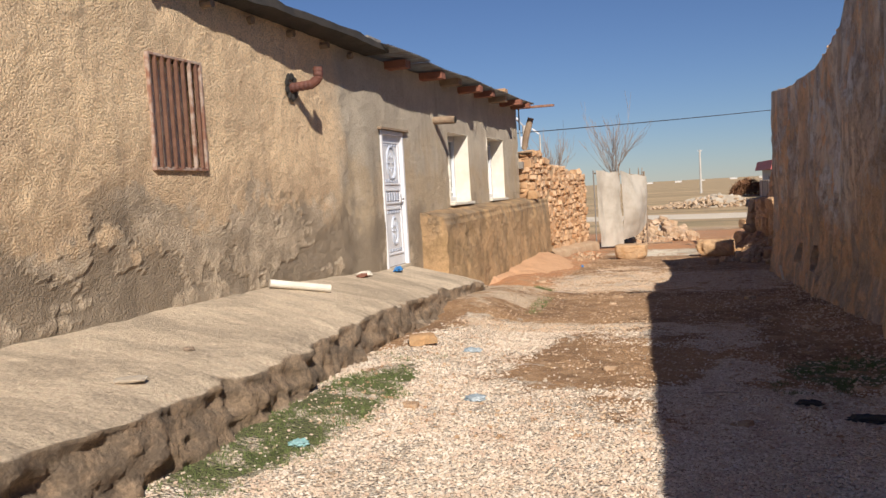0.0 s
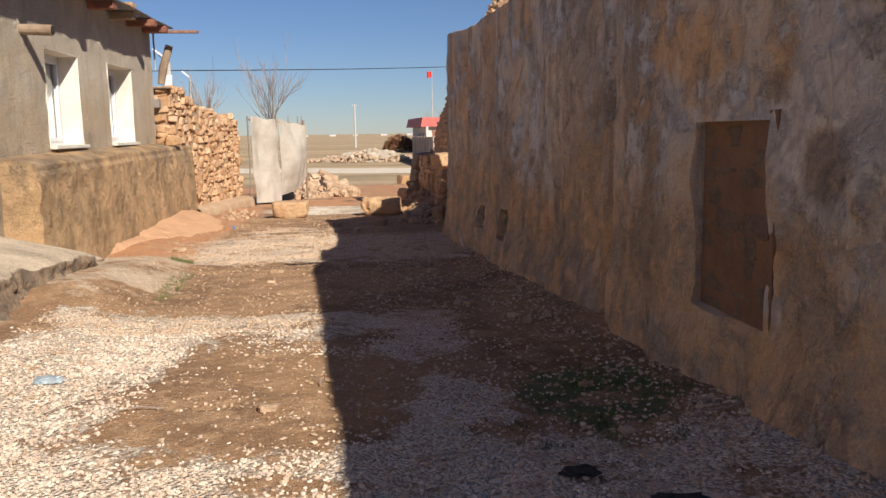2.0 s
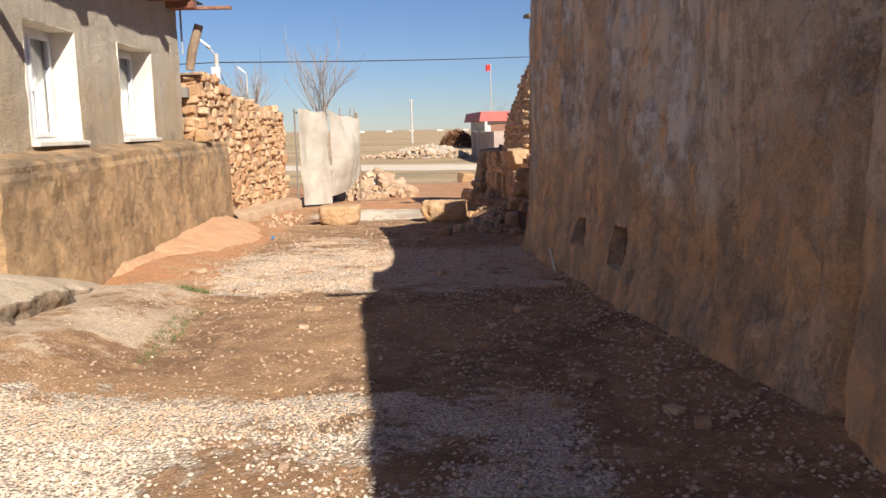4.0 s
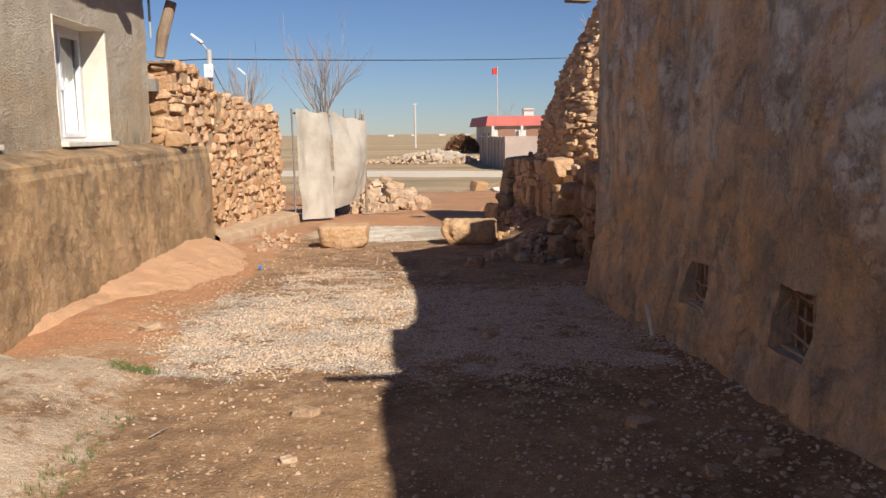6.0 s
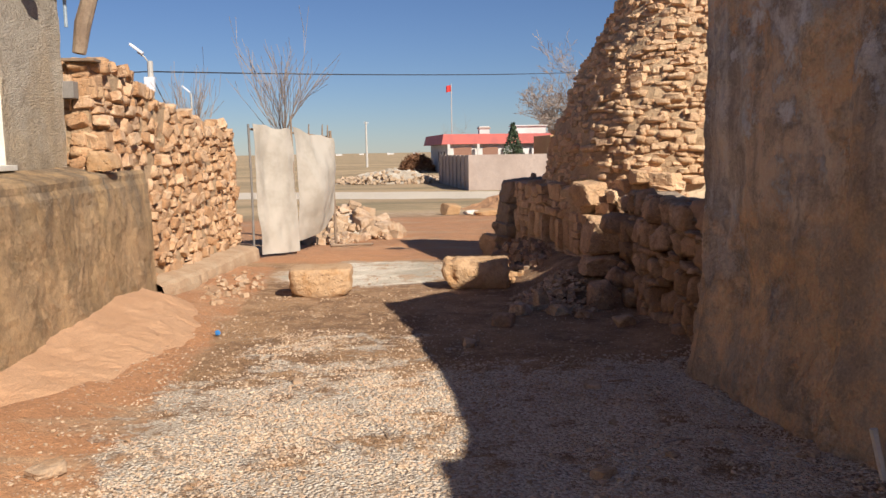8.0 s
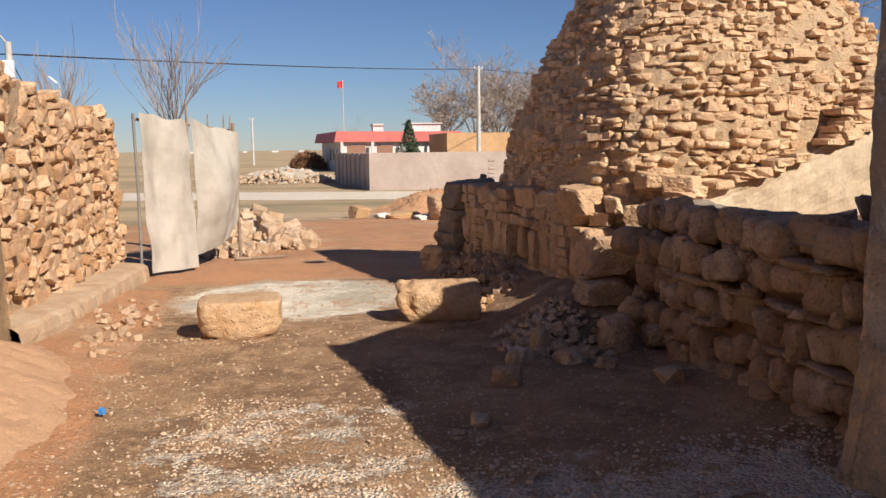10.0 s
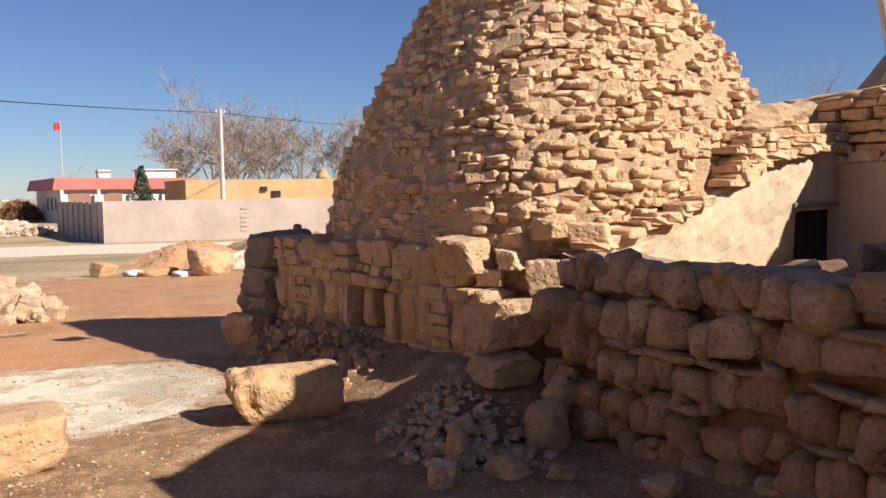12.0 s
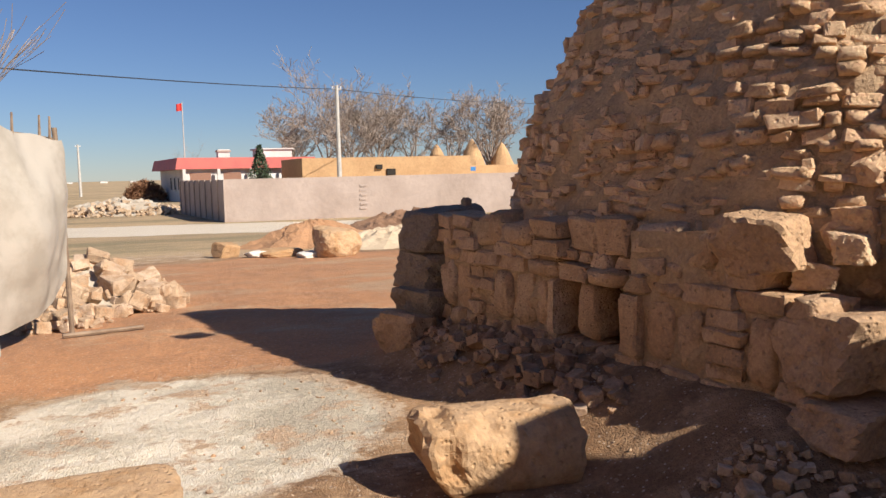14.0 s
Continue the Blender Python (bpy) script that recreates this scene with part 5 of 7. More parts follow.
def cloth(p0, p1, z_top, z_bot, sag, bulge, seed, name):
    n, m = 44, 40
    verts = []
    d = Vector((p1[0] - p0[0], p1[1] - p0[1]))
    nr = Vector((d.y, -d.x)).normalized()
    for i in range(n + 1):
        s = i / n
        for j in range(m + 1):
            t = j / m
            zt = z_top(s) - sag * math.sin(math.pi * s) - 0.02 * math.sin(s * 12 + seed)
            z = zt + (z_bot(s) - zt) * t
            out = bulge(s, t) + 0.012 * math.sin(s * 8 + seed + 2.5 * t) * (1 - 0.6 * t) + 0.07 * fbm((s * 1.1, t * 1.3, seed), 3, 1.3)
            x, y = p0[0] + d.x * s + nr.x * out, p0[1] + d.y * s + nr.y * out
            verts.append((x, y, z))
    faces = [(i * (m + 1) + j, (i + 1) * (m + 1) + j, (i + 1) * (m + 1) + j + 1, i * (m + 1) + j + 1) for i in range(n) for j in range(m)]
    ob = link_mesh(name, verts, faces, M_TARP, gate, "dusty grey sacking", True)
    sol = ob.modifiers.new("thick", "SOLIDIFY")
    sol.thickness = 0.006
    return ob


cloth((-3.42, 26.55), (-2.76, 27.3), lambda s: 1.98 - 0.12 * s, lambda s: -0.50 - 0.03 * s, 0.03, lambda s, t: 0.16 * t * (1 - 0.4 * s) + 0.02, 1, "sacking")
cloth((-2.72, 27.3), (-2.02, 28.5), lambda s: 1.92 - 0.20 * s, lambda s: -0.36 + 0.14 * s + 0.32 * s ** 4, 0.05, lambda s, t: 0.22 * math.sin(math.pi * min(1, t * 1.0)) * math.sin(math.pi * (0.15 + 0.75 * s)), 3, "sacking")
for p0, p1, r, mt, nm in (((-2.74, 27.22, -0.6), (-2.75, 27.24, 2.12), 0.018, M_TIMBER, "gate_pole"), ((-3.46, 26.5, -0.6), (-3.47, 26.52, 1.95), 0.022, M_CEMBLOCK, "gate_post"), ((-2.0, 28.55, -0.7), (-2.05, 28.55, 1.86), 0.03, M_TIMBER, "gate_post"), ((-3.46, 26.6, 1.86), (-2.05, 28.6, 1.72), 0.022, M_TIMBER, "gate_rail")):
    bm = bmesh.new()
    tube(bm, [p0, tuple((a + b) / 2 + 0.012 for a, b in zip(p0, p1)), p1], r, 8)
    part(nm, bm, mt, gate)
for x, y in ((-2.45, 27.8), (-2.2, 28.2), (-2.1, 28.4)):
    bm = bmesh.new()
    tube(bm, [(x, y, 1.70), (x + 0.01, y, 1.98)], [0.02, 0.012], 6)
    part("stake", bm, M_TIMBER, gate, "thin wooden stake end")

# beehive dome of field slabs
dome = thing("beehive_dome", "tall beehive dome of tan stacked field slabs", "dome")
DC = (3.62, 22.55)
D_H = [(0.3, 2.14), (0.95, 2.08), (1.6, 1.98), (2.3, 1.71), (2.74, 1.51), (3.3, 1.24), (4.0, 0.92), (4.8, 0.50), (5.3, 0.20), (5.42, 0.05)]
D_N = [(0.3, 7.0), (1.2, 5.5), (2.0, 4.4), (3.0, 3.6), (4.0, 2.8), (5.5, 2.0)]


def dome_pt(t, z):
    h, n = lerp_table(z, D_H), lerp_table(z, D_N)
    c, s = math.cos(t), math.sin(t)
    if c < 0 and s < 0:
        n = lerp_table(z, [(0.3, 3.0), (1.2, 3.2), (3.0, 3.0), (5, 2.0)])
    r = h / ((abs(c) ** n + abs(s) ** n) ** (1 / n))
    return Vector((DC[0] + r * c, DC[1] + r * s, z))


def build_dome():
    zs = steps(-0.4, 5.38, 0.09)
    nt_ = 150
    verts = []
    for z in zs:
        for i in range(nt_):
            p = dome_pt(i * 2 * math.pi / nt_, max(0.3, z))
            p.z = z
            r = Vector((p.x - DC[0], p.y - DC[1], 0))
            k = 0.012 + 0.055 * fbm(p, 4, 2.2)
            p -= r.normalized() * min(k, r.length * 0.5)
            if z < 0.46 and p.x < 2.2 and 21.9 < p.y < 23.4:
                p.x += 0.45
            verts.append(p)
    faces = [(j * nt_ + i, j * nt_ + (i + 1) % nt_, (j + 1) * nt_ + (i + 1) % nt_, (j + 1) * nt_ + i) for j in range(len(zs) - 1) for i in range(nt_)]
    faces.append(tuple((len(zs) - 1) * nt_ + i for i in range(nt_)))
    link_mesh("mortar_core", verts, faces, M_MUD, dome, "earth mortar between the slabs", True)
    g = random.Random(21)
    near, rest = [], []
    z = 0.80
    while z < 5.34:
        h = g.uniform(0.058, 0.10)
        t = g.uniform(0, 0.3)
        end = t + 2 * math.pi
        while t < end:
            w = g.choice((g.uniform(0.07, 0.13), g.uniform(0.11, 0.20), g.uniform(0.16, 0.27))) * (1 if z < 4.4 else 0.7)
            p0 = dome_pt(t, z)
            dt = 0.01
            step = (dome_pt(t + dt, z) - p0).length / dt
            tm = t + 0.5 * w / step
            p = dome_pt(tm, z)
            q = dome_pt(tm + 0.02, z) - dome_pt(tm - 0.02, z)
            rz = math.atan2(q.y, q.x)
            nrm = Vector((q.y, -q.x, 0)).normalized()
            gap = g.random()
            face_x = p.x < DC[0] - 1.2 and p.y > 21.6 and z < 2.2
            if gap > 0.07:
                out = g.uniform(-0.05, 0.05) - (0.02 if face_x else 0)
                dep = g.uniform(0.20, 0.28)
                c = p + nrm * (out - dep / 2 + 0.02)
                lean = g.uniform(-0.05, 0.05)
                m = trs((c.x, c.y, z + h / 2 + g.uniform(-0.02, 0.02)), (w - g.uniform(-0.02, 0.02), dep, h * g.uniform(0.72, 1.25)), rz + g.uniform(-0.3, 0.3), g.uniform(-0.22, 0.14), lean * 3.0)
                item = (g.choice((COBBLE, COBBLE, COBBLE, SLABS, ROUND)), g.randrange(8), m)
                if z < 2.3 and p.y < 22.6 and p.x < 4.2:
                    near.append((abs(p.x - 1.8) + abs(p.y - 20.7) + 0.4 * z, item))
                else:
                    rest.append(item)
            t += w / step
        z += h
    near.sort(key=lambda e: e[0])
    for _, (kind, k, m) in near[:300]:
        stone_piece("slab_stone", kind, k, m, M_DOME, dome)
    rest += [e for _, e in near[300:]]
    stone_stuff("slab_masonry", rest, M_DOME, dome, "tan field slabs")
    bm = bmesh.new()
    box(bm, -0.16, 0.16, -0.12, 0.12, -0.025, 0.025, 0.01, trs((DC[0] - 1.52, DC[1] + 0.1, 3.62), (1.25, 1.2, 1.5), 0.3))
    part("slab_stone", bm, M_PIER, dome, "dark slab jutting from the dome")


build_dome()

# hewn stone plinth in front of the dome
plinth = thing("dome_plinth", "broken plinth of buff hewn stones below the dome", "stone base")
PL0, PL1 = (1.24, 24.9), (1.44, 20.95)
PLL = math.hypot(PL1[0] - PL0[0], PL1[1] - PL0[1])


def pl_hi(s):
    return lerp_table(s, [(0, 0.84), (0.7, 0.88), (2.4, 0.90), (3.2, 0.96), (3.62, 0.98), (3.70, 0.55), (4.0, 0.5)])


NICHES = [(1.88, 2.08, 0.10, 0.40), (2.34, 2.64, -0.1, 0.40)]
core("mortar_core", PL0, PL1, lambda s: -0.5, lambda s: pl_hi(s) - 0.07, 0.75, 0.60, M_MUD, plinth)
core("mortar_core", PL0, (1.33, 23.06), lambda s: -0.5, lambda s: 0.80, 0.3, 0.045, M_MUD, plinth, seed=3)
core("mortar_core", (1.36, 22.2), PL1, lambda s: -0.5, lambda s: lerp_table(s, [(0, 0.82), (0.9, 0.86), (0.96, 0.5), (1.3, 0.42)]), 0.3, 0.045, M_MUD, plinth, seed=4)
skip_n = lambda s, z: any(a < s < b and c < z < d for a, b, c, d in NICHES)


def course(z0, h, widths, depth, seed, skip=None, split=0.0, kinds=(BLOCK, COBBLE, COBBLE), end=None):
    """One course of the plinth."""
    g = random.Random(seed)
    a, b = Vector(PL0), Vector(PL1)
    d = (b - a) / PLL
    nr = Vector((d.y, -d.x))
    s = 0.0
    while s < (end or PLL):
        w = g.uniform(*widths)
        hole = next((n for n in NICHES if skip and n[0] < s + w - 0.02 and s < n[1] - 0.02), None)
        if hole and s >= hole[0] - 0.07:
            s = hole[1]
            continue
        if hole:
            w = hole[0] - s
        c = s + w / 2
        if True:
            n = 4 if g.random() < split else 1
            for i in range(n):
                hh = h / n
                p = a + d * c + nr * (g.uniform(-0.04, 0.045) - depth / 2)
                m = trs((p.x, p.y, z0 + hh * (i + 0.5)), (w - 0.008, depth, hh * g.uniform(0.90, 1.02)), math.atan2(d.y, d.x) + g.uniform(-0.07, 0.07), g.uniform(-0.06, 0.06), g.uniform(-0.05, 0.05))
                stone_piece("hewn_stone", g.choice(kinds) if n == 1 else SLABS, g.randrange(8), m, M_PLINTH, plinth)
        s += w


course(-0.34, 0.20, (0.14, 0.30), 0.34, 3, None, 0.0, (COBBLE, ROUND))
course(-0.16, 0.16, (0.16, 0.34), 0.32, 4)
course(0.0, 0.42, (0.17, 0.32), 0.30, 5, skip_n, 0.22)
course(0.42, 0.13, (0.22, 0.46), 0.34, 6)
course(0.54, 0.12, (0.18, 0.36), 0.32, 7, None, 0.0, (SLABS, COBBLE, ROUND), 3.66)
pack(plinth, "cap_stone", M_PLINTH, PL0, PL1, lambda s: 0.72, lambda s: pl_hi(s) + 0.02, 0.40, (0.24, 0.28), (0.30, 0.56), (COBBLE, COBBLE, BLOCK), None, 0.08, 0.05, 0.01, seed=9)
for k, (x, y, z, sx, sy, sz, mt) in enumerate((
        (1.58, 21.22, 0.80, 0.40, 0.46, 0.34, M_PLINTH), (1.64, 20.74, 0.30, 0.54, 0.52, 0.40, M_PLINTH), (1.52, 20.62, -0.04, 0.44, 0.44, 0.24, M_PLINTH), (1.95, 20.55, 0.62, 0.34, 0.34, 0.46, M_PLINTH),
        (1.72, 21.02, 0.62, 0.30, 0.26, 0.18, M_PLINTH), (1.98, 20.95, 0.86, 0.34, 0.30, 0.34, M_DOME), (2.05, 20.62, 1.02, 0.36, 0.32, 0.22, M_DOME), (2.20, 20.42, 0.55, 0.36, 0.34, 0.50, M_PLINTH),
        (2.46, 20.38, 0.70, 0.30, 0.28, 0.30, M_DOME), (2.28, 20.44, 0.98, 0.40, 0.34, 0.26, M_DOME), (1.80, 20.85, 0.78, 0.26, 0.22, 0.20, M_DOME), (2.00, 20.38, 0.22, 0.34, 0.36, 0.30, M_RUBBLE), (1.86, 20.22, -0.05, 0.40, 0.36, 0.26, M_RUBBLE))):
    if k not in (0, 1, 2):
        sx, sy, sz = sx * 0.8, sy * 0.8, sz * 0.8
    boulder("fallen_stone", (sx, sy, sz), (x, y, z), mt, "", "", rz=(0.15, -0.1, 0.2)[k] if k < 3 else k * 1.3, power=9.0 if k < 3 else 6.0, rough=0.12, seed=k + 3, parent=plinth, sub=4)
for k, (y, z, s) in enumerate(((25.28, 0.66, (0.62, 0.72, 0.46)), (25.30, 0.26, (0.60, 0.68, 0.48)), (25.24, -0.12, (0.68, 0.70, 0.50)), (25.20, -0.42, (0.74, 0.76, 0.40)))):
    boulder("pier_stone", s, (1.42 - 0.03 * k, y, z), M_PIER, "", "", rz=0.1 * k, power=9, rough=0.12, seed=k + 31, parent=plinth, sub=4)
gg = random.Random(91)
for k in range(11):
    q = gg.random()
    w = gg.uniform(0.18, 0.30)
    boulder("fallen_stone", (w, w * gg.uniform(0.7, 1.0), w * gg.uniform(0.6, 0.95)), (1.78 + 0.5 * q, 21.25 - 0.6 * q + gg.uniform(-0.15, 0.15), 0.48 + 0.07 * k), M_DOME, "", "", rz=k * 1.1, power=5.0, rough=0.2, seed=k + 140, parent=plinth, tilt=(gg.uniform(-0.4, 0.4), gg.uniform(-0.4, 0.4)), sub=3)
boulder("pier_stone", (0.10, 0.11, 0.12), (1.62, 25.1, 0.92), M_PIER, "", "", power=3, seed=40, parent=plinth, sub=2)
boulder("boulder", (0.56, 0.60, 0.46), (0.98, 25.15, -0.32), M_PLINTH, "weathered buff boulder at the foot of the pier", "boulder", 0.4, 3.5, 0.14, 41)

M_CAP = simple("dry_grey_mud", (0.40, 0.31, 0.23), (0.29, 0.22, 0.16), 3.0, 0.95, 25, 0.9, 0.03, fine=0.35)
# low rubble wall in the shade
rub = thing("rubble_wall", "low rubble wall of brown field stones capped with mud", "stone wall")
RB0, RB1 = (1.62, 19.95), (1.38, 16.5)
RBL = math.hypot(RB1[0] - RB0[0], RB1[1] - RB0[1])
core("mortar_core", RB0, RB1, lambda s: -0.6, lambda s: 0.80, 0.5, 0.16, M_SOIL, rub)


def field_stones(a, b, lo, hi, seed):
    """Large rounded stones in rough courses, with small wedges and flat levelling stones between."""
    g = random.Random(seed)
    a, b = Vector(a), Vector(b)
    L = (b - a).length
    d = (b - a) / L
    nrm = Vector((d.y, -d.x))
    rz = math.atan2(d.y, d.x)
    z, row = lo, 0

    def lay(c, zc, w, h, dep, out, roll):
        p = a + d * c + nrm * (out - dep / 2)
        stone_piece("stone", g.choice((RIVER, RIVER, RIVER, COBBLE)), g.randrange(8), trs((p.x, p.y, zc), (w * 1.14, dep, h * 1.16), rz + g.uniform(-0.2, 0.2), g.uniform(-0.15, 0.15), roll), M_RUBBLE, rub)

    while z < hi - 0.10:
        h = (0.17, 0.24, 0.26, 0.24, 0.22, 0.2)[row % 6] * g.uniform(0.92, 1.1)
        c = -g.uniform(0, 0.15)
        while c < L + 0.02:
            w = g.choice((g.uniform(0.12, 0.18), g.uniform(0.15, 0.24), g.uniform(0.20, 0.36)))
            hh = h * g.uniform(0.72, 1.06)
            lay(c + w / 2, z + h / 2 + g.uniform(-0.045, 0.045), w * g.uniform(0.88, 1.04), hh, g.uniform(0.22, 0.32), g.uniform(-0.05, 0.08), g.uniform(-0.3, 0.3) if w < 0.28 else g.uniform(-0.1, 0.1))
            if g.random() < 0.45:
                lay(c + w, z + g.choice((0.02, h - 0.02)), g.uniform(0.06, 0.12), g.uniform(0.05, 0.10), 0.16, g.uniform(-0.02, 0.03), g.uniform(-0.6, 0.6))
            c += w
        z += h
        if row in (1, 2, 3):
            c = 0.0
            while c < L:
                w = g.uniform(0.14, 0.36)
                if g.random() < 0.35:
                    lay(c + w / 2, z + 0.022, w, g.uniform(0.04, 0.065), 0.24, g.uniform(0.0, 0.06), g.uniform(-0.08, 0.08))
                c += w
            z += 0.045
        row += 1


field_stones(RB0, RB1, -0.42, 0.82, 15)
field_stones((2.05, 20.0), (1.6, 20.0), -0.36, 0.78, 16)
cap = core("mud_cap", (RB0[0], RB0[1]), RB1, lambda s: 0.74, lambda s: 0.86 + 0.04 * fbm((s, 0, 0), 4, 2.5), 0.55, 0.05, M_CAP, rub, "cracked mud capping")
# yard floor behind it and a heap of stones
def yard():
    verts, faces = [], []
    xs, ys2 = steps(1.9, 5.44, 0.14), steps(16.8, 20.35, 0.14)
    for x in xs:
        for y in ys2:
            h = 0.34 * math.exp(-((x - 3.0) / 0.8) ** 2 - ((y - 18.0) / 0.7) ** 2) + 0.16 * math.exp(-((x - 3.6) / 0.8) ** 2 - ((y - 19.3) / 0.6) ** 2)
            verts.append((x, y, 0.58 + h + 0.05 * fbm((x, y, 0), 4, 2)))
    n = len(ys2)
    for i in range(len(xs) - 1):
        for j in range(n - 1):
            faces.append((i * n + j, (i + 1) * n + j, (i + 1) * n + j + 1, i * n + j + 1))
    ob = link_mesh("yard_earth", verts, faces, M_SOIL, smooth=True)
    tagged(ob, "raised dark earth yard behind the rubble wall", "earth", kind="structure")


yard()
g = random.Random(44)
for k in range(26):
    x, y = 2.9 + g.gauss(0, 0.45), 18.2 + g.gauss(0, 0.55)
    if 2.15 < x < 4.2 and 17 < y < 19.9:
        s = g.uniform(0.14, 0.38)
        h = 0.34 * math.exp(-((x - 3.0) / 0.8) ** 2 - ((y - 18.0) / 0.7) ** 2) + 0.16 * math.exp(-((x - 3.6) / 0.8) ** 2 - ((y - 19.3) / 0.6) ** 2)
        ob = stone_piece("loose_stone", ROUND, g.randrange(8), trs((x, y, 0.58 + h + s * 0.16), (s, s * g.uniform(0.7, 1.1), s * 0.6), g.uniform(0, 3), g.uniform(-0.3, 0.3)), M_PIER, None)
        tagged(ob, "dark loose stone lying in the yard", "stone", "stones in the yard")

# ruined room beside the dome
ruin = thing("ruined_room", "ruined room with cream lime plaster and a dark low opening", "ruin")


def ruin_top(x):
    return lerp_table(x, [(2.0, 0.86), (2.4, 0.90), (2.65, 0.99), (3.2, 1.12), (3.7, 1.30), (4.1, 1.48), (4.4, 1.60), (4.9, 1.68), (5.5, 1.72)]) + 0.03 * noise.noise(Vector((x * 5, 0, 0)))


pw = slab("plaster_wall", steps(2.15, 5.5, 0.07, (4.77, 5.4)), [i / 24 for i in range(25)], lambda u, v: not (4.77 < u < 5.4 and 0.3 + (ruin_top(4.9) - 0.3) * v < 1.14),
          lambda u, v: (u, 20.33 - 0.03 * fbm((u, v, 1), 4, 2) - 0.012 * fbm((u, v, 5), 3, 7), 0.3 + (ruin_top(u) - 0.3) * v),
          lambda u, v: (u, 20.8, 0.3 + (ruin_top(u) - 0.3) * v), M_LIME, ruin, "sunlit cream lime plaster")
verts, faces = [], []
xs = steps(2.0, 5.9, 0.09)
for x in xs:
    for j in range(10):
        t = j / 9
        y = 20.34 + 0.95 * t
        verts.append((x, y, ruin_top(x) - 0.02 + 0.55 * smooth01(2.5, 3.7, x) * t ** 1.2 + 0.05 * fbm((x, y, 0), 4, 2.5)))
for i in range(len(xs) - 1):
    for j in range(9):
        faces.append((i * 10 + j, (i + 1) * 10 + j, (i + 1) * 10 + j + 1, i * 10 + j + 1))
link_mesh("mud_slope", verts, faces, M_MUD, ruin, "eroded mud slope against the dome", True)
g = random.Random(9)
for k in range(43):
    x = 2.2 + k * 0.078
    if x < 3.9 and g.random() < 0.35:
        continue
    for row in range(1 if x < 3.9 else 3):
        if row and g.random() < 0.15:
            continue
        m = trs((x + g.uniform(-0.03, 0.03), 20.34 + 0.05 * row + g.uniform(0, 0.06), ruin_top(x) + 0.02 + 0.095 * row), (g.uniform(0.14, 0.24), 0.26, g.uniform(0.06, 0.10)), g.uniform(-0.2, 0.2), 0, g.uniform(-0.08, 0.08))
        stone_piece("slab_stone", SLABS, g.randrange(8), m, M_DOME, ruin)
slab("side_wall", [-v for v in (20.48, 20.1, 19.8, 19.5, 19.0, 18.6, 18.2, 17.8, 17.4, 17.0)], [0.3, 0.6, 0.9, 1.14, 1.3, 1.45, 1.62], lambda u, v: True,
     lambda u, v: (5.45 + 0.03 * fbm((u, v, 3), 3, 2), -u, v), lambda u, v: (5.6, -u, v), M_LIME, ruin, "shaded plaster side wall", False)
pack(ruin, "slab_stone", M_DOME, (5.43, 20.5), (5.43, 17.0), lambda s: 1.66, lambda s: 2.22 + 0.10 * noise.noise(Vector((s * 2, 3, 0))), 0.30, (0.09, 0.12), (0.22, 0.42), (SLABS, BLOCK), None, 0.05, 0.03, 0.012, seed=61)
core("mortar_core", (5.55, 20.5), (5.55, 17.0), lambda s: 1.62, lambda s: 2.18, 0.4, 0.05, M_MUD, ruin)
bm = bmesh.new()
box(bm, 4.72, 5.42, 20.29, 20.40, 1.142, 1.19, 0.012)
part("lintel", bm, M_CEMBLOCK, ruin, "grey stone lintel")
# black boxes stand in for the shade inside the low opening
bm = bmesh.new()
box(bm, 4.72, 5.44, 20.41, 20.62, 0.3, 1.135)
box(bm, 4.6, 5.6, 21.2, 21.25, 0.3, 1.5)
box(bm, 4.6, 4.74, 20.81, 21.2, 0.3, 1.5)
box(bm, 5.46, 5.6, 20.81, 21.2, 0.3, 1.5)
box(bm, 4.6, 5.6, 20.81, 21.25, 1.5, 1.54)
part("inner_shade_block", bm, M_DARK, ruin)
boulder("mud_lump", (1.5, 0.9, 0.5), (5.1, 20.95, 1.92), M_MUD, "lump of mud on the wall head", "", power=2.6, rough=0.25, seed=51, parent=ruin)
boulder("mud_lump", (1.3, 1.6, 0.4), (6.1, 20.5, 2.12), M_MUD, "lump of mud on the wall head", "", power=2.6, rough=0.25, seed=52, parent=ruin)
bm = bmesh.new()
tube(bm, [(6.7, 20.4, 1.6), (6.62, 20.45, 2.6), (6.3, 20.6, 4.2)], [0.07, 0.065, 0.06], 10)
tagged(part("leaning_post", bm, M_POLE, None), "pale bare timber post leaning behind the ruin", "post")

# ---------------------------------------------------------------- stones in the lane
def half_round_block():
    bm = bmesh.new()
    bmesh.ops.create_icosphere(bm, subdivisions=5, radius=1)
    for v in bm.verts:
        d = v.co.normalized()
        n = 7.0 if d.z > 0 else 2.7
        k = (abs(d.x) ** n + abs(d.z) ** n) ** (1 / n)
        p = d / (k ** 5 + abs(d.y) ** 5) ** (1 / 5)
        p *= 1 + 0.035 * fbm(p, 4, 1.4) + 0.02 * fbm(p, 4, 6) - 0.12 * max(0, noise.noise(p * 2.3 + Vector((4, 1, 0))) - 0.25) * (p.z < 0.6)
        if p.z > 0.8:
            p.z = 0.8 + (p.z - 0.8) * 0.3
        v.co = Vector((p.x * 0.40, p.y * 0.29, p.z * 0.22))
    ob = part("stone_block", bm, M_BOULDER)
    ob.data.polygons.foreach_set("use_smooth", [True] * len(ob.data.polygons))
    ob.matrix_world = trs((-1.925, 21.50, -0.26), (1, 1, 1), -0.02, 0.02)
    tagged(ob, "half-round honey limestone block with a flat top", "stone block")


half_round_block()


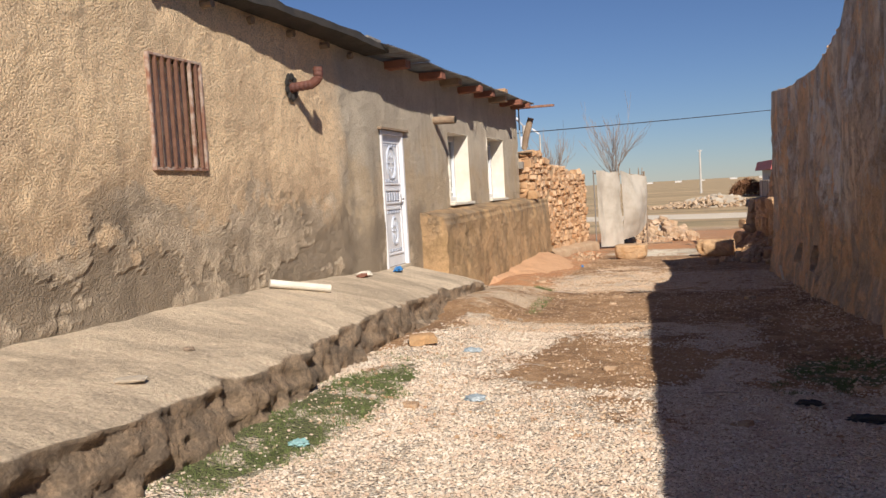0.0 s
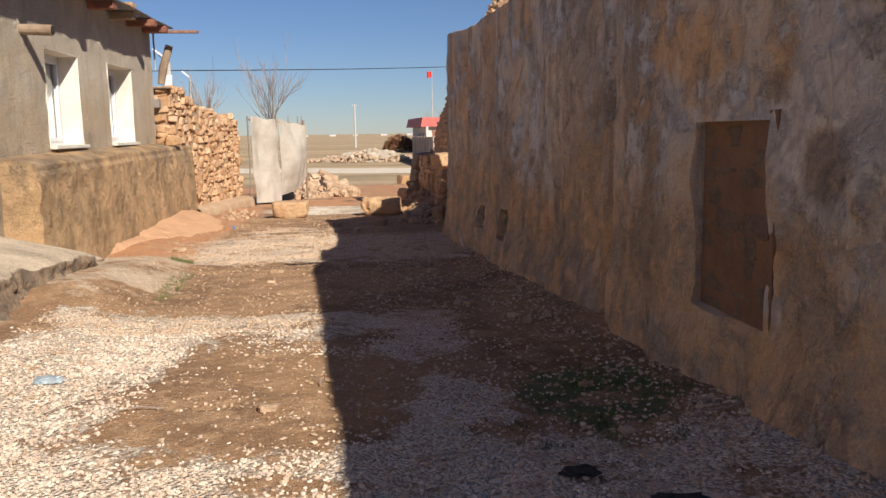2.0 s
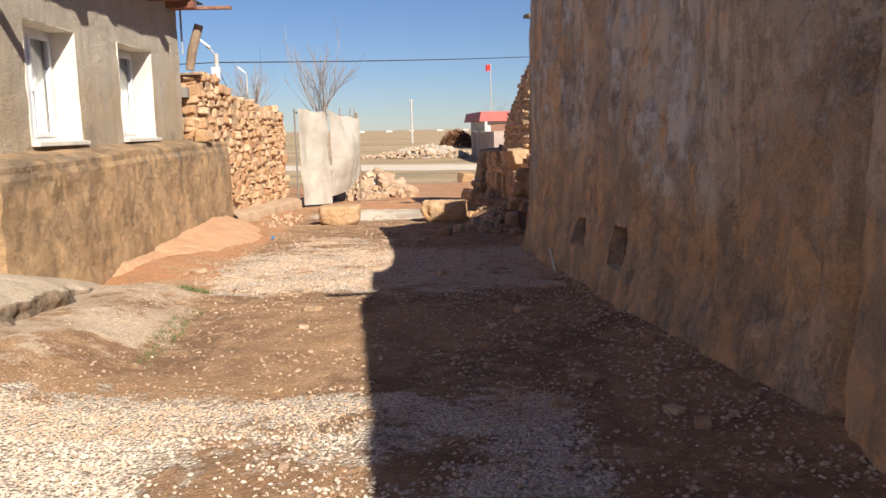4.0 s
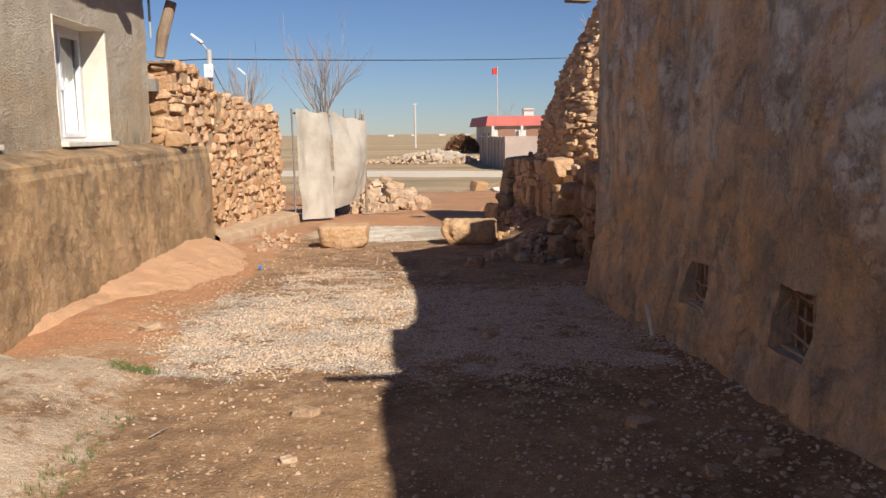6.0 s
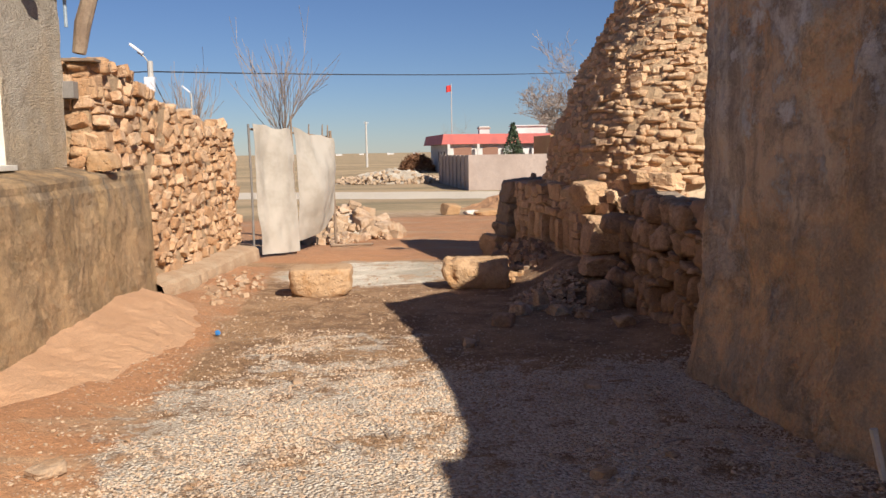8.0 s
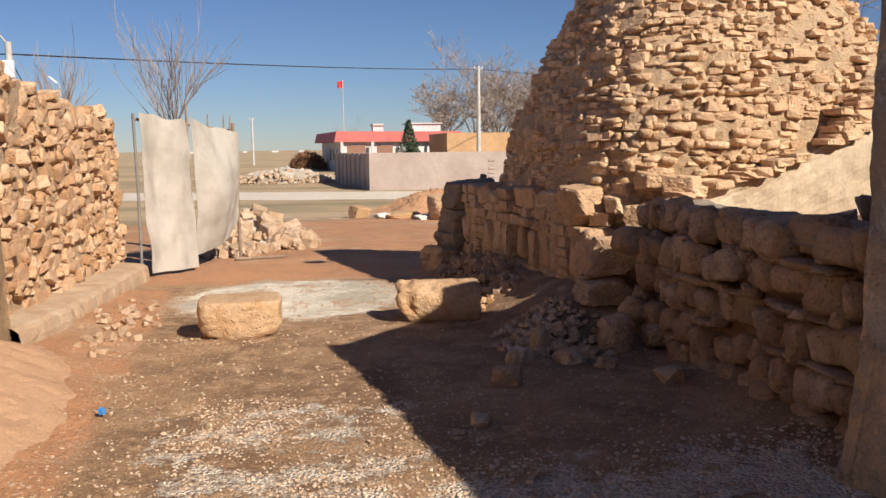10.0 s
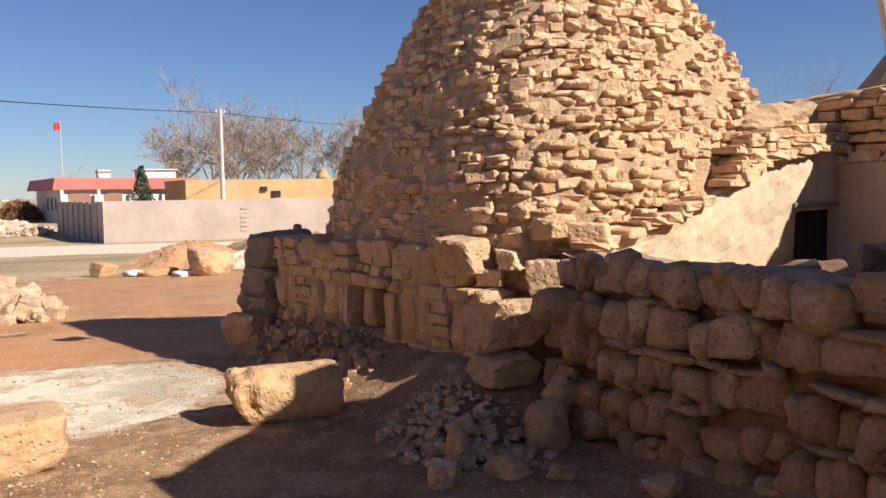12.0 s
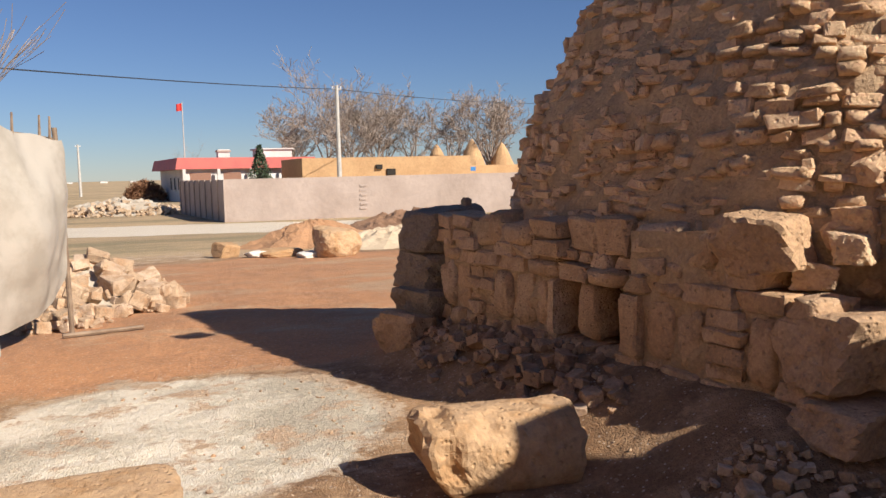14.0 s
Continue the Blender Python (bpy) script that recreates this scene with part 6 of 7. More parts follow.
DRUM_SIDES = ((0.2, 0.98), (1.05, 1.06), (1.62, 0.95), (2.4, 1.10), (3.2, 1.0), (4.1, 1.08), (4.75, 0.96), (5.5, 1.10))


def drum():
    bm = bmesh.new()
    n, rows = 40, 34
    rings = []
    for i in range(rows + 1):
        t = i / rows
        x = -0.44 + 0.88 * t
        edge = min(1, 0.80 + 5.5 * min(t, 1 - t)) if min(t, 1 - t) < 0.04 else 1
        ring = []
        for k in range(n):
            a = k * 2 * math.pi / n
            c, s = math.cos(a), math.sin(a)
            r = 0.245 * edge * sum(max(0.0, math.cos(a - b) / e) ** 8 for b, e in DRUM_SIDES) ** (-1 / 8)
            p = Vector((x, r * c * 1.12, r * s))
            chew = max(0, noise.noise(p * 6 + Vector((3, 0, 0))) - 0.0) * 0.42 * smooth01(0.62, 0.1, t) * (1 if c < 0.2 else 0.3)
            p += Vector((0.03 * fbm((1, c, s), 3, 2) * (1 if t < 0.5 else -1) * (min(t, 1 - t) < 0.1), 0, 0))
            p.x += 0.13 * max(0.0, -s) * (1 - t)
            q = p * (1 + 0.05 * fbm(p, 4, 4) + 0.025 * fbm(p, 4, 14) - chew)
            ring.append(bm.verts.new((p.x, q.y, q.z)))
        rings.append(ring)
    for a, b in zip(rings, rings[1:]):
        for k in range(n):
            bm.faces.new((a[k], a[(k + 1) % n], b[(k + 1) % n], b[k]))
    bm.faces.new(rings[0][::-1])
    bm.faces.new(rings[-1])
    ob = part("column_drum", bm, M_BOULDER, None, "", True)
    ob.matrix_world = trs((0.13, 21.72, -0.26), (1, 1, 1), -0.16)
    tagged(ob, "squarish honey limestone drum lying on its side", "stone block")


drum()
boulder("rock", (0.62, 0.55, 0.42), (1.63, 39.5, -0.66), M_BOULDER, "squared honey boulder beside the track", "boulder", 0.3, 4.5, 0.08, 11, group="boulders by the track")
boulder("rock", (1.1, 0.8, 0.26), (2.9, 38.9, -0.74), M_BOULDER, "long low honey boulder beside the track", "boulder", 0.1, 4.5, 0.08, 12, group="boulders by the track")
boulder("rock", (1.1, 0.9, 0.78), (4.05, 37.7, -0.47), M_BOULDER, "large rounded boulder beside the track", "boulder", 0.2, 3.2, 0.10, 13, group="boulders by the track")
boulder("rock", (0.9, 0.5, 0.2), (2.45, 38.9, -0.74), M_REVEAL, "flat white stone beside the track", "boulder", 0.1, 5, 0.06, 14, group="boulders by the track")
boulder("rock", (0.7, 0.5, 0.2), (3.45, 37.9, -0.74), M_REVEAL, "flat white stone beside the track", "boulder", 0.5, 5, 0.06, 15, group="boulders by the track")


def heap(name, at, rx_, ry_, h, mat, label, seed=0, lumps=0.25, power=1.5):
    verts, faces = [], []
    n, m = 22, 48
    for i in range(n + 1):
        r = i / n
        for k in range(m):
            a = k * 2 * math.pi / m
            wob = 1 + 0.22 * fbm((math.cos(a), math.sin(a), seed), 3, 1.3)
            x, y = at[0] + rx_ * r * wob * math.cos(a), at[1] + ry_ * r * wob * math.sin(a)
            z = h * (0.5 + 0.5 * math.cos(math.pi * r)) ** (1 / power) * (1 + lumps * fbm((x, y, seed), 4, 1.8 / max(0.5, h)))
            verts.append((x, y, ground_z(x, y) + z - 0.05 * r - (0.3 if i == n else 0)))
    for i in range(n):
        for k in range(m):
            faces.append((i * m + k, i * m + (k + 1) % m, (i + 1) * m + (k + 1) % m, (i + 1) * m + k))
    ob = link_mesh(name, verts, [f for f in faces], mat, smooth=True)
    return tagged(ob, label, "heap")




def sand_bank():
    verts, faces = [], []
    ys = steps(14.6, 21.1, 0.09)
    for y in ys:
        top = lerp_table(y, [(14.6, -0.32), (15.1, -0.12), (16.3, -0.10), (18.2, -0.06), (19.6, 0.0), (20.4, -0.03), (21.1, -0.30)])
        foot = lerp_table(y, [(14.6, -3.95), (15.5, -3.85), (16.3, -3.7), (17.1, -3.2), (18.5, -2.95), (19.5, -3.0), (21.1, -3.5)])
        for j in range(14):
            t = j / 13
            x = -4.05 + (foot + 4.05) * t
            z = top + (ground_z(x, y) - 0.03 - top) * (t ** 0.85) + 0.05 * (1 - abs(2 * t - 1)) * fbm((x, y, 4), 4, 1.0) + 0.012 * fbm((x, y, 1), 4, 5)
            verts.append((x + 0.10 * fbm((y, 0, 2), 3, 1.0) * t, y, z))
    for i in range(len(ys) - 1):
        for j in range(13):
            a = i * 14 + j
            faces.append((a, a + 1, a + 15, a + 14))
    tagged(link_mesh("sand_bank", verts, faces, M_SAND, smooth=True), "bank of loose orange sand against the bench wall", "sand")


sand_bank()
M_SOIL2 = simple("red_brown_heap", (0.46, 0.25, 0.13), (0.36, 0.195, 0.10), 1.5, 0.95, 20, 0.8, 0.03)
heap("earth_heap", (4.6, 42.0), 2.6, 1.7, 0.72, M_SOIL2, "heap of red-brown earth beyond the boulders", 7, 0.2)
heap("gypsum_heap", (6.8, 40.4), 2.9, 1.6, 0.55, M_LIME, "heap of pale crushed stone beyond the boulders", 8, 0.25)
heap("earth_bank", (9.4, 46.0), 3.6, 2.0, 0.7, M_SOIL, "low bank of dark earth", 9, 0.3)


def rubble_pile(at, rx_, ry_, h, n, smin, smax, mat, label, seed, single=60):
    """Stones heaped on the ground: the larger ones are things of their own, the rest one object."""
    g = random.Random(seed)
    rest = []
    made = 0
    for i in range(n):
        a, r = g.uniform(0, 2 * math.pi), math.sqrt(g.random())
        x, y = at[0] + rx_ * r * math.cos(a), at[1] + ry_ * r * math.sin(a)
        s = g.uniform(smin, smax) * (1.25 - 0.5 * r)
        z = ground_z(x, y) + h * max(0, 1 - r) ** 0.9 * g.uniform(0.35, 1.0)
        m = trs((x, y, z + s * 0.14), (s, s * g.uniform(0.6, 1.0), s * g.uniform(0.45, 0.8)), g.uniform(0, 6.3), g.uniform(-0.5, 0.5), g.uniform(-0.5, 0.5))
        kind = g.choice((ROUND, BLOCK, SLABS))
        if made < single and s > smin + 0.6 * (smax - smin):
            ob = stone_piece("rubble_stone", kind, g.randrange(8), m, mat, None)
            tagged(ob, label, "stone", "stones of a heap")
            made += 1
        else:
            rest.append((kind, g.randrange(8), m))
    ob = stone_stuff("rubble", rest, mat, None, label + " in a heap", "rubble")
    return ob


heap("earth_mound", (-1.75, 31.3), 1.25, 1.3, 0.55, M_CONC, "core of the stone heap by the gate", 21, 0.2)
rubble_pile((-1.75, 31.2), 1.45, 1.5, 0.75, 260, 0.12, 0.40, M_CHIPS, "pale broken limestone lump", 1, 50)
rubble_pile((-2.3, 29.4), 0.8, 0.6, 0.18, 60, 0.08, 0.26, M_CHIPS, "pale broken limestone lump", 2, 12)
heap("earth_mound", (0.6, 72.0), 5.0, 3.0, 0.9, M_CONC, "core of the far stone heap", 22, 0.3)
rubble_pile((0.6, 71.5), 5.6, 3.2, 0.9, 520, 0.14, 0.42, M_FAROUT, "pale rubble lump far off", 3, 30)
rubble_pile((1.02, 23.4), 0.36, 1.7, 0.08, 150, 0.04, 0.15, M_RUBBLE, "brown stone chips below the plinth", 4, 30)
rubble_pile((0.85, 20.15), 0.55, 0.75, 0.09, 260, 0.03, 0.10, M_CHIPS, "pale stone chips in the shade", 5, 40)
rubble_pile((0.55, 21.95), 0.30, 0.30, 0.06, 22, 0.06, 0.18, M_BOULDER, "honey stone chips by the drum", 6, 8)
rubble_pile((-3.15, 22.3), 0.35, 1.6, 0.04, 60, 0.04, 0.12, M_CHIPS, "pale chips along the ledge", 7, 10)
for k, (x, y, s) in enumerate(((1.28, 19.75, (0.30, 0.24, 0.40)), (0.32, 19.55, (0.24, 0.20, 0.16)), (0.72, 19.45, (0.28, 0.20, 0.12)), (0.05, 19.0, (0.24, 0.2, 0.16)), (0.62, 19.85, (0.16, 0.14, 0.26)), (-0.42, 18.1, (0.14, 0.12, 0.08)), (0.95, 19.2, (0.18, 0.14, 0.1)), (1.2, 18.6, (0.2, 0.16, 0.12)))):
    boulder("loose_stone", s, (x, y, ground_z(x, y) + s[2] * 0.32), M_RUBBLE if k % 3 == 0 else M_CHIPS, "loose grey-brown stone lying in the shade", "stone", k * 0.9, 3.6, 0.16, k + 60, group="loose stones in the lane", sub=3)
g = random.Random(77)
for k in range(46):
    y = g.uniform(5.5, 17.5)
    x = rx(y) - 0.15 - abs(g.gauss(0, 0.75)) if k % 3 else g.uniform(-2.3, 1.2)
    s = g.uniform(0.04, 0.11)
    ob = stone_piece("loose_stone", g.choice((ROUND, BLOCK, SLABS)), g.randrange(8), trs((x, y, ground_z(x, y) + s * 0.12), (s * 1.3, s, s * 0.55), g.uniform(0, 6), g.uniform(-0.2, 0.2)), M_CHIPS, None)
    tagged(ob, "pale loose stone lying on the lane", "stone", "loose stones in the lane")


# gravel: chips scattered by zone
def chips(name, n, x0, x1, y0, y1, smin, smax, accept, mat, label, seed):
    rs = np.random.RandomState(seed)
    phi = (1 + 5 ** 0.5) / 2
    ico = np.array([(-1, phi, 0), (1, phi, 0), (-1, -phi, 0), (1, -phi, 0), (0, -1, phi), (0, 1, phi), (0, -1, -phi), (0, 1, -phi), (phi, 0, -1), (phi, 0, 1), (-phi, 0, -1), (-phi, 0, 1)]) / 1.9
    tri = np.array([(0, 11, 5), (0, 5, 1), (0, 1, 7), (0, 7, 10), (0, 10, 11), (1, 5, 9), (5, 11, 4), (11, 10, 2), (10, 7, 6), (7, 1, 8), (3, 9, 4), (3, 4, 2), (3, 2, 6), (3, 6, 8), (3, 8, 9), (4, 9, 5), (2, 4, 11), (6, 2, 10), (8, 6, 7), (9, 8, 1)])
    pts = []
    tries = 0
    while len(pts) < n and tries < n * 6:
        tries += 1
        x, y = rs.uniform(x0, x1), rs.uniform(y0, y1)
        if rs.rand() < accept(x, y):
            pts.append((x, y, ground_z(x, y)))
    c = np.array(pts)
    k = len(c)
    s = rs.uniform(smin, smax, (k, 1, 1)) * rs.uniform(0.55, 1.25, (k, 1, 3))
    v = ico[None] * s * (1 + rs.uniform(-0.28, 0.28, (k, 12, 1)))
    v[:, :, 2] *= 0.6
    a = rs.uniform(0, 6.28, k)
    ca, sa = np.cos(a)[:, None], np.sin(a)[:, None]
    vx = v[:, :, 0] * ca - v[:, :, 1] * sa
    vy = v[:, :, 0] * sa + v[:, :, 1] * ca
    vz = v[:, :, 2] + 0.3 * s[:, :, 2] + 0.25 * vx * rs.uniform(-1, 1, (k, 1))
    vv = np.stack([vx, vy, vz], 2) + c[:, None, :]
    ff = (tri[None] + (np.arange(k) * 12)[:, None, None]).reshape(-1, 3)
    me = bpy.data.meshes.new(name)
    me.from_pydata(vv.reshape(-1, 3).tolist(), [], ff.tolist())
    me.materials.append(mat)
    ob = new(name, me)
    return tagged(ob, label, "gravel", kind="stuff")


def gravel_here(x, y):
    (gr, gs, rd), (cn, rd2, st) = zones(x, y)
    near = 1.0 if y < 9 else 0.75
    if gs > 0.45:
        return 0.06
    return near * min(1, max(0.012, (gr + 0.55 * fbm((x, y, 0), 4, 1.3)) ** 2 if gr > 0.1 else 0.012)) * (0.15 if x < kerb_x(y) + 0.02 and y < 13 else 1)


chips("gravel", 36000, -3.3, 1.7, 3.0, 9.5, 0.006, 0.015, gravel_here, M_GRAVEL, "white crushed limestone gravel", 3)
chips("gravel", 24000, -3.1, 1.5, 9.5, 19.5, 0.005, 0.012, gravel_here, M_GRAVEL2, "white crushed limestone gravel", 4)
chips("pebbles", 3600, -3.0, 1.6, 5.0, 25.0, 0.007, 0.020, lambda x, y: (0.5 if y < 18 else 0.15) * (0.4 + fbm((x, y, 3), 3, 1.2)), M_CHIPS, "scattered pale pebbles", 5)


chips("pebbles", 4200, -0.8, 1.75, 4.6, 17.5, 0.006, 0.020, lambda x, y: 0.25 + 0.75 * smooth01(0.9, 0.0, rx(y) - x) + 0.5 * fbm((x, y, 8), 4, 1.1), M_GRAVEL2, "scattered pale stone chips along the mud wall", 6)
chips("pebbles", 1600, -3.4, -0.4, 13.5, 21.5, 0.006, 0.018, lambda x, y: 0.3 + fbm((x, y, 9), 4, 1.0), M_CHIPS, "scattered pale stone chips on the earth", 7)


def grass(name, n, x0, x1, y0, y1, accept, hmin, hmax, label, seed):
    rs = random.Random(seed)
    verts, faces = [], []
    for _ in range(n):
        x, y = rs.uniform(x0, x1), rs.uniform(y0, y1)
        if rs.random() > accept(x, y):
            continue
        z = ground_z(x, y) - 0.005
        for b in range(3):
            a, h = rs.uniform(0, 6.28), rs.uniform(hmin, hmax)
            dx, dy = math.cos(a), math.sin(a)
            w = rs.uniform(0.002, 0.004)
            k = len(verts)
            verts += [(x - dy * w, y + dx * w, z), (x + dy * w, y - dx * w, z), (x + dx * h * 0.45, y + dy * h * 0.45, z + h)]
            faces.append((k, k + 1, k + 2))
            x += rs.uniform(-0.012, 0.012)
            y += rs.uniform(-0.012, 0.012)
    ob = link_mesh(name, verts, faces, M_GRASS)
    return tagged(ob, label, "grass", kind="stuff")


grass("grass", 22000, -3.15, -2.2, 3.2, 9.0, lambda x, y: max(0, zones(x, y)[0][1] + 0.6 * fbm((x, y, 0), 4, 2.2) - 0.30), 0.012, 0.04, "short green grass at the foot of the kerb", 1)
grass("grass", 9000, 0.4, 1.7, 6.4, 8.3, lambda x, y: max(0, zones(x, y)[0][1] + 0.9 * fbm((x, y, 0), 4, 3.0) - 0.35), 0.012, 0.04, "short green grass in the shade of the wall", 2)
grass("grass", 900, -3.0, -2.3, 13.5, 14.0, lambda x, y: blob(x, y, -2.72, 13.75, 0.16, 0.09), 0.02, 0.06, "small tuft of green grass", 3)
grass("grass", 700, -2.7, -2.3, 10.6, 13.0, lambda x, y: blob(x, y, -2.42 - 0.05 * (y - 12), 12, 0.10, 1.2) * (0.5 + fbm((x, y, 2), 3, 3)), 0.02, 0.05, "thin weeds along the apron edge", 4)

# ---------------------------------------------------------------- litter and small things
bm = bmesh.new()
tube(bm, [(-4.48, 7.72, terrace_top(-4.48, 7.72) + 0.05), (-3.98, 8.14, terrace_top(-3.98, 8.14) + 0.05)], 0.042, 12)
ob = part("plastic_pipe", bm, M_REVEAL, None, "", True)
tagged(ob, "short length of white plastic pipe lying on the terrace", "pipe")


def crumple(name, at, size, mat, label, category, seed):
    bm = bmesh.new()
    bmesh.ops.create_icosphere(bm, subdivisions=3, radius=1)
    for v in bm.verts:
        p = v.co * (1 + 0.5 * noise.noise(v.co * 2.5 + Vector((seed, 0, 0))) + 0.25 * noise.noise(v.co * 6 + Vector((0, seed, 0))))
        v.co = Vector((p.x * size[0] / 2, p.y * size[1] / 2, max(p.z, -0.5) * size[2] / 2))
    ob = part(name, bm, mat)
    ob.location = at
    return tagged(ob, label, category)


def on_ground(x, y, dz=0.0):
    return (x, y, ground_z(x, y) + dz)


crumple("plastic_bag", on_ground(-2.55, 4.62, 0.02), (0.13, 0.11, 0.05), M_TEAL, "crumpled teal plastic scrap on the grass", "litter", 1)
crumple("plastic_bag", on_ground(-1.78, 6.05, 0.02), (0.17, 0.14, 0.05), M_BLUEGREY, "crumpled grey-blue plastic bag on the gravel", "litter", 2)
crumple("plastic_bag", on_ground(-2.35, 8.0, 0.02), (0.18, 0.14, 0.06), M_BLUEGREY, "crumpled grey-blue plastic bag on the gravel", "litter", 3)
crumple("plastic_bottle", on_ground(-2.82, 18.95, 0.03), (0.05, 0.07, 0.06), M_BLUE, "crushed blue plastic bottle on the gravel", "litter", 4)
crumple("dark_rag", on_ground(0.95, 5.75, 0.02), (0.26, 0.16, 0.05), M_DARKROOF, "dark rag lying by the shaded grass", "litter", 5)
crumple("dark_rag", on_ground(0.62, 6.1, 0.02), (0.16, 0.10, 0.04), M_DARKROOF, "small dark rag by the shaded grass", "litter", 6)
crumple("shoe_pile", (-4.28, 11.0, terrace_top(-4.28, 11.0) + 0.04), (0.12, 0.20, 0.09), M_BLUE, "blue cloth and slippers lying beside the door", "litter", 7)
crumple("rag", (-4.36, 9.95, terrace_top(-4.36, 9.95) + 0.02), (0.18, 0.26, 0.07), M_REVEAL, "white rag lying by the wall", "litter", 8)
crumple("rag", (-4.30, 9.75, terrace_top(-4.30, 9.75) + 0.02), (0.14, 0.20, 0.06), M_REDWOOD, "brown rag lying by the wall", "litter", 9)
boulder("flat_stone", (0.20, 0.13, 0.035), (-3.35, 4.05, terrace_top(-3.35, 4.05) + 0.02), M_CONC, "flat chip of stone lying on the terrace", "stone", 0.5, 5, 0.1, 70, sub=2)
boulder("flat_stone", (0.08, 0.06, 0.03), (-3.6, 5.0, terrace_top(-3.6, 5.0) + 0.015), M_PIER, "small dark pebble lying on the terrace", "stone", 0.5, 4, 0.1, 71, sub=2)
boulder("flat_stone", (0.30, 0.22, 0.12), on_ground(-2.9, 8.05, 0.05), M_BOULDER, "tan stone lying against the kerb", "stone", 0.5, 4, 0.14, 72, sub=3)
boulder("flat_stone", (0.20, 0.14, 0.07), on_ground(-3.05, 15.2, 0.03), M_CHIPS, "flat pale stone on the sand", "stone", 0.9, 4, 0.14, 73, sub=3)
bm = bmesh.new()
tube(bm, [(1.08, 14.42, 0.02), (1.12, 14.38, -0.22)], [0.02, 0.018], 6)
ob = part("stick", bm, M_REVEAL, None)
tagged(ob, "pale stick leaning against the wall foot", "stick")
g = random.Random(5)
for k in range(14):
    x, y, a = g.uniform(-2.2, 1.2), g.uniform(5, 16), g.uniform(0, 3.1)
    L = g.uniform(0.10, 0.30)
    z = ground_z(x, y) + 0.02
    bm = bmesh.new()
    tube(bm, [(x, y, z), (x + L * 0.5 * math.cos(a), y + L * 0.5 * math.sin(a), z + 0.012), (x + L * math.cos(a + 0.15), y + L * math.sin(a + 0.15), z + 0.002)], [0.005, 0.004, 0.003], 5)
    ob = part("twig", bm, M_TWIG, None)
    tagged(ob, "thin dry twig lying on the lane", "twig", "twigs on the lane")
bm = bmesh.new()
tube(bm, [(-2.1, 28.2, -0.55), (-1.2, 28.4, -0.56)], [0.03, 0.025], 6)
tagged(part("branch", bm, M_TIMBER, None), "dry branch lying before the gate", "branch")


# ---------------------------------------------------------------- bare trees
def limb(bm, p, d, length, r, depth, g, bend=0.25, spread=0.6, up=0.15, rmin=0.0):
    pts, rad = [Vector(p)], [r]
    n = 3
    d = Vector(d).normalized()
    for i in range(n):
        d = (d + Vector((g.gauss(0, bend), g.gauss(0, bend), g.gauss(0, bend) + up)) * 0.35).normalized()
        pts.append(pts[-1] + d * (length / n))
        rad.append(max(rmin, r * (1 - 0.6 * (i + 1) / n)))
    tube(bm, pts, rad, 6 if r > 0.05 else 3, False)
    if depth:
        for k in range(g.choice((2, 3, 3, 4))):
            i = g.choice((1, 2, 3))
            q = Vector((g.gauss(0, 1), g.gauss(0, 1), g.gauss(0, 0.5))).normalized()
            limb(bm, pts[i], d + q * spread, length * g.uniform(0.5, 0.8), rad[i] * 0.65, depth - 1, g, bend, spread, up, rmin)


def bare_tree(at, height, seed, label, depth=4, stems=1, r=0.16, spread=0.6, name="bare_tree", rmin=0.0):
    g = random.Random(seed)
    t = thing(name, label, "tree")
    x, y = at
    z = ground_z(x, y) - 0.1
    bm = bmesh.new()
    top = Vector((x + g.uniform(-0.1, 0.1), y, z + height * 0.28))
    tube(bm, [(x, y, z), (x + 0.02, y, z + height * 0.14), top], [r * 1.2, r, r * 0.85], 8)
    part("trunk", bm, M_BARK, t, "", True)
    bm = bmesh.new()
    for k in range(stems):
        a = k * 6.28 / stems + g.uniform(-0.4, 0.4)
        limb(bm, top - Vector((0, 0, 0.02 * k)), (0.45 * math.cos(a), 0.45 * math.sin(a), 1), height * 0.42, r * 0.6, depth, g, 0.25, spread, 0.15, rmin)
    part("crown", bm, M_TWIG, t, "leafless branches")
    return t


def pollard(at, seed):
    g = random.Random(seed)
    t = thing("pollard_tree", "small leafless pollarded tree behind the gate", "tree")
    x, y = at
    bm = bmesh.new()
    tube(bm, [(x, y, -0.7), (x + 0.03, y, 0.6), (x, y, 1.75)], [0.11, 0.09, 0.10], 8)
    part("trunk", bm, M_BARK, t, "", True)
    bm = bmesh.new()
    for k in range(20):
        a = g.uniform(0, 6.28)
        lean = g.uniform(0.15, 1.0)
        L = g.uniform(0.85, 1.45)
        limb(bm, (x, y, 1.7 + g.uniform(-0.1, 0.1)), (lean * math.cos(a), lean * math.sin(a), 1), L, 0.014, 2, g, 0.12, 0.38, 0.15, 0.005)
    part("crown", bm, M_TWIG, t, "straight thin leafless shoots")


pollard((-3.2, 30.5), 4)
pollard((-6.0, 34.0), 9)
for k, (x, y, h) in enumerate(((21.5, 112, 8.5), (24.5, 108, 10.5), (27.0, 111, 11.5), (29.5, 107, 9.0), (32.0, 113, 11.0), (35.5, 110, 9.5), (38.5, 96, 9.5), (35.2, 98, 8.6), (23, 118, 9.5), (30.5, 118, 11.0), (26, 104, 8.0), (34, 116, 10.0), (40.5, 99, 9.0), (43, 104, 10))):
    bare_tree((x, y), h, 100 + k, "tall leafless grey-brown tree in the distance", 5, 4, 0.22, 0.85, rmin=0.022)
bare_tree((9.2, 112), 6.5, 131, "small leafless tree behind the red-roofed house", 3, 3, 0.1)
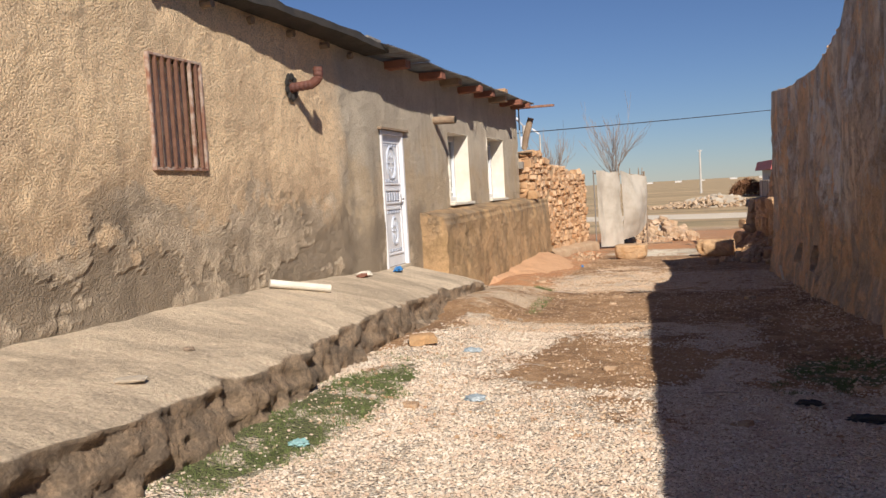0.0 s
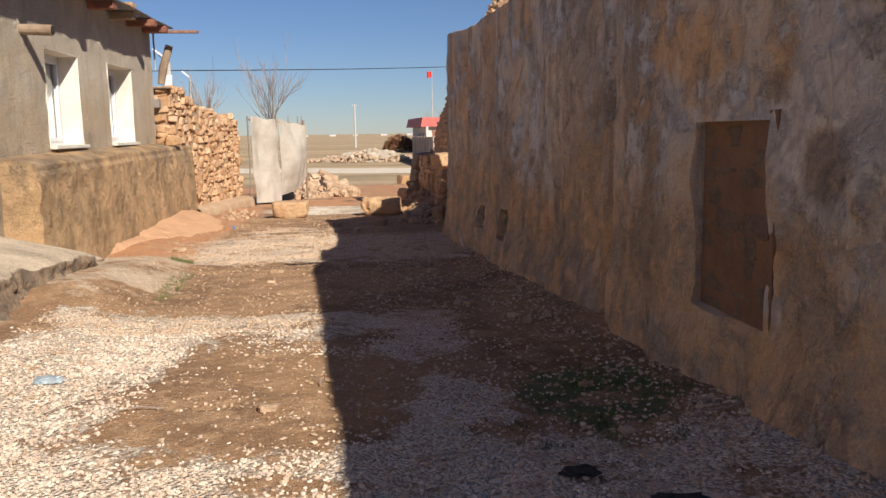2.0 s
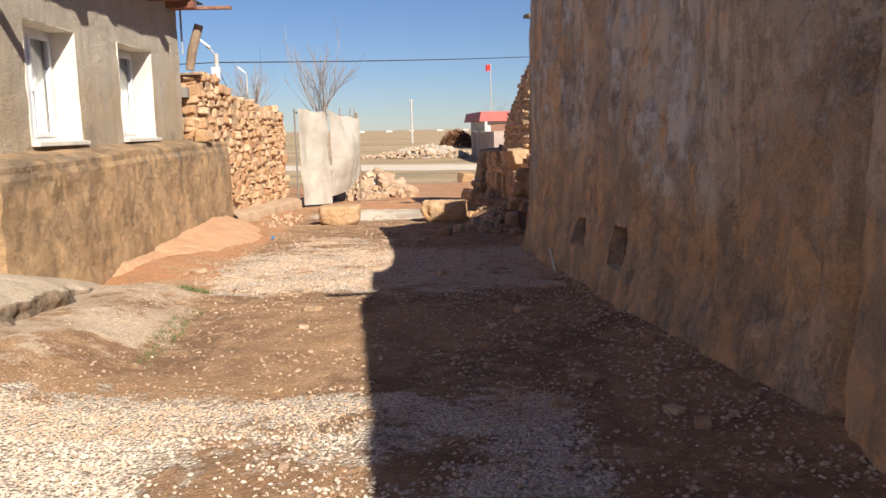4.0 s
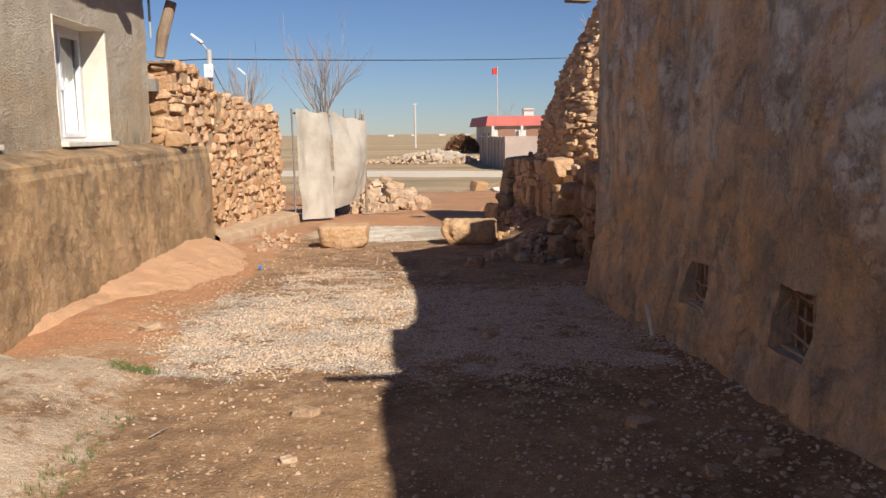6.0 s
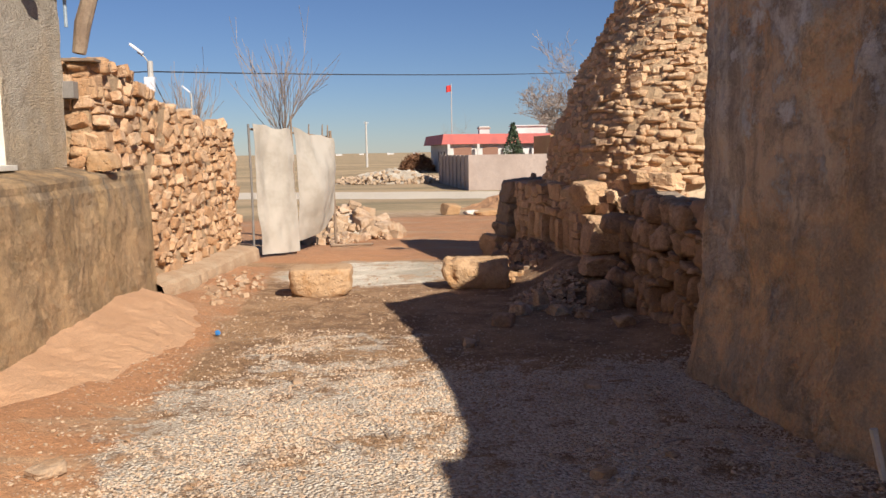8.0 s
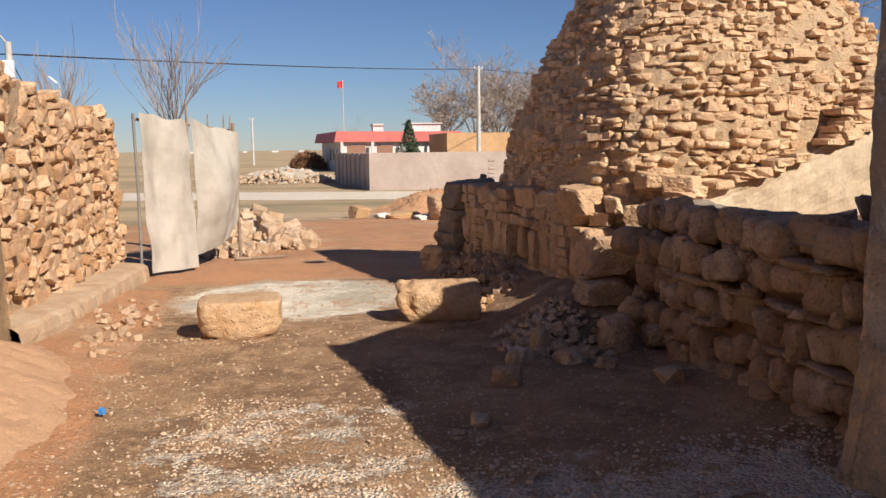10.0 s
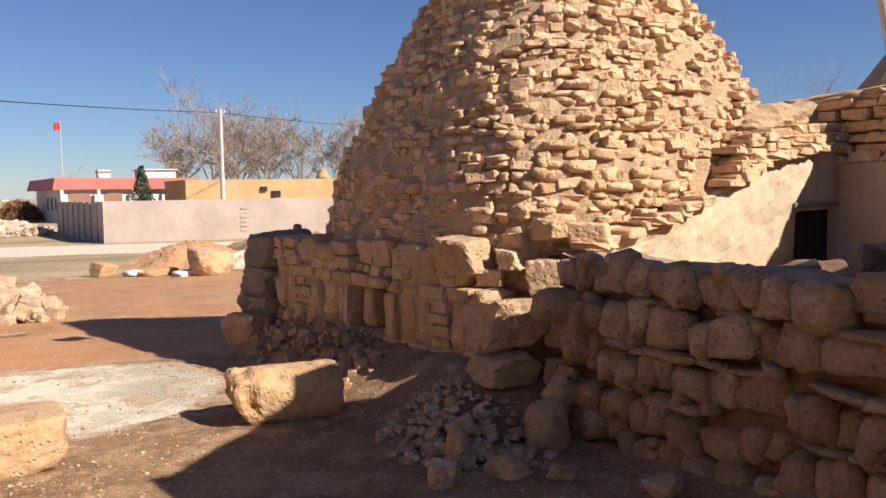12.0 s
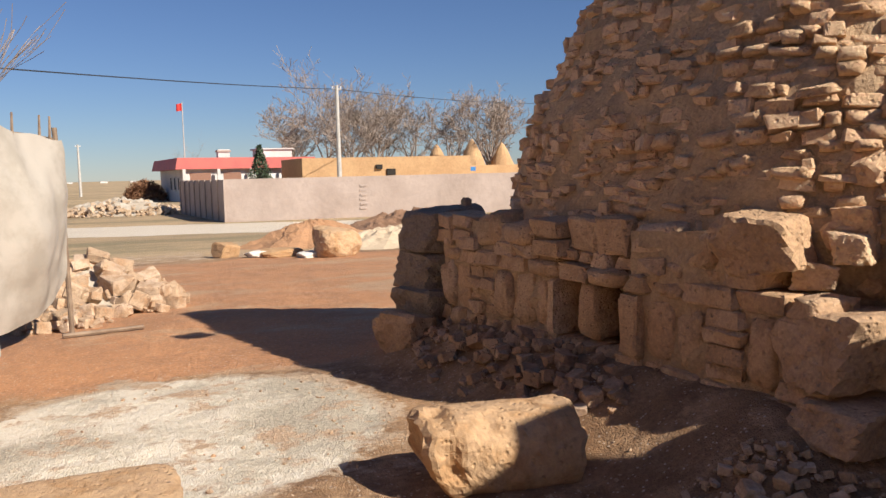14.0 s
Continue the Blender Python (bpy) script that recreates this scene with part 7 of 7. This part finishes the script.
bare_tree((11.6, 31.5), 7.5, 132, "leafless tree behind the ruin", 4, 4, 0.13, 0.8)
bare_tree((16.5, 36), 8.5, 133, "leafless tree behind the ruin", 4, 4, 0.14, 0.8)
bare_tree((18.5, 29.5), 5.5, 134, "leafless tree behind the ruin", 4, 4, 0.10, 0.8)

# conifer in the far yard
conifer = thing("conifer", "small dark green conifer in the far yard", "tree")
bm = bmesh.new()
tube(bm, [(12.6, 88, -0.9), (12.6, 88, 3.3)], [0.12, 0.03], 8)
part("trunk", bm, M_BARK, conifer)
g = random.Random(3)
verts, faces = [], []
for k in range(1500):
    t = g.random() ** 0.8
    a = g.uniform(0, 6.28)
    r = (1.5 * (1 - t) + 0.1) * math.sqrt(g.random())
    c = Vector((12.6 + r * math.cos(a), 88 + r * math.sin(a), -0.3 + 4.2 * t))
    q = Vector((g.gauss(0, 1), g.gauss(0, 1), g.gauss(0, 1))).normalized() * 0.22
    w = q.cross(Vector((g.gauss(0, 1), g.gauss(0, 1), 1))).normalized() * 0.09
    n = len(verts)
    verts += [c - w, c + w, c + q]
    faces.append((n, n + 1, n + 2))
link_mesh("crown", verts, faces, M_CONIFER, conifer, "dark green needles")

# russet dry shrub far off
g = random.Random(8)
verts, faces = [], []
for k in range(2600):
    a, r = g.uniform(0, 6.28), math.sqrt(g.random())
    c = Vector((4.4 + 2.0 * r * math.cos(a), 103 + 1.6 * r * math.sin(a), -0.8 + 2.0 * math.sqrt(max(0, 1 - r * r)) * g.random() ** 0.6))
    q = Vector((g.gauss(0, 1), g.gauss(0, 1), g.gauss(0, 1) + 0.5)).normalized() * 0.4
    w = q.cross(Vector((g.gauss(0, 1), g.gauss(0, 1), 1))).normalized() * 0.06
    n = len(verts)
    verts += [c - w, c + w, c + q]
    faces.append((n, n + 1, n + 2))
tagged(link_mesh("dry_shrub", verts, faces, M_SHRUB), "russet dry shrub on the plain", "shrub")

# ---------------------------------------------------------------- far yard and houses
yard_wall = thing("compound_wall", "long pinkish cement-block yard wall across the track", "wall")


def straight_wall(a, b, z0, z1, thick, mat, parent, name="wall", label=""):
    a, b = Vector((a[0], a[1])), Vector((b[0], b[1]))
    L = (b - a).length
    d = (b - a) / L
    nr = Vector((d.y, -d.x))
    return slab(name, steps(0, L, 0.4), steps(z0, z1, 0.25), lambda u, v: True, lambda u, v: (*(a + d * u + nr * 0.015 * fbm((u, v, 0), 3, 1)), v + (0.03 * noise.noise(Vector((u * 2, 0, 0))) if v == z1 else 0)),
                lambda u, v: (*(a + d * u - nr * thick), v), mat, parent, label, False)


straight_wall((4.5, 57.0), (27.0, 54.2), -0.95, 1.16, 0.22, M_FARWALL, yard_wall)
straight_wall((3.9, 69.0), (4.5, 57.02), -0.95, 1.14, 0.22, M_FARWALL, yard_wall)
for k in range(6):
    bm = bmesh.new()
    box(bm, -0.17, 0.17, -0.03, 0.05, 0.0, 0.10, 0.01, trs((11.0 + 0.02 * (k % 2), 56.19 - 0.02 * (k % 2), -0.45 + k * 0.22), (1, 1, 1), -0.12))
    part("block", bm, M_FARWALL, yard_wall, "proud cement block")
for k in range(9):
    t = k / 8
    x, y = 3.9 + 0.6 * t, 69 - 12 * t
    bm = bmesh.new()
    box(bm, x - 0.06, x - 0.002, y - 0.12, y + 0.12, -0.95, 1.16, 0.01)
    part("pier", bm, M_FARWALL, yard_wall)

farm = thing("red_roofed_house", "white single-storey house with a red roof edge across the track", "house")
c0, c1, c2 = Vector((7.0, 94.0)), Vector((6.3, 107.0)), Vector((19.4, 97.0))
straight_wall(c1, c0, -0.95, 2.1, 0.3, M_FARWHITE, farm)
straight_wall(c0, c2, -0.95, 2.1, 0.3, M_FARWHITE, farm)
straight_wall(c2, (18.6, 110), -0.95, 2.1, 0.3, M_FARWHITE, farm)
verts = []
for (x, y) in ((6.3, 93.3), (20.0, 96.4), (19.2, 110.6), (5.5, 107.6)):
    verts += [(x, y, 2.08), (x + 0.25 * (13 - x) / 7, y + 0.25 * (101 - y) / 7, 3.10)]
faces = [(0, 2, 3, 1), (2, 4, 5, 3), (4, 6, 7, 5), (6, 0, 1, 7), (1, 3, 5, 7), (6, 4, 2, 0)]
link_mesh("roof", verts, faces, M_REDROOF, farm, "red painted roof band")
for k, t in enumerate((0.16, 0.32, 0.48)):
    p = c0 + (c1 - c0) * t
    w = new("window")
    w.parent = farm
    bm = bmesh.new()
    box(bm, p.x - 0.06, p.x + 0.1, p.y - 0.55, p.y + 0.55, 0.15, 1.45, 0.01)
    part("window_frame", bm, M_FARWHITE, w)
    bm = bmesh.new()
    box(bm, p.x - 0.075, p.x - 0.062, p.y - 0.45, p.y + 0.45, 0.25, 1.35)
    part("pane", bm, M_DARK, w, "dark window pane")
for k, (t, wd) in enumerate(((0.12, 1.9), (0.36, 1.6), (0.60, 1.1), (0.84, 1.7))):
    p = c0 + (c2 - c0) * t
    w = new("window")
    w.parent = farm
    bm = bmesh.new()
    box(bm, p.x - wd / 2, p.x + wd / 2, p.y - 0.22, p.y - 0.02, 0.2, 1.75, 0.01)
    part("pane", bm, M_RUST if k != 2 else M_DARK, w, "dark shaded window")
for k in range(5):
    p = c0 + (c2 - c0) * (k / 4)
    bm = bmesh.new()
    box(bm, p.x - 0.13, p.x + 0.13, p.y - 0.95, p.y - 0.69, -0.95, 2.08)
    part("porch_post", bm, M_FARWHITE, farm)
bm = bmesh.new()
box(bm, 15.2, 18.6, 101, 104, 3.06, 4.0, 0.05)
part("roof_room", bm, M_FARWHITE, farm, "white roof room")
bm = bmesh.new()
box(bm, 15.0, 18.8, 100.8, 104.2, 4.0, 4.12)
part("roof_room_slab", bm, M_FARWHITE, farm)
bm = bmesh.new()
box(bm, 11.0, 12.1, 99.5, 100.6, 3.06, 4.0, 0.03)
part("chimney", bm, M_FARWHITE, farm, "squat white chimney")
bm = bmesh.new()
box(bm, 10.9, 12.2, 99.4, 100.7, 3.75, 3.9)
part("chimney_cap", bm, M_FARWALL, farm)

flag = thing("flag_pole", "tall white flag pole with a red flag", "flag pole")
bm = bmesh.new()
tube(bm, [(8.9, 108, -0.9), (8.9, 108, 9.2)], [0.07, 0.045], 8)
part("pole", bm, M_POLE, flag)
verts = [(8.9 - 0.55 * s - 0.05, 108 + 0.10 * math.sin(s * 7), 9.1 - 0.75 * t - 0.12 * s) for s in (0, 0.25, 0.5, 0.75, 1) for t in (0, 0.5, 1)]
f = link_mesh("flag", verts, [(i * 3 + j, i * 3 + 3 + j, i * 3 + 4 + j, i * 3 + 1 + j) for i in range(4) for j in range(2)], M_RED, flag, "red flag cloth", True)
f.modifiers.new("thick", "SOLIDIFY").thickness = 0.01

mudhouse = thing("mud_house", "long ochre mud-walled house behind the yard wall", "house")
straight_wall((15.6, 85.5), (30.5, 84.0), -0.95, 2.72, 0.4, M_FARMUD, mudhouse)
straight_wall((15.6, 93), (15.6, 85.52), -0.95, 2.72, 0.4, M_FARMUD, mudhouse)
bm = bmesh.new()
box(bm, 16.1, 30.2, 85.8, 93, 2.4, 2.66)
part("roof", bm, M_FARMUD, mudhouse)
# black blocks on the wall face stand for shaded window holes
for x, z, s in ((22.2, 1.9, 0.35), (23.3, 1.45, 0.5)):
    bm = bmesh.new()
    box(bm, x - s, x + s * 0.6, 84.62, 85.0, z - s * 0.6, z + s * 0.5, 0.02)
    part("window", bm, M_DARK, mudhouse, "near-black block painted as the shade of a small window hole")


def plain_dome(at, r, z0, h, label, seed, mat=None):
    verts, faces = [], []
    n, m = 18, 36
    for i in range(n + 1):
        t = i / n
        rr = r * (1 - t) ** 0.75 + 0.03
        for k in range(m):
            a = k * 6.28318 / m
            q = 1 + 0.05 * fbm((math.cos(a) * 2, math.sin(a) * 2, t * 4 + seed), 4, 1.5)
            verts.append((at[0] + rr * q * math.cos(a), at[1] + rr * q * math.sin(a), z0 + h * t))
    faces = [(i * m + k, i * m + (k + 1) % m, (i + 1) * m + (k + 1) % m, (i + 1) * m + k) for i in range(n) for k in range(m)]
    faces.append(tuple(n * m + k for k in range(m)))
    ob = link_mesh("mud_dome", verts, faces, mat or M_FARMUD, smooth=True)
    return tagged(ob, label, "dome", "far domes")


plain_dome((36.1, 95), 2.3, -0.9, 5.6, "far ochre beehive dome", 1)
plain_dome((33.4, 98), 2.2, -0.9, 5.2, "far ochre beehive dome", 2)
plain_dome((39.6, 95), 2.2, -0.9, 5.2, "far ochre beehive dome", 3)
plain_dome((12.3, 23.2), 3.0, -0.5, 4.6, "mud-covered beehive dome behind the ruin", 4, M_MUD)
bm = bmesh.new()
box(bm, 28.5, 33, 88, 90, 1.35, 1.75, 0.02)
tagged(part("blue_tank", bm, M_BLUE, None), "blue covered store behind the yard wall", "store")
bm = bmesh.new()
box(bm, 28.0, 40.0, 90.2, 92, -0.9, 1.9, 0.02)
tagged(part("low_shed", bm, M_FARMUD, None), "low ochre shed behind the yard wall", "shed")
for k, (x, y, w, h) in enumerate(((-30, 820, 6, 1.6), (-8, 940, 5, 1.5), (22, 900, 7, 1.6), (-60, 820, 9, 1.8), (50, 900, 6, 1.6))):
    bm = bmesh.new()
    box(bm, x, x + w, y, y + 6, -1.2, -0.9 + h, 0.05)
    box(bm, x - 0.3, x + w + 0.3, y - 0.3, y + 6.3, -0.9 + h, -0.7 + h)
    tagged(part("distant_house", bm, M_FARWHITE, None), "small white house far out on the plain", "house", "houses on the plain")


# ---------------------------------------------------------------- poles and cable
def utility_pole(x, y, top, label, r=0.11, arm=True):
    p = thing("utility_pole", label, "utility pole", group="poles along the track")
    bm = bmesh.new()
    tube(bm, [(x, y, ground_z(x, y) - 0.3), (x, y, top)], [r * 1.25, r * 0.8], 10)
    part("pole", bm, M_POLE, p)
    if arm:
        bm = bmesh.new()
        box(bm, x - 0.35, x + 0.35, y - 0.04, y + 0.04, top - 0.28, top - 0.20)
        part("crossarm", bm, M_POLE, p)
        for dx in (-0.3, 0.0, 0.3):
            bm = bmesh.new()
            tube(bm, [(x + dx, y, top - 0.2), (x + dx, y, top - 0.04)], [0.05, 0.03], 8)
            part("insulator", bm, M_WHITE, p)


utility_pole(15.6, 75.0, 7.6, "tall pale concrete utility pole behind the yard wall", 0.15)
utility_pole(-1.1, 140.0, 6.2, "pale concrete utility pole far on the plain", 0.16)
utility_pole(62.0, 109.0, 10.3, "tall pale concrete utility pole", 0.15)
LX, LY = -8.5, 40.0
lamp = thing("street_lamp", "white street lamp head on a concrete pole with a meter box", "street lamp")
bm = bmesh.new()
tube(bm, [(LX, LY, -1.0), (LX, LY, 4.6)], [0.13, 0.09], 10)
part("pole", bm, M_POLE, lamp)
bm = bmesh.new()
tube(bm, [(LX, LY, 4.5), (LX - 0.18, LY, 4.75), (LX - 0.4, LY, 4.9)], 0.025, 8)
part("arm", bm, M_POLE, lamp)
bm = bmesh.new()
box(bm, -0.42, 0.12, -0.10, 0.10, -0.04, 0.05, 0.03, Matrix.Translation((LX - 0.3, LY, 4.91)) @ Matrix.Rotation(radians(38), 4, "Y"))
part("lamp_head", bm, M_WHITE, lamp, "white lamp head")
bm = bmesh.new()
box(bm, LX - 0.17, LX + 0.17, LY - 0.26, LY - 0.10, 3.55, 4.05, 0.02)
part("meter_box", bm, M_WHITE, lamp, "white meter box")
lamp2 = thing("street_lamp", "distant white street lamp on a pale pole", "street lamp")
bm = bmesh.new()
tube(bm, [(-21.3, 110, -1.0), (-21.3, 110, 8.6)], [0.15, 0.10], 8)
part("pole", bm, M_POLE, lamp2)
bm = bmesh.new()
box(bm, -0.9, 0.3, -0.2, 0.2, -0.08, 0.1, 0.03, Matrix.Translation((-21.6, 110, 8.9)) @ Matrix.Rotation(radians(40), 4, "Y"))
part("lamp_head", bm, M_WHITE, lamp2, "white lamp head")


def cable(a, b, sag, r, label):
    a, b = Vector(a), Vector(b)
    bm = bmesh.new()
    pts = []
    for i in range(25):
        t = i / 24
        p = a + (b - a) * t
        p.z -= sag * 4 * t * (1 - t)
        pts.append(p)
    tube(bm, pts, r, 5)
    tagged(part("power_cable", bm, M_CABLE, None), label, "cable", "cables")


cable((LX, LY, 4.25), (15.6, 75.0, 7.35), 0.15, 0.024, "black power cable slung between two poles")
cable((15.6, 75.0, 7.35), (62.0, 109.0, 10.1), 0.6, 0.024, "black power cable slung between two poles")
cable((-34.0, 42.0, 4.6), (LX, LY, 4.25), 0.25, 0.02, "black power cable running on from the lamp pole")
cable((LX, LY, 4.2), (-21.3, 110, 8.2), 2.2, 0.018, "black power cable slung between two poles")
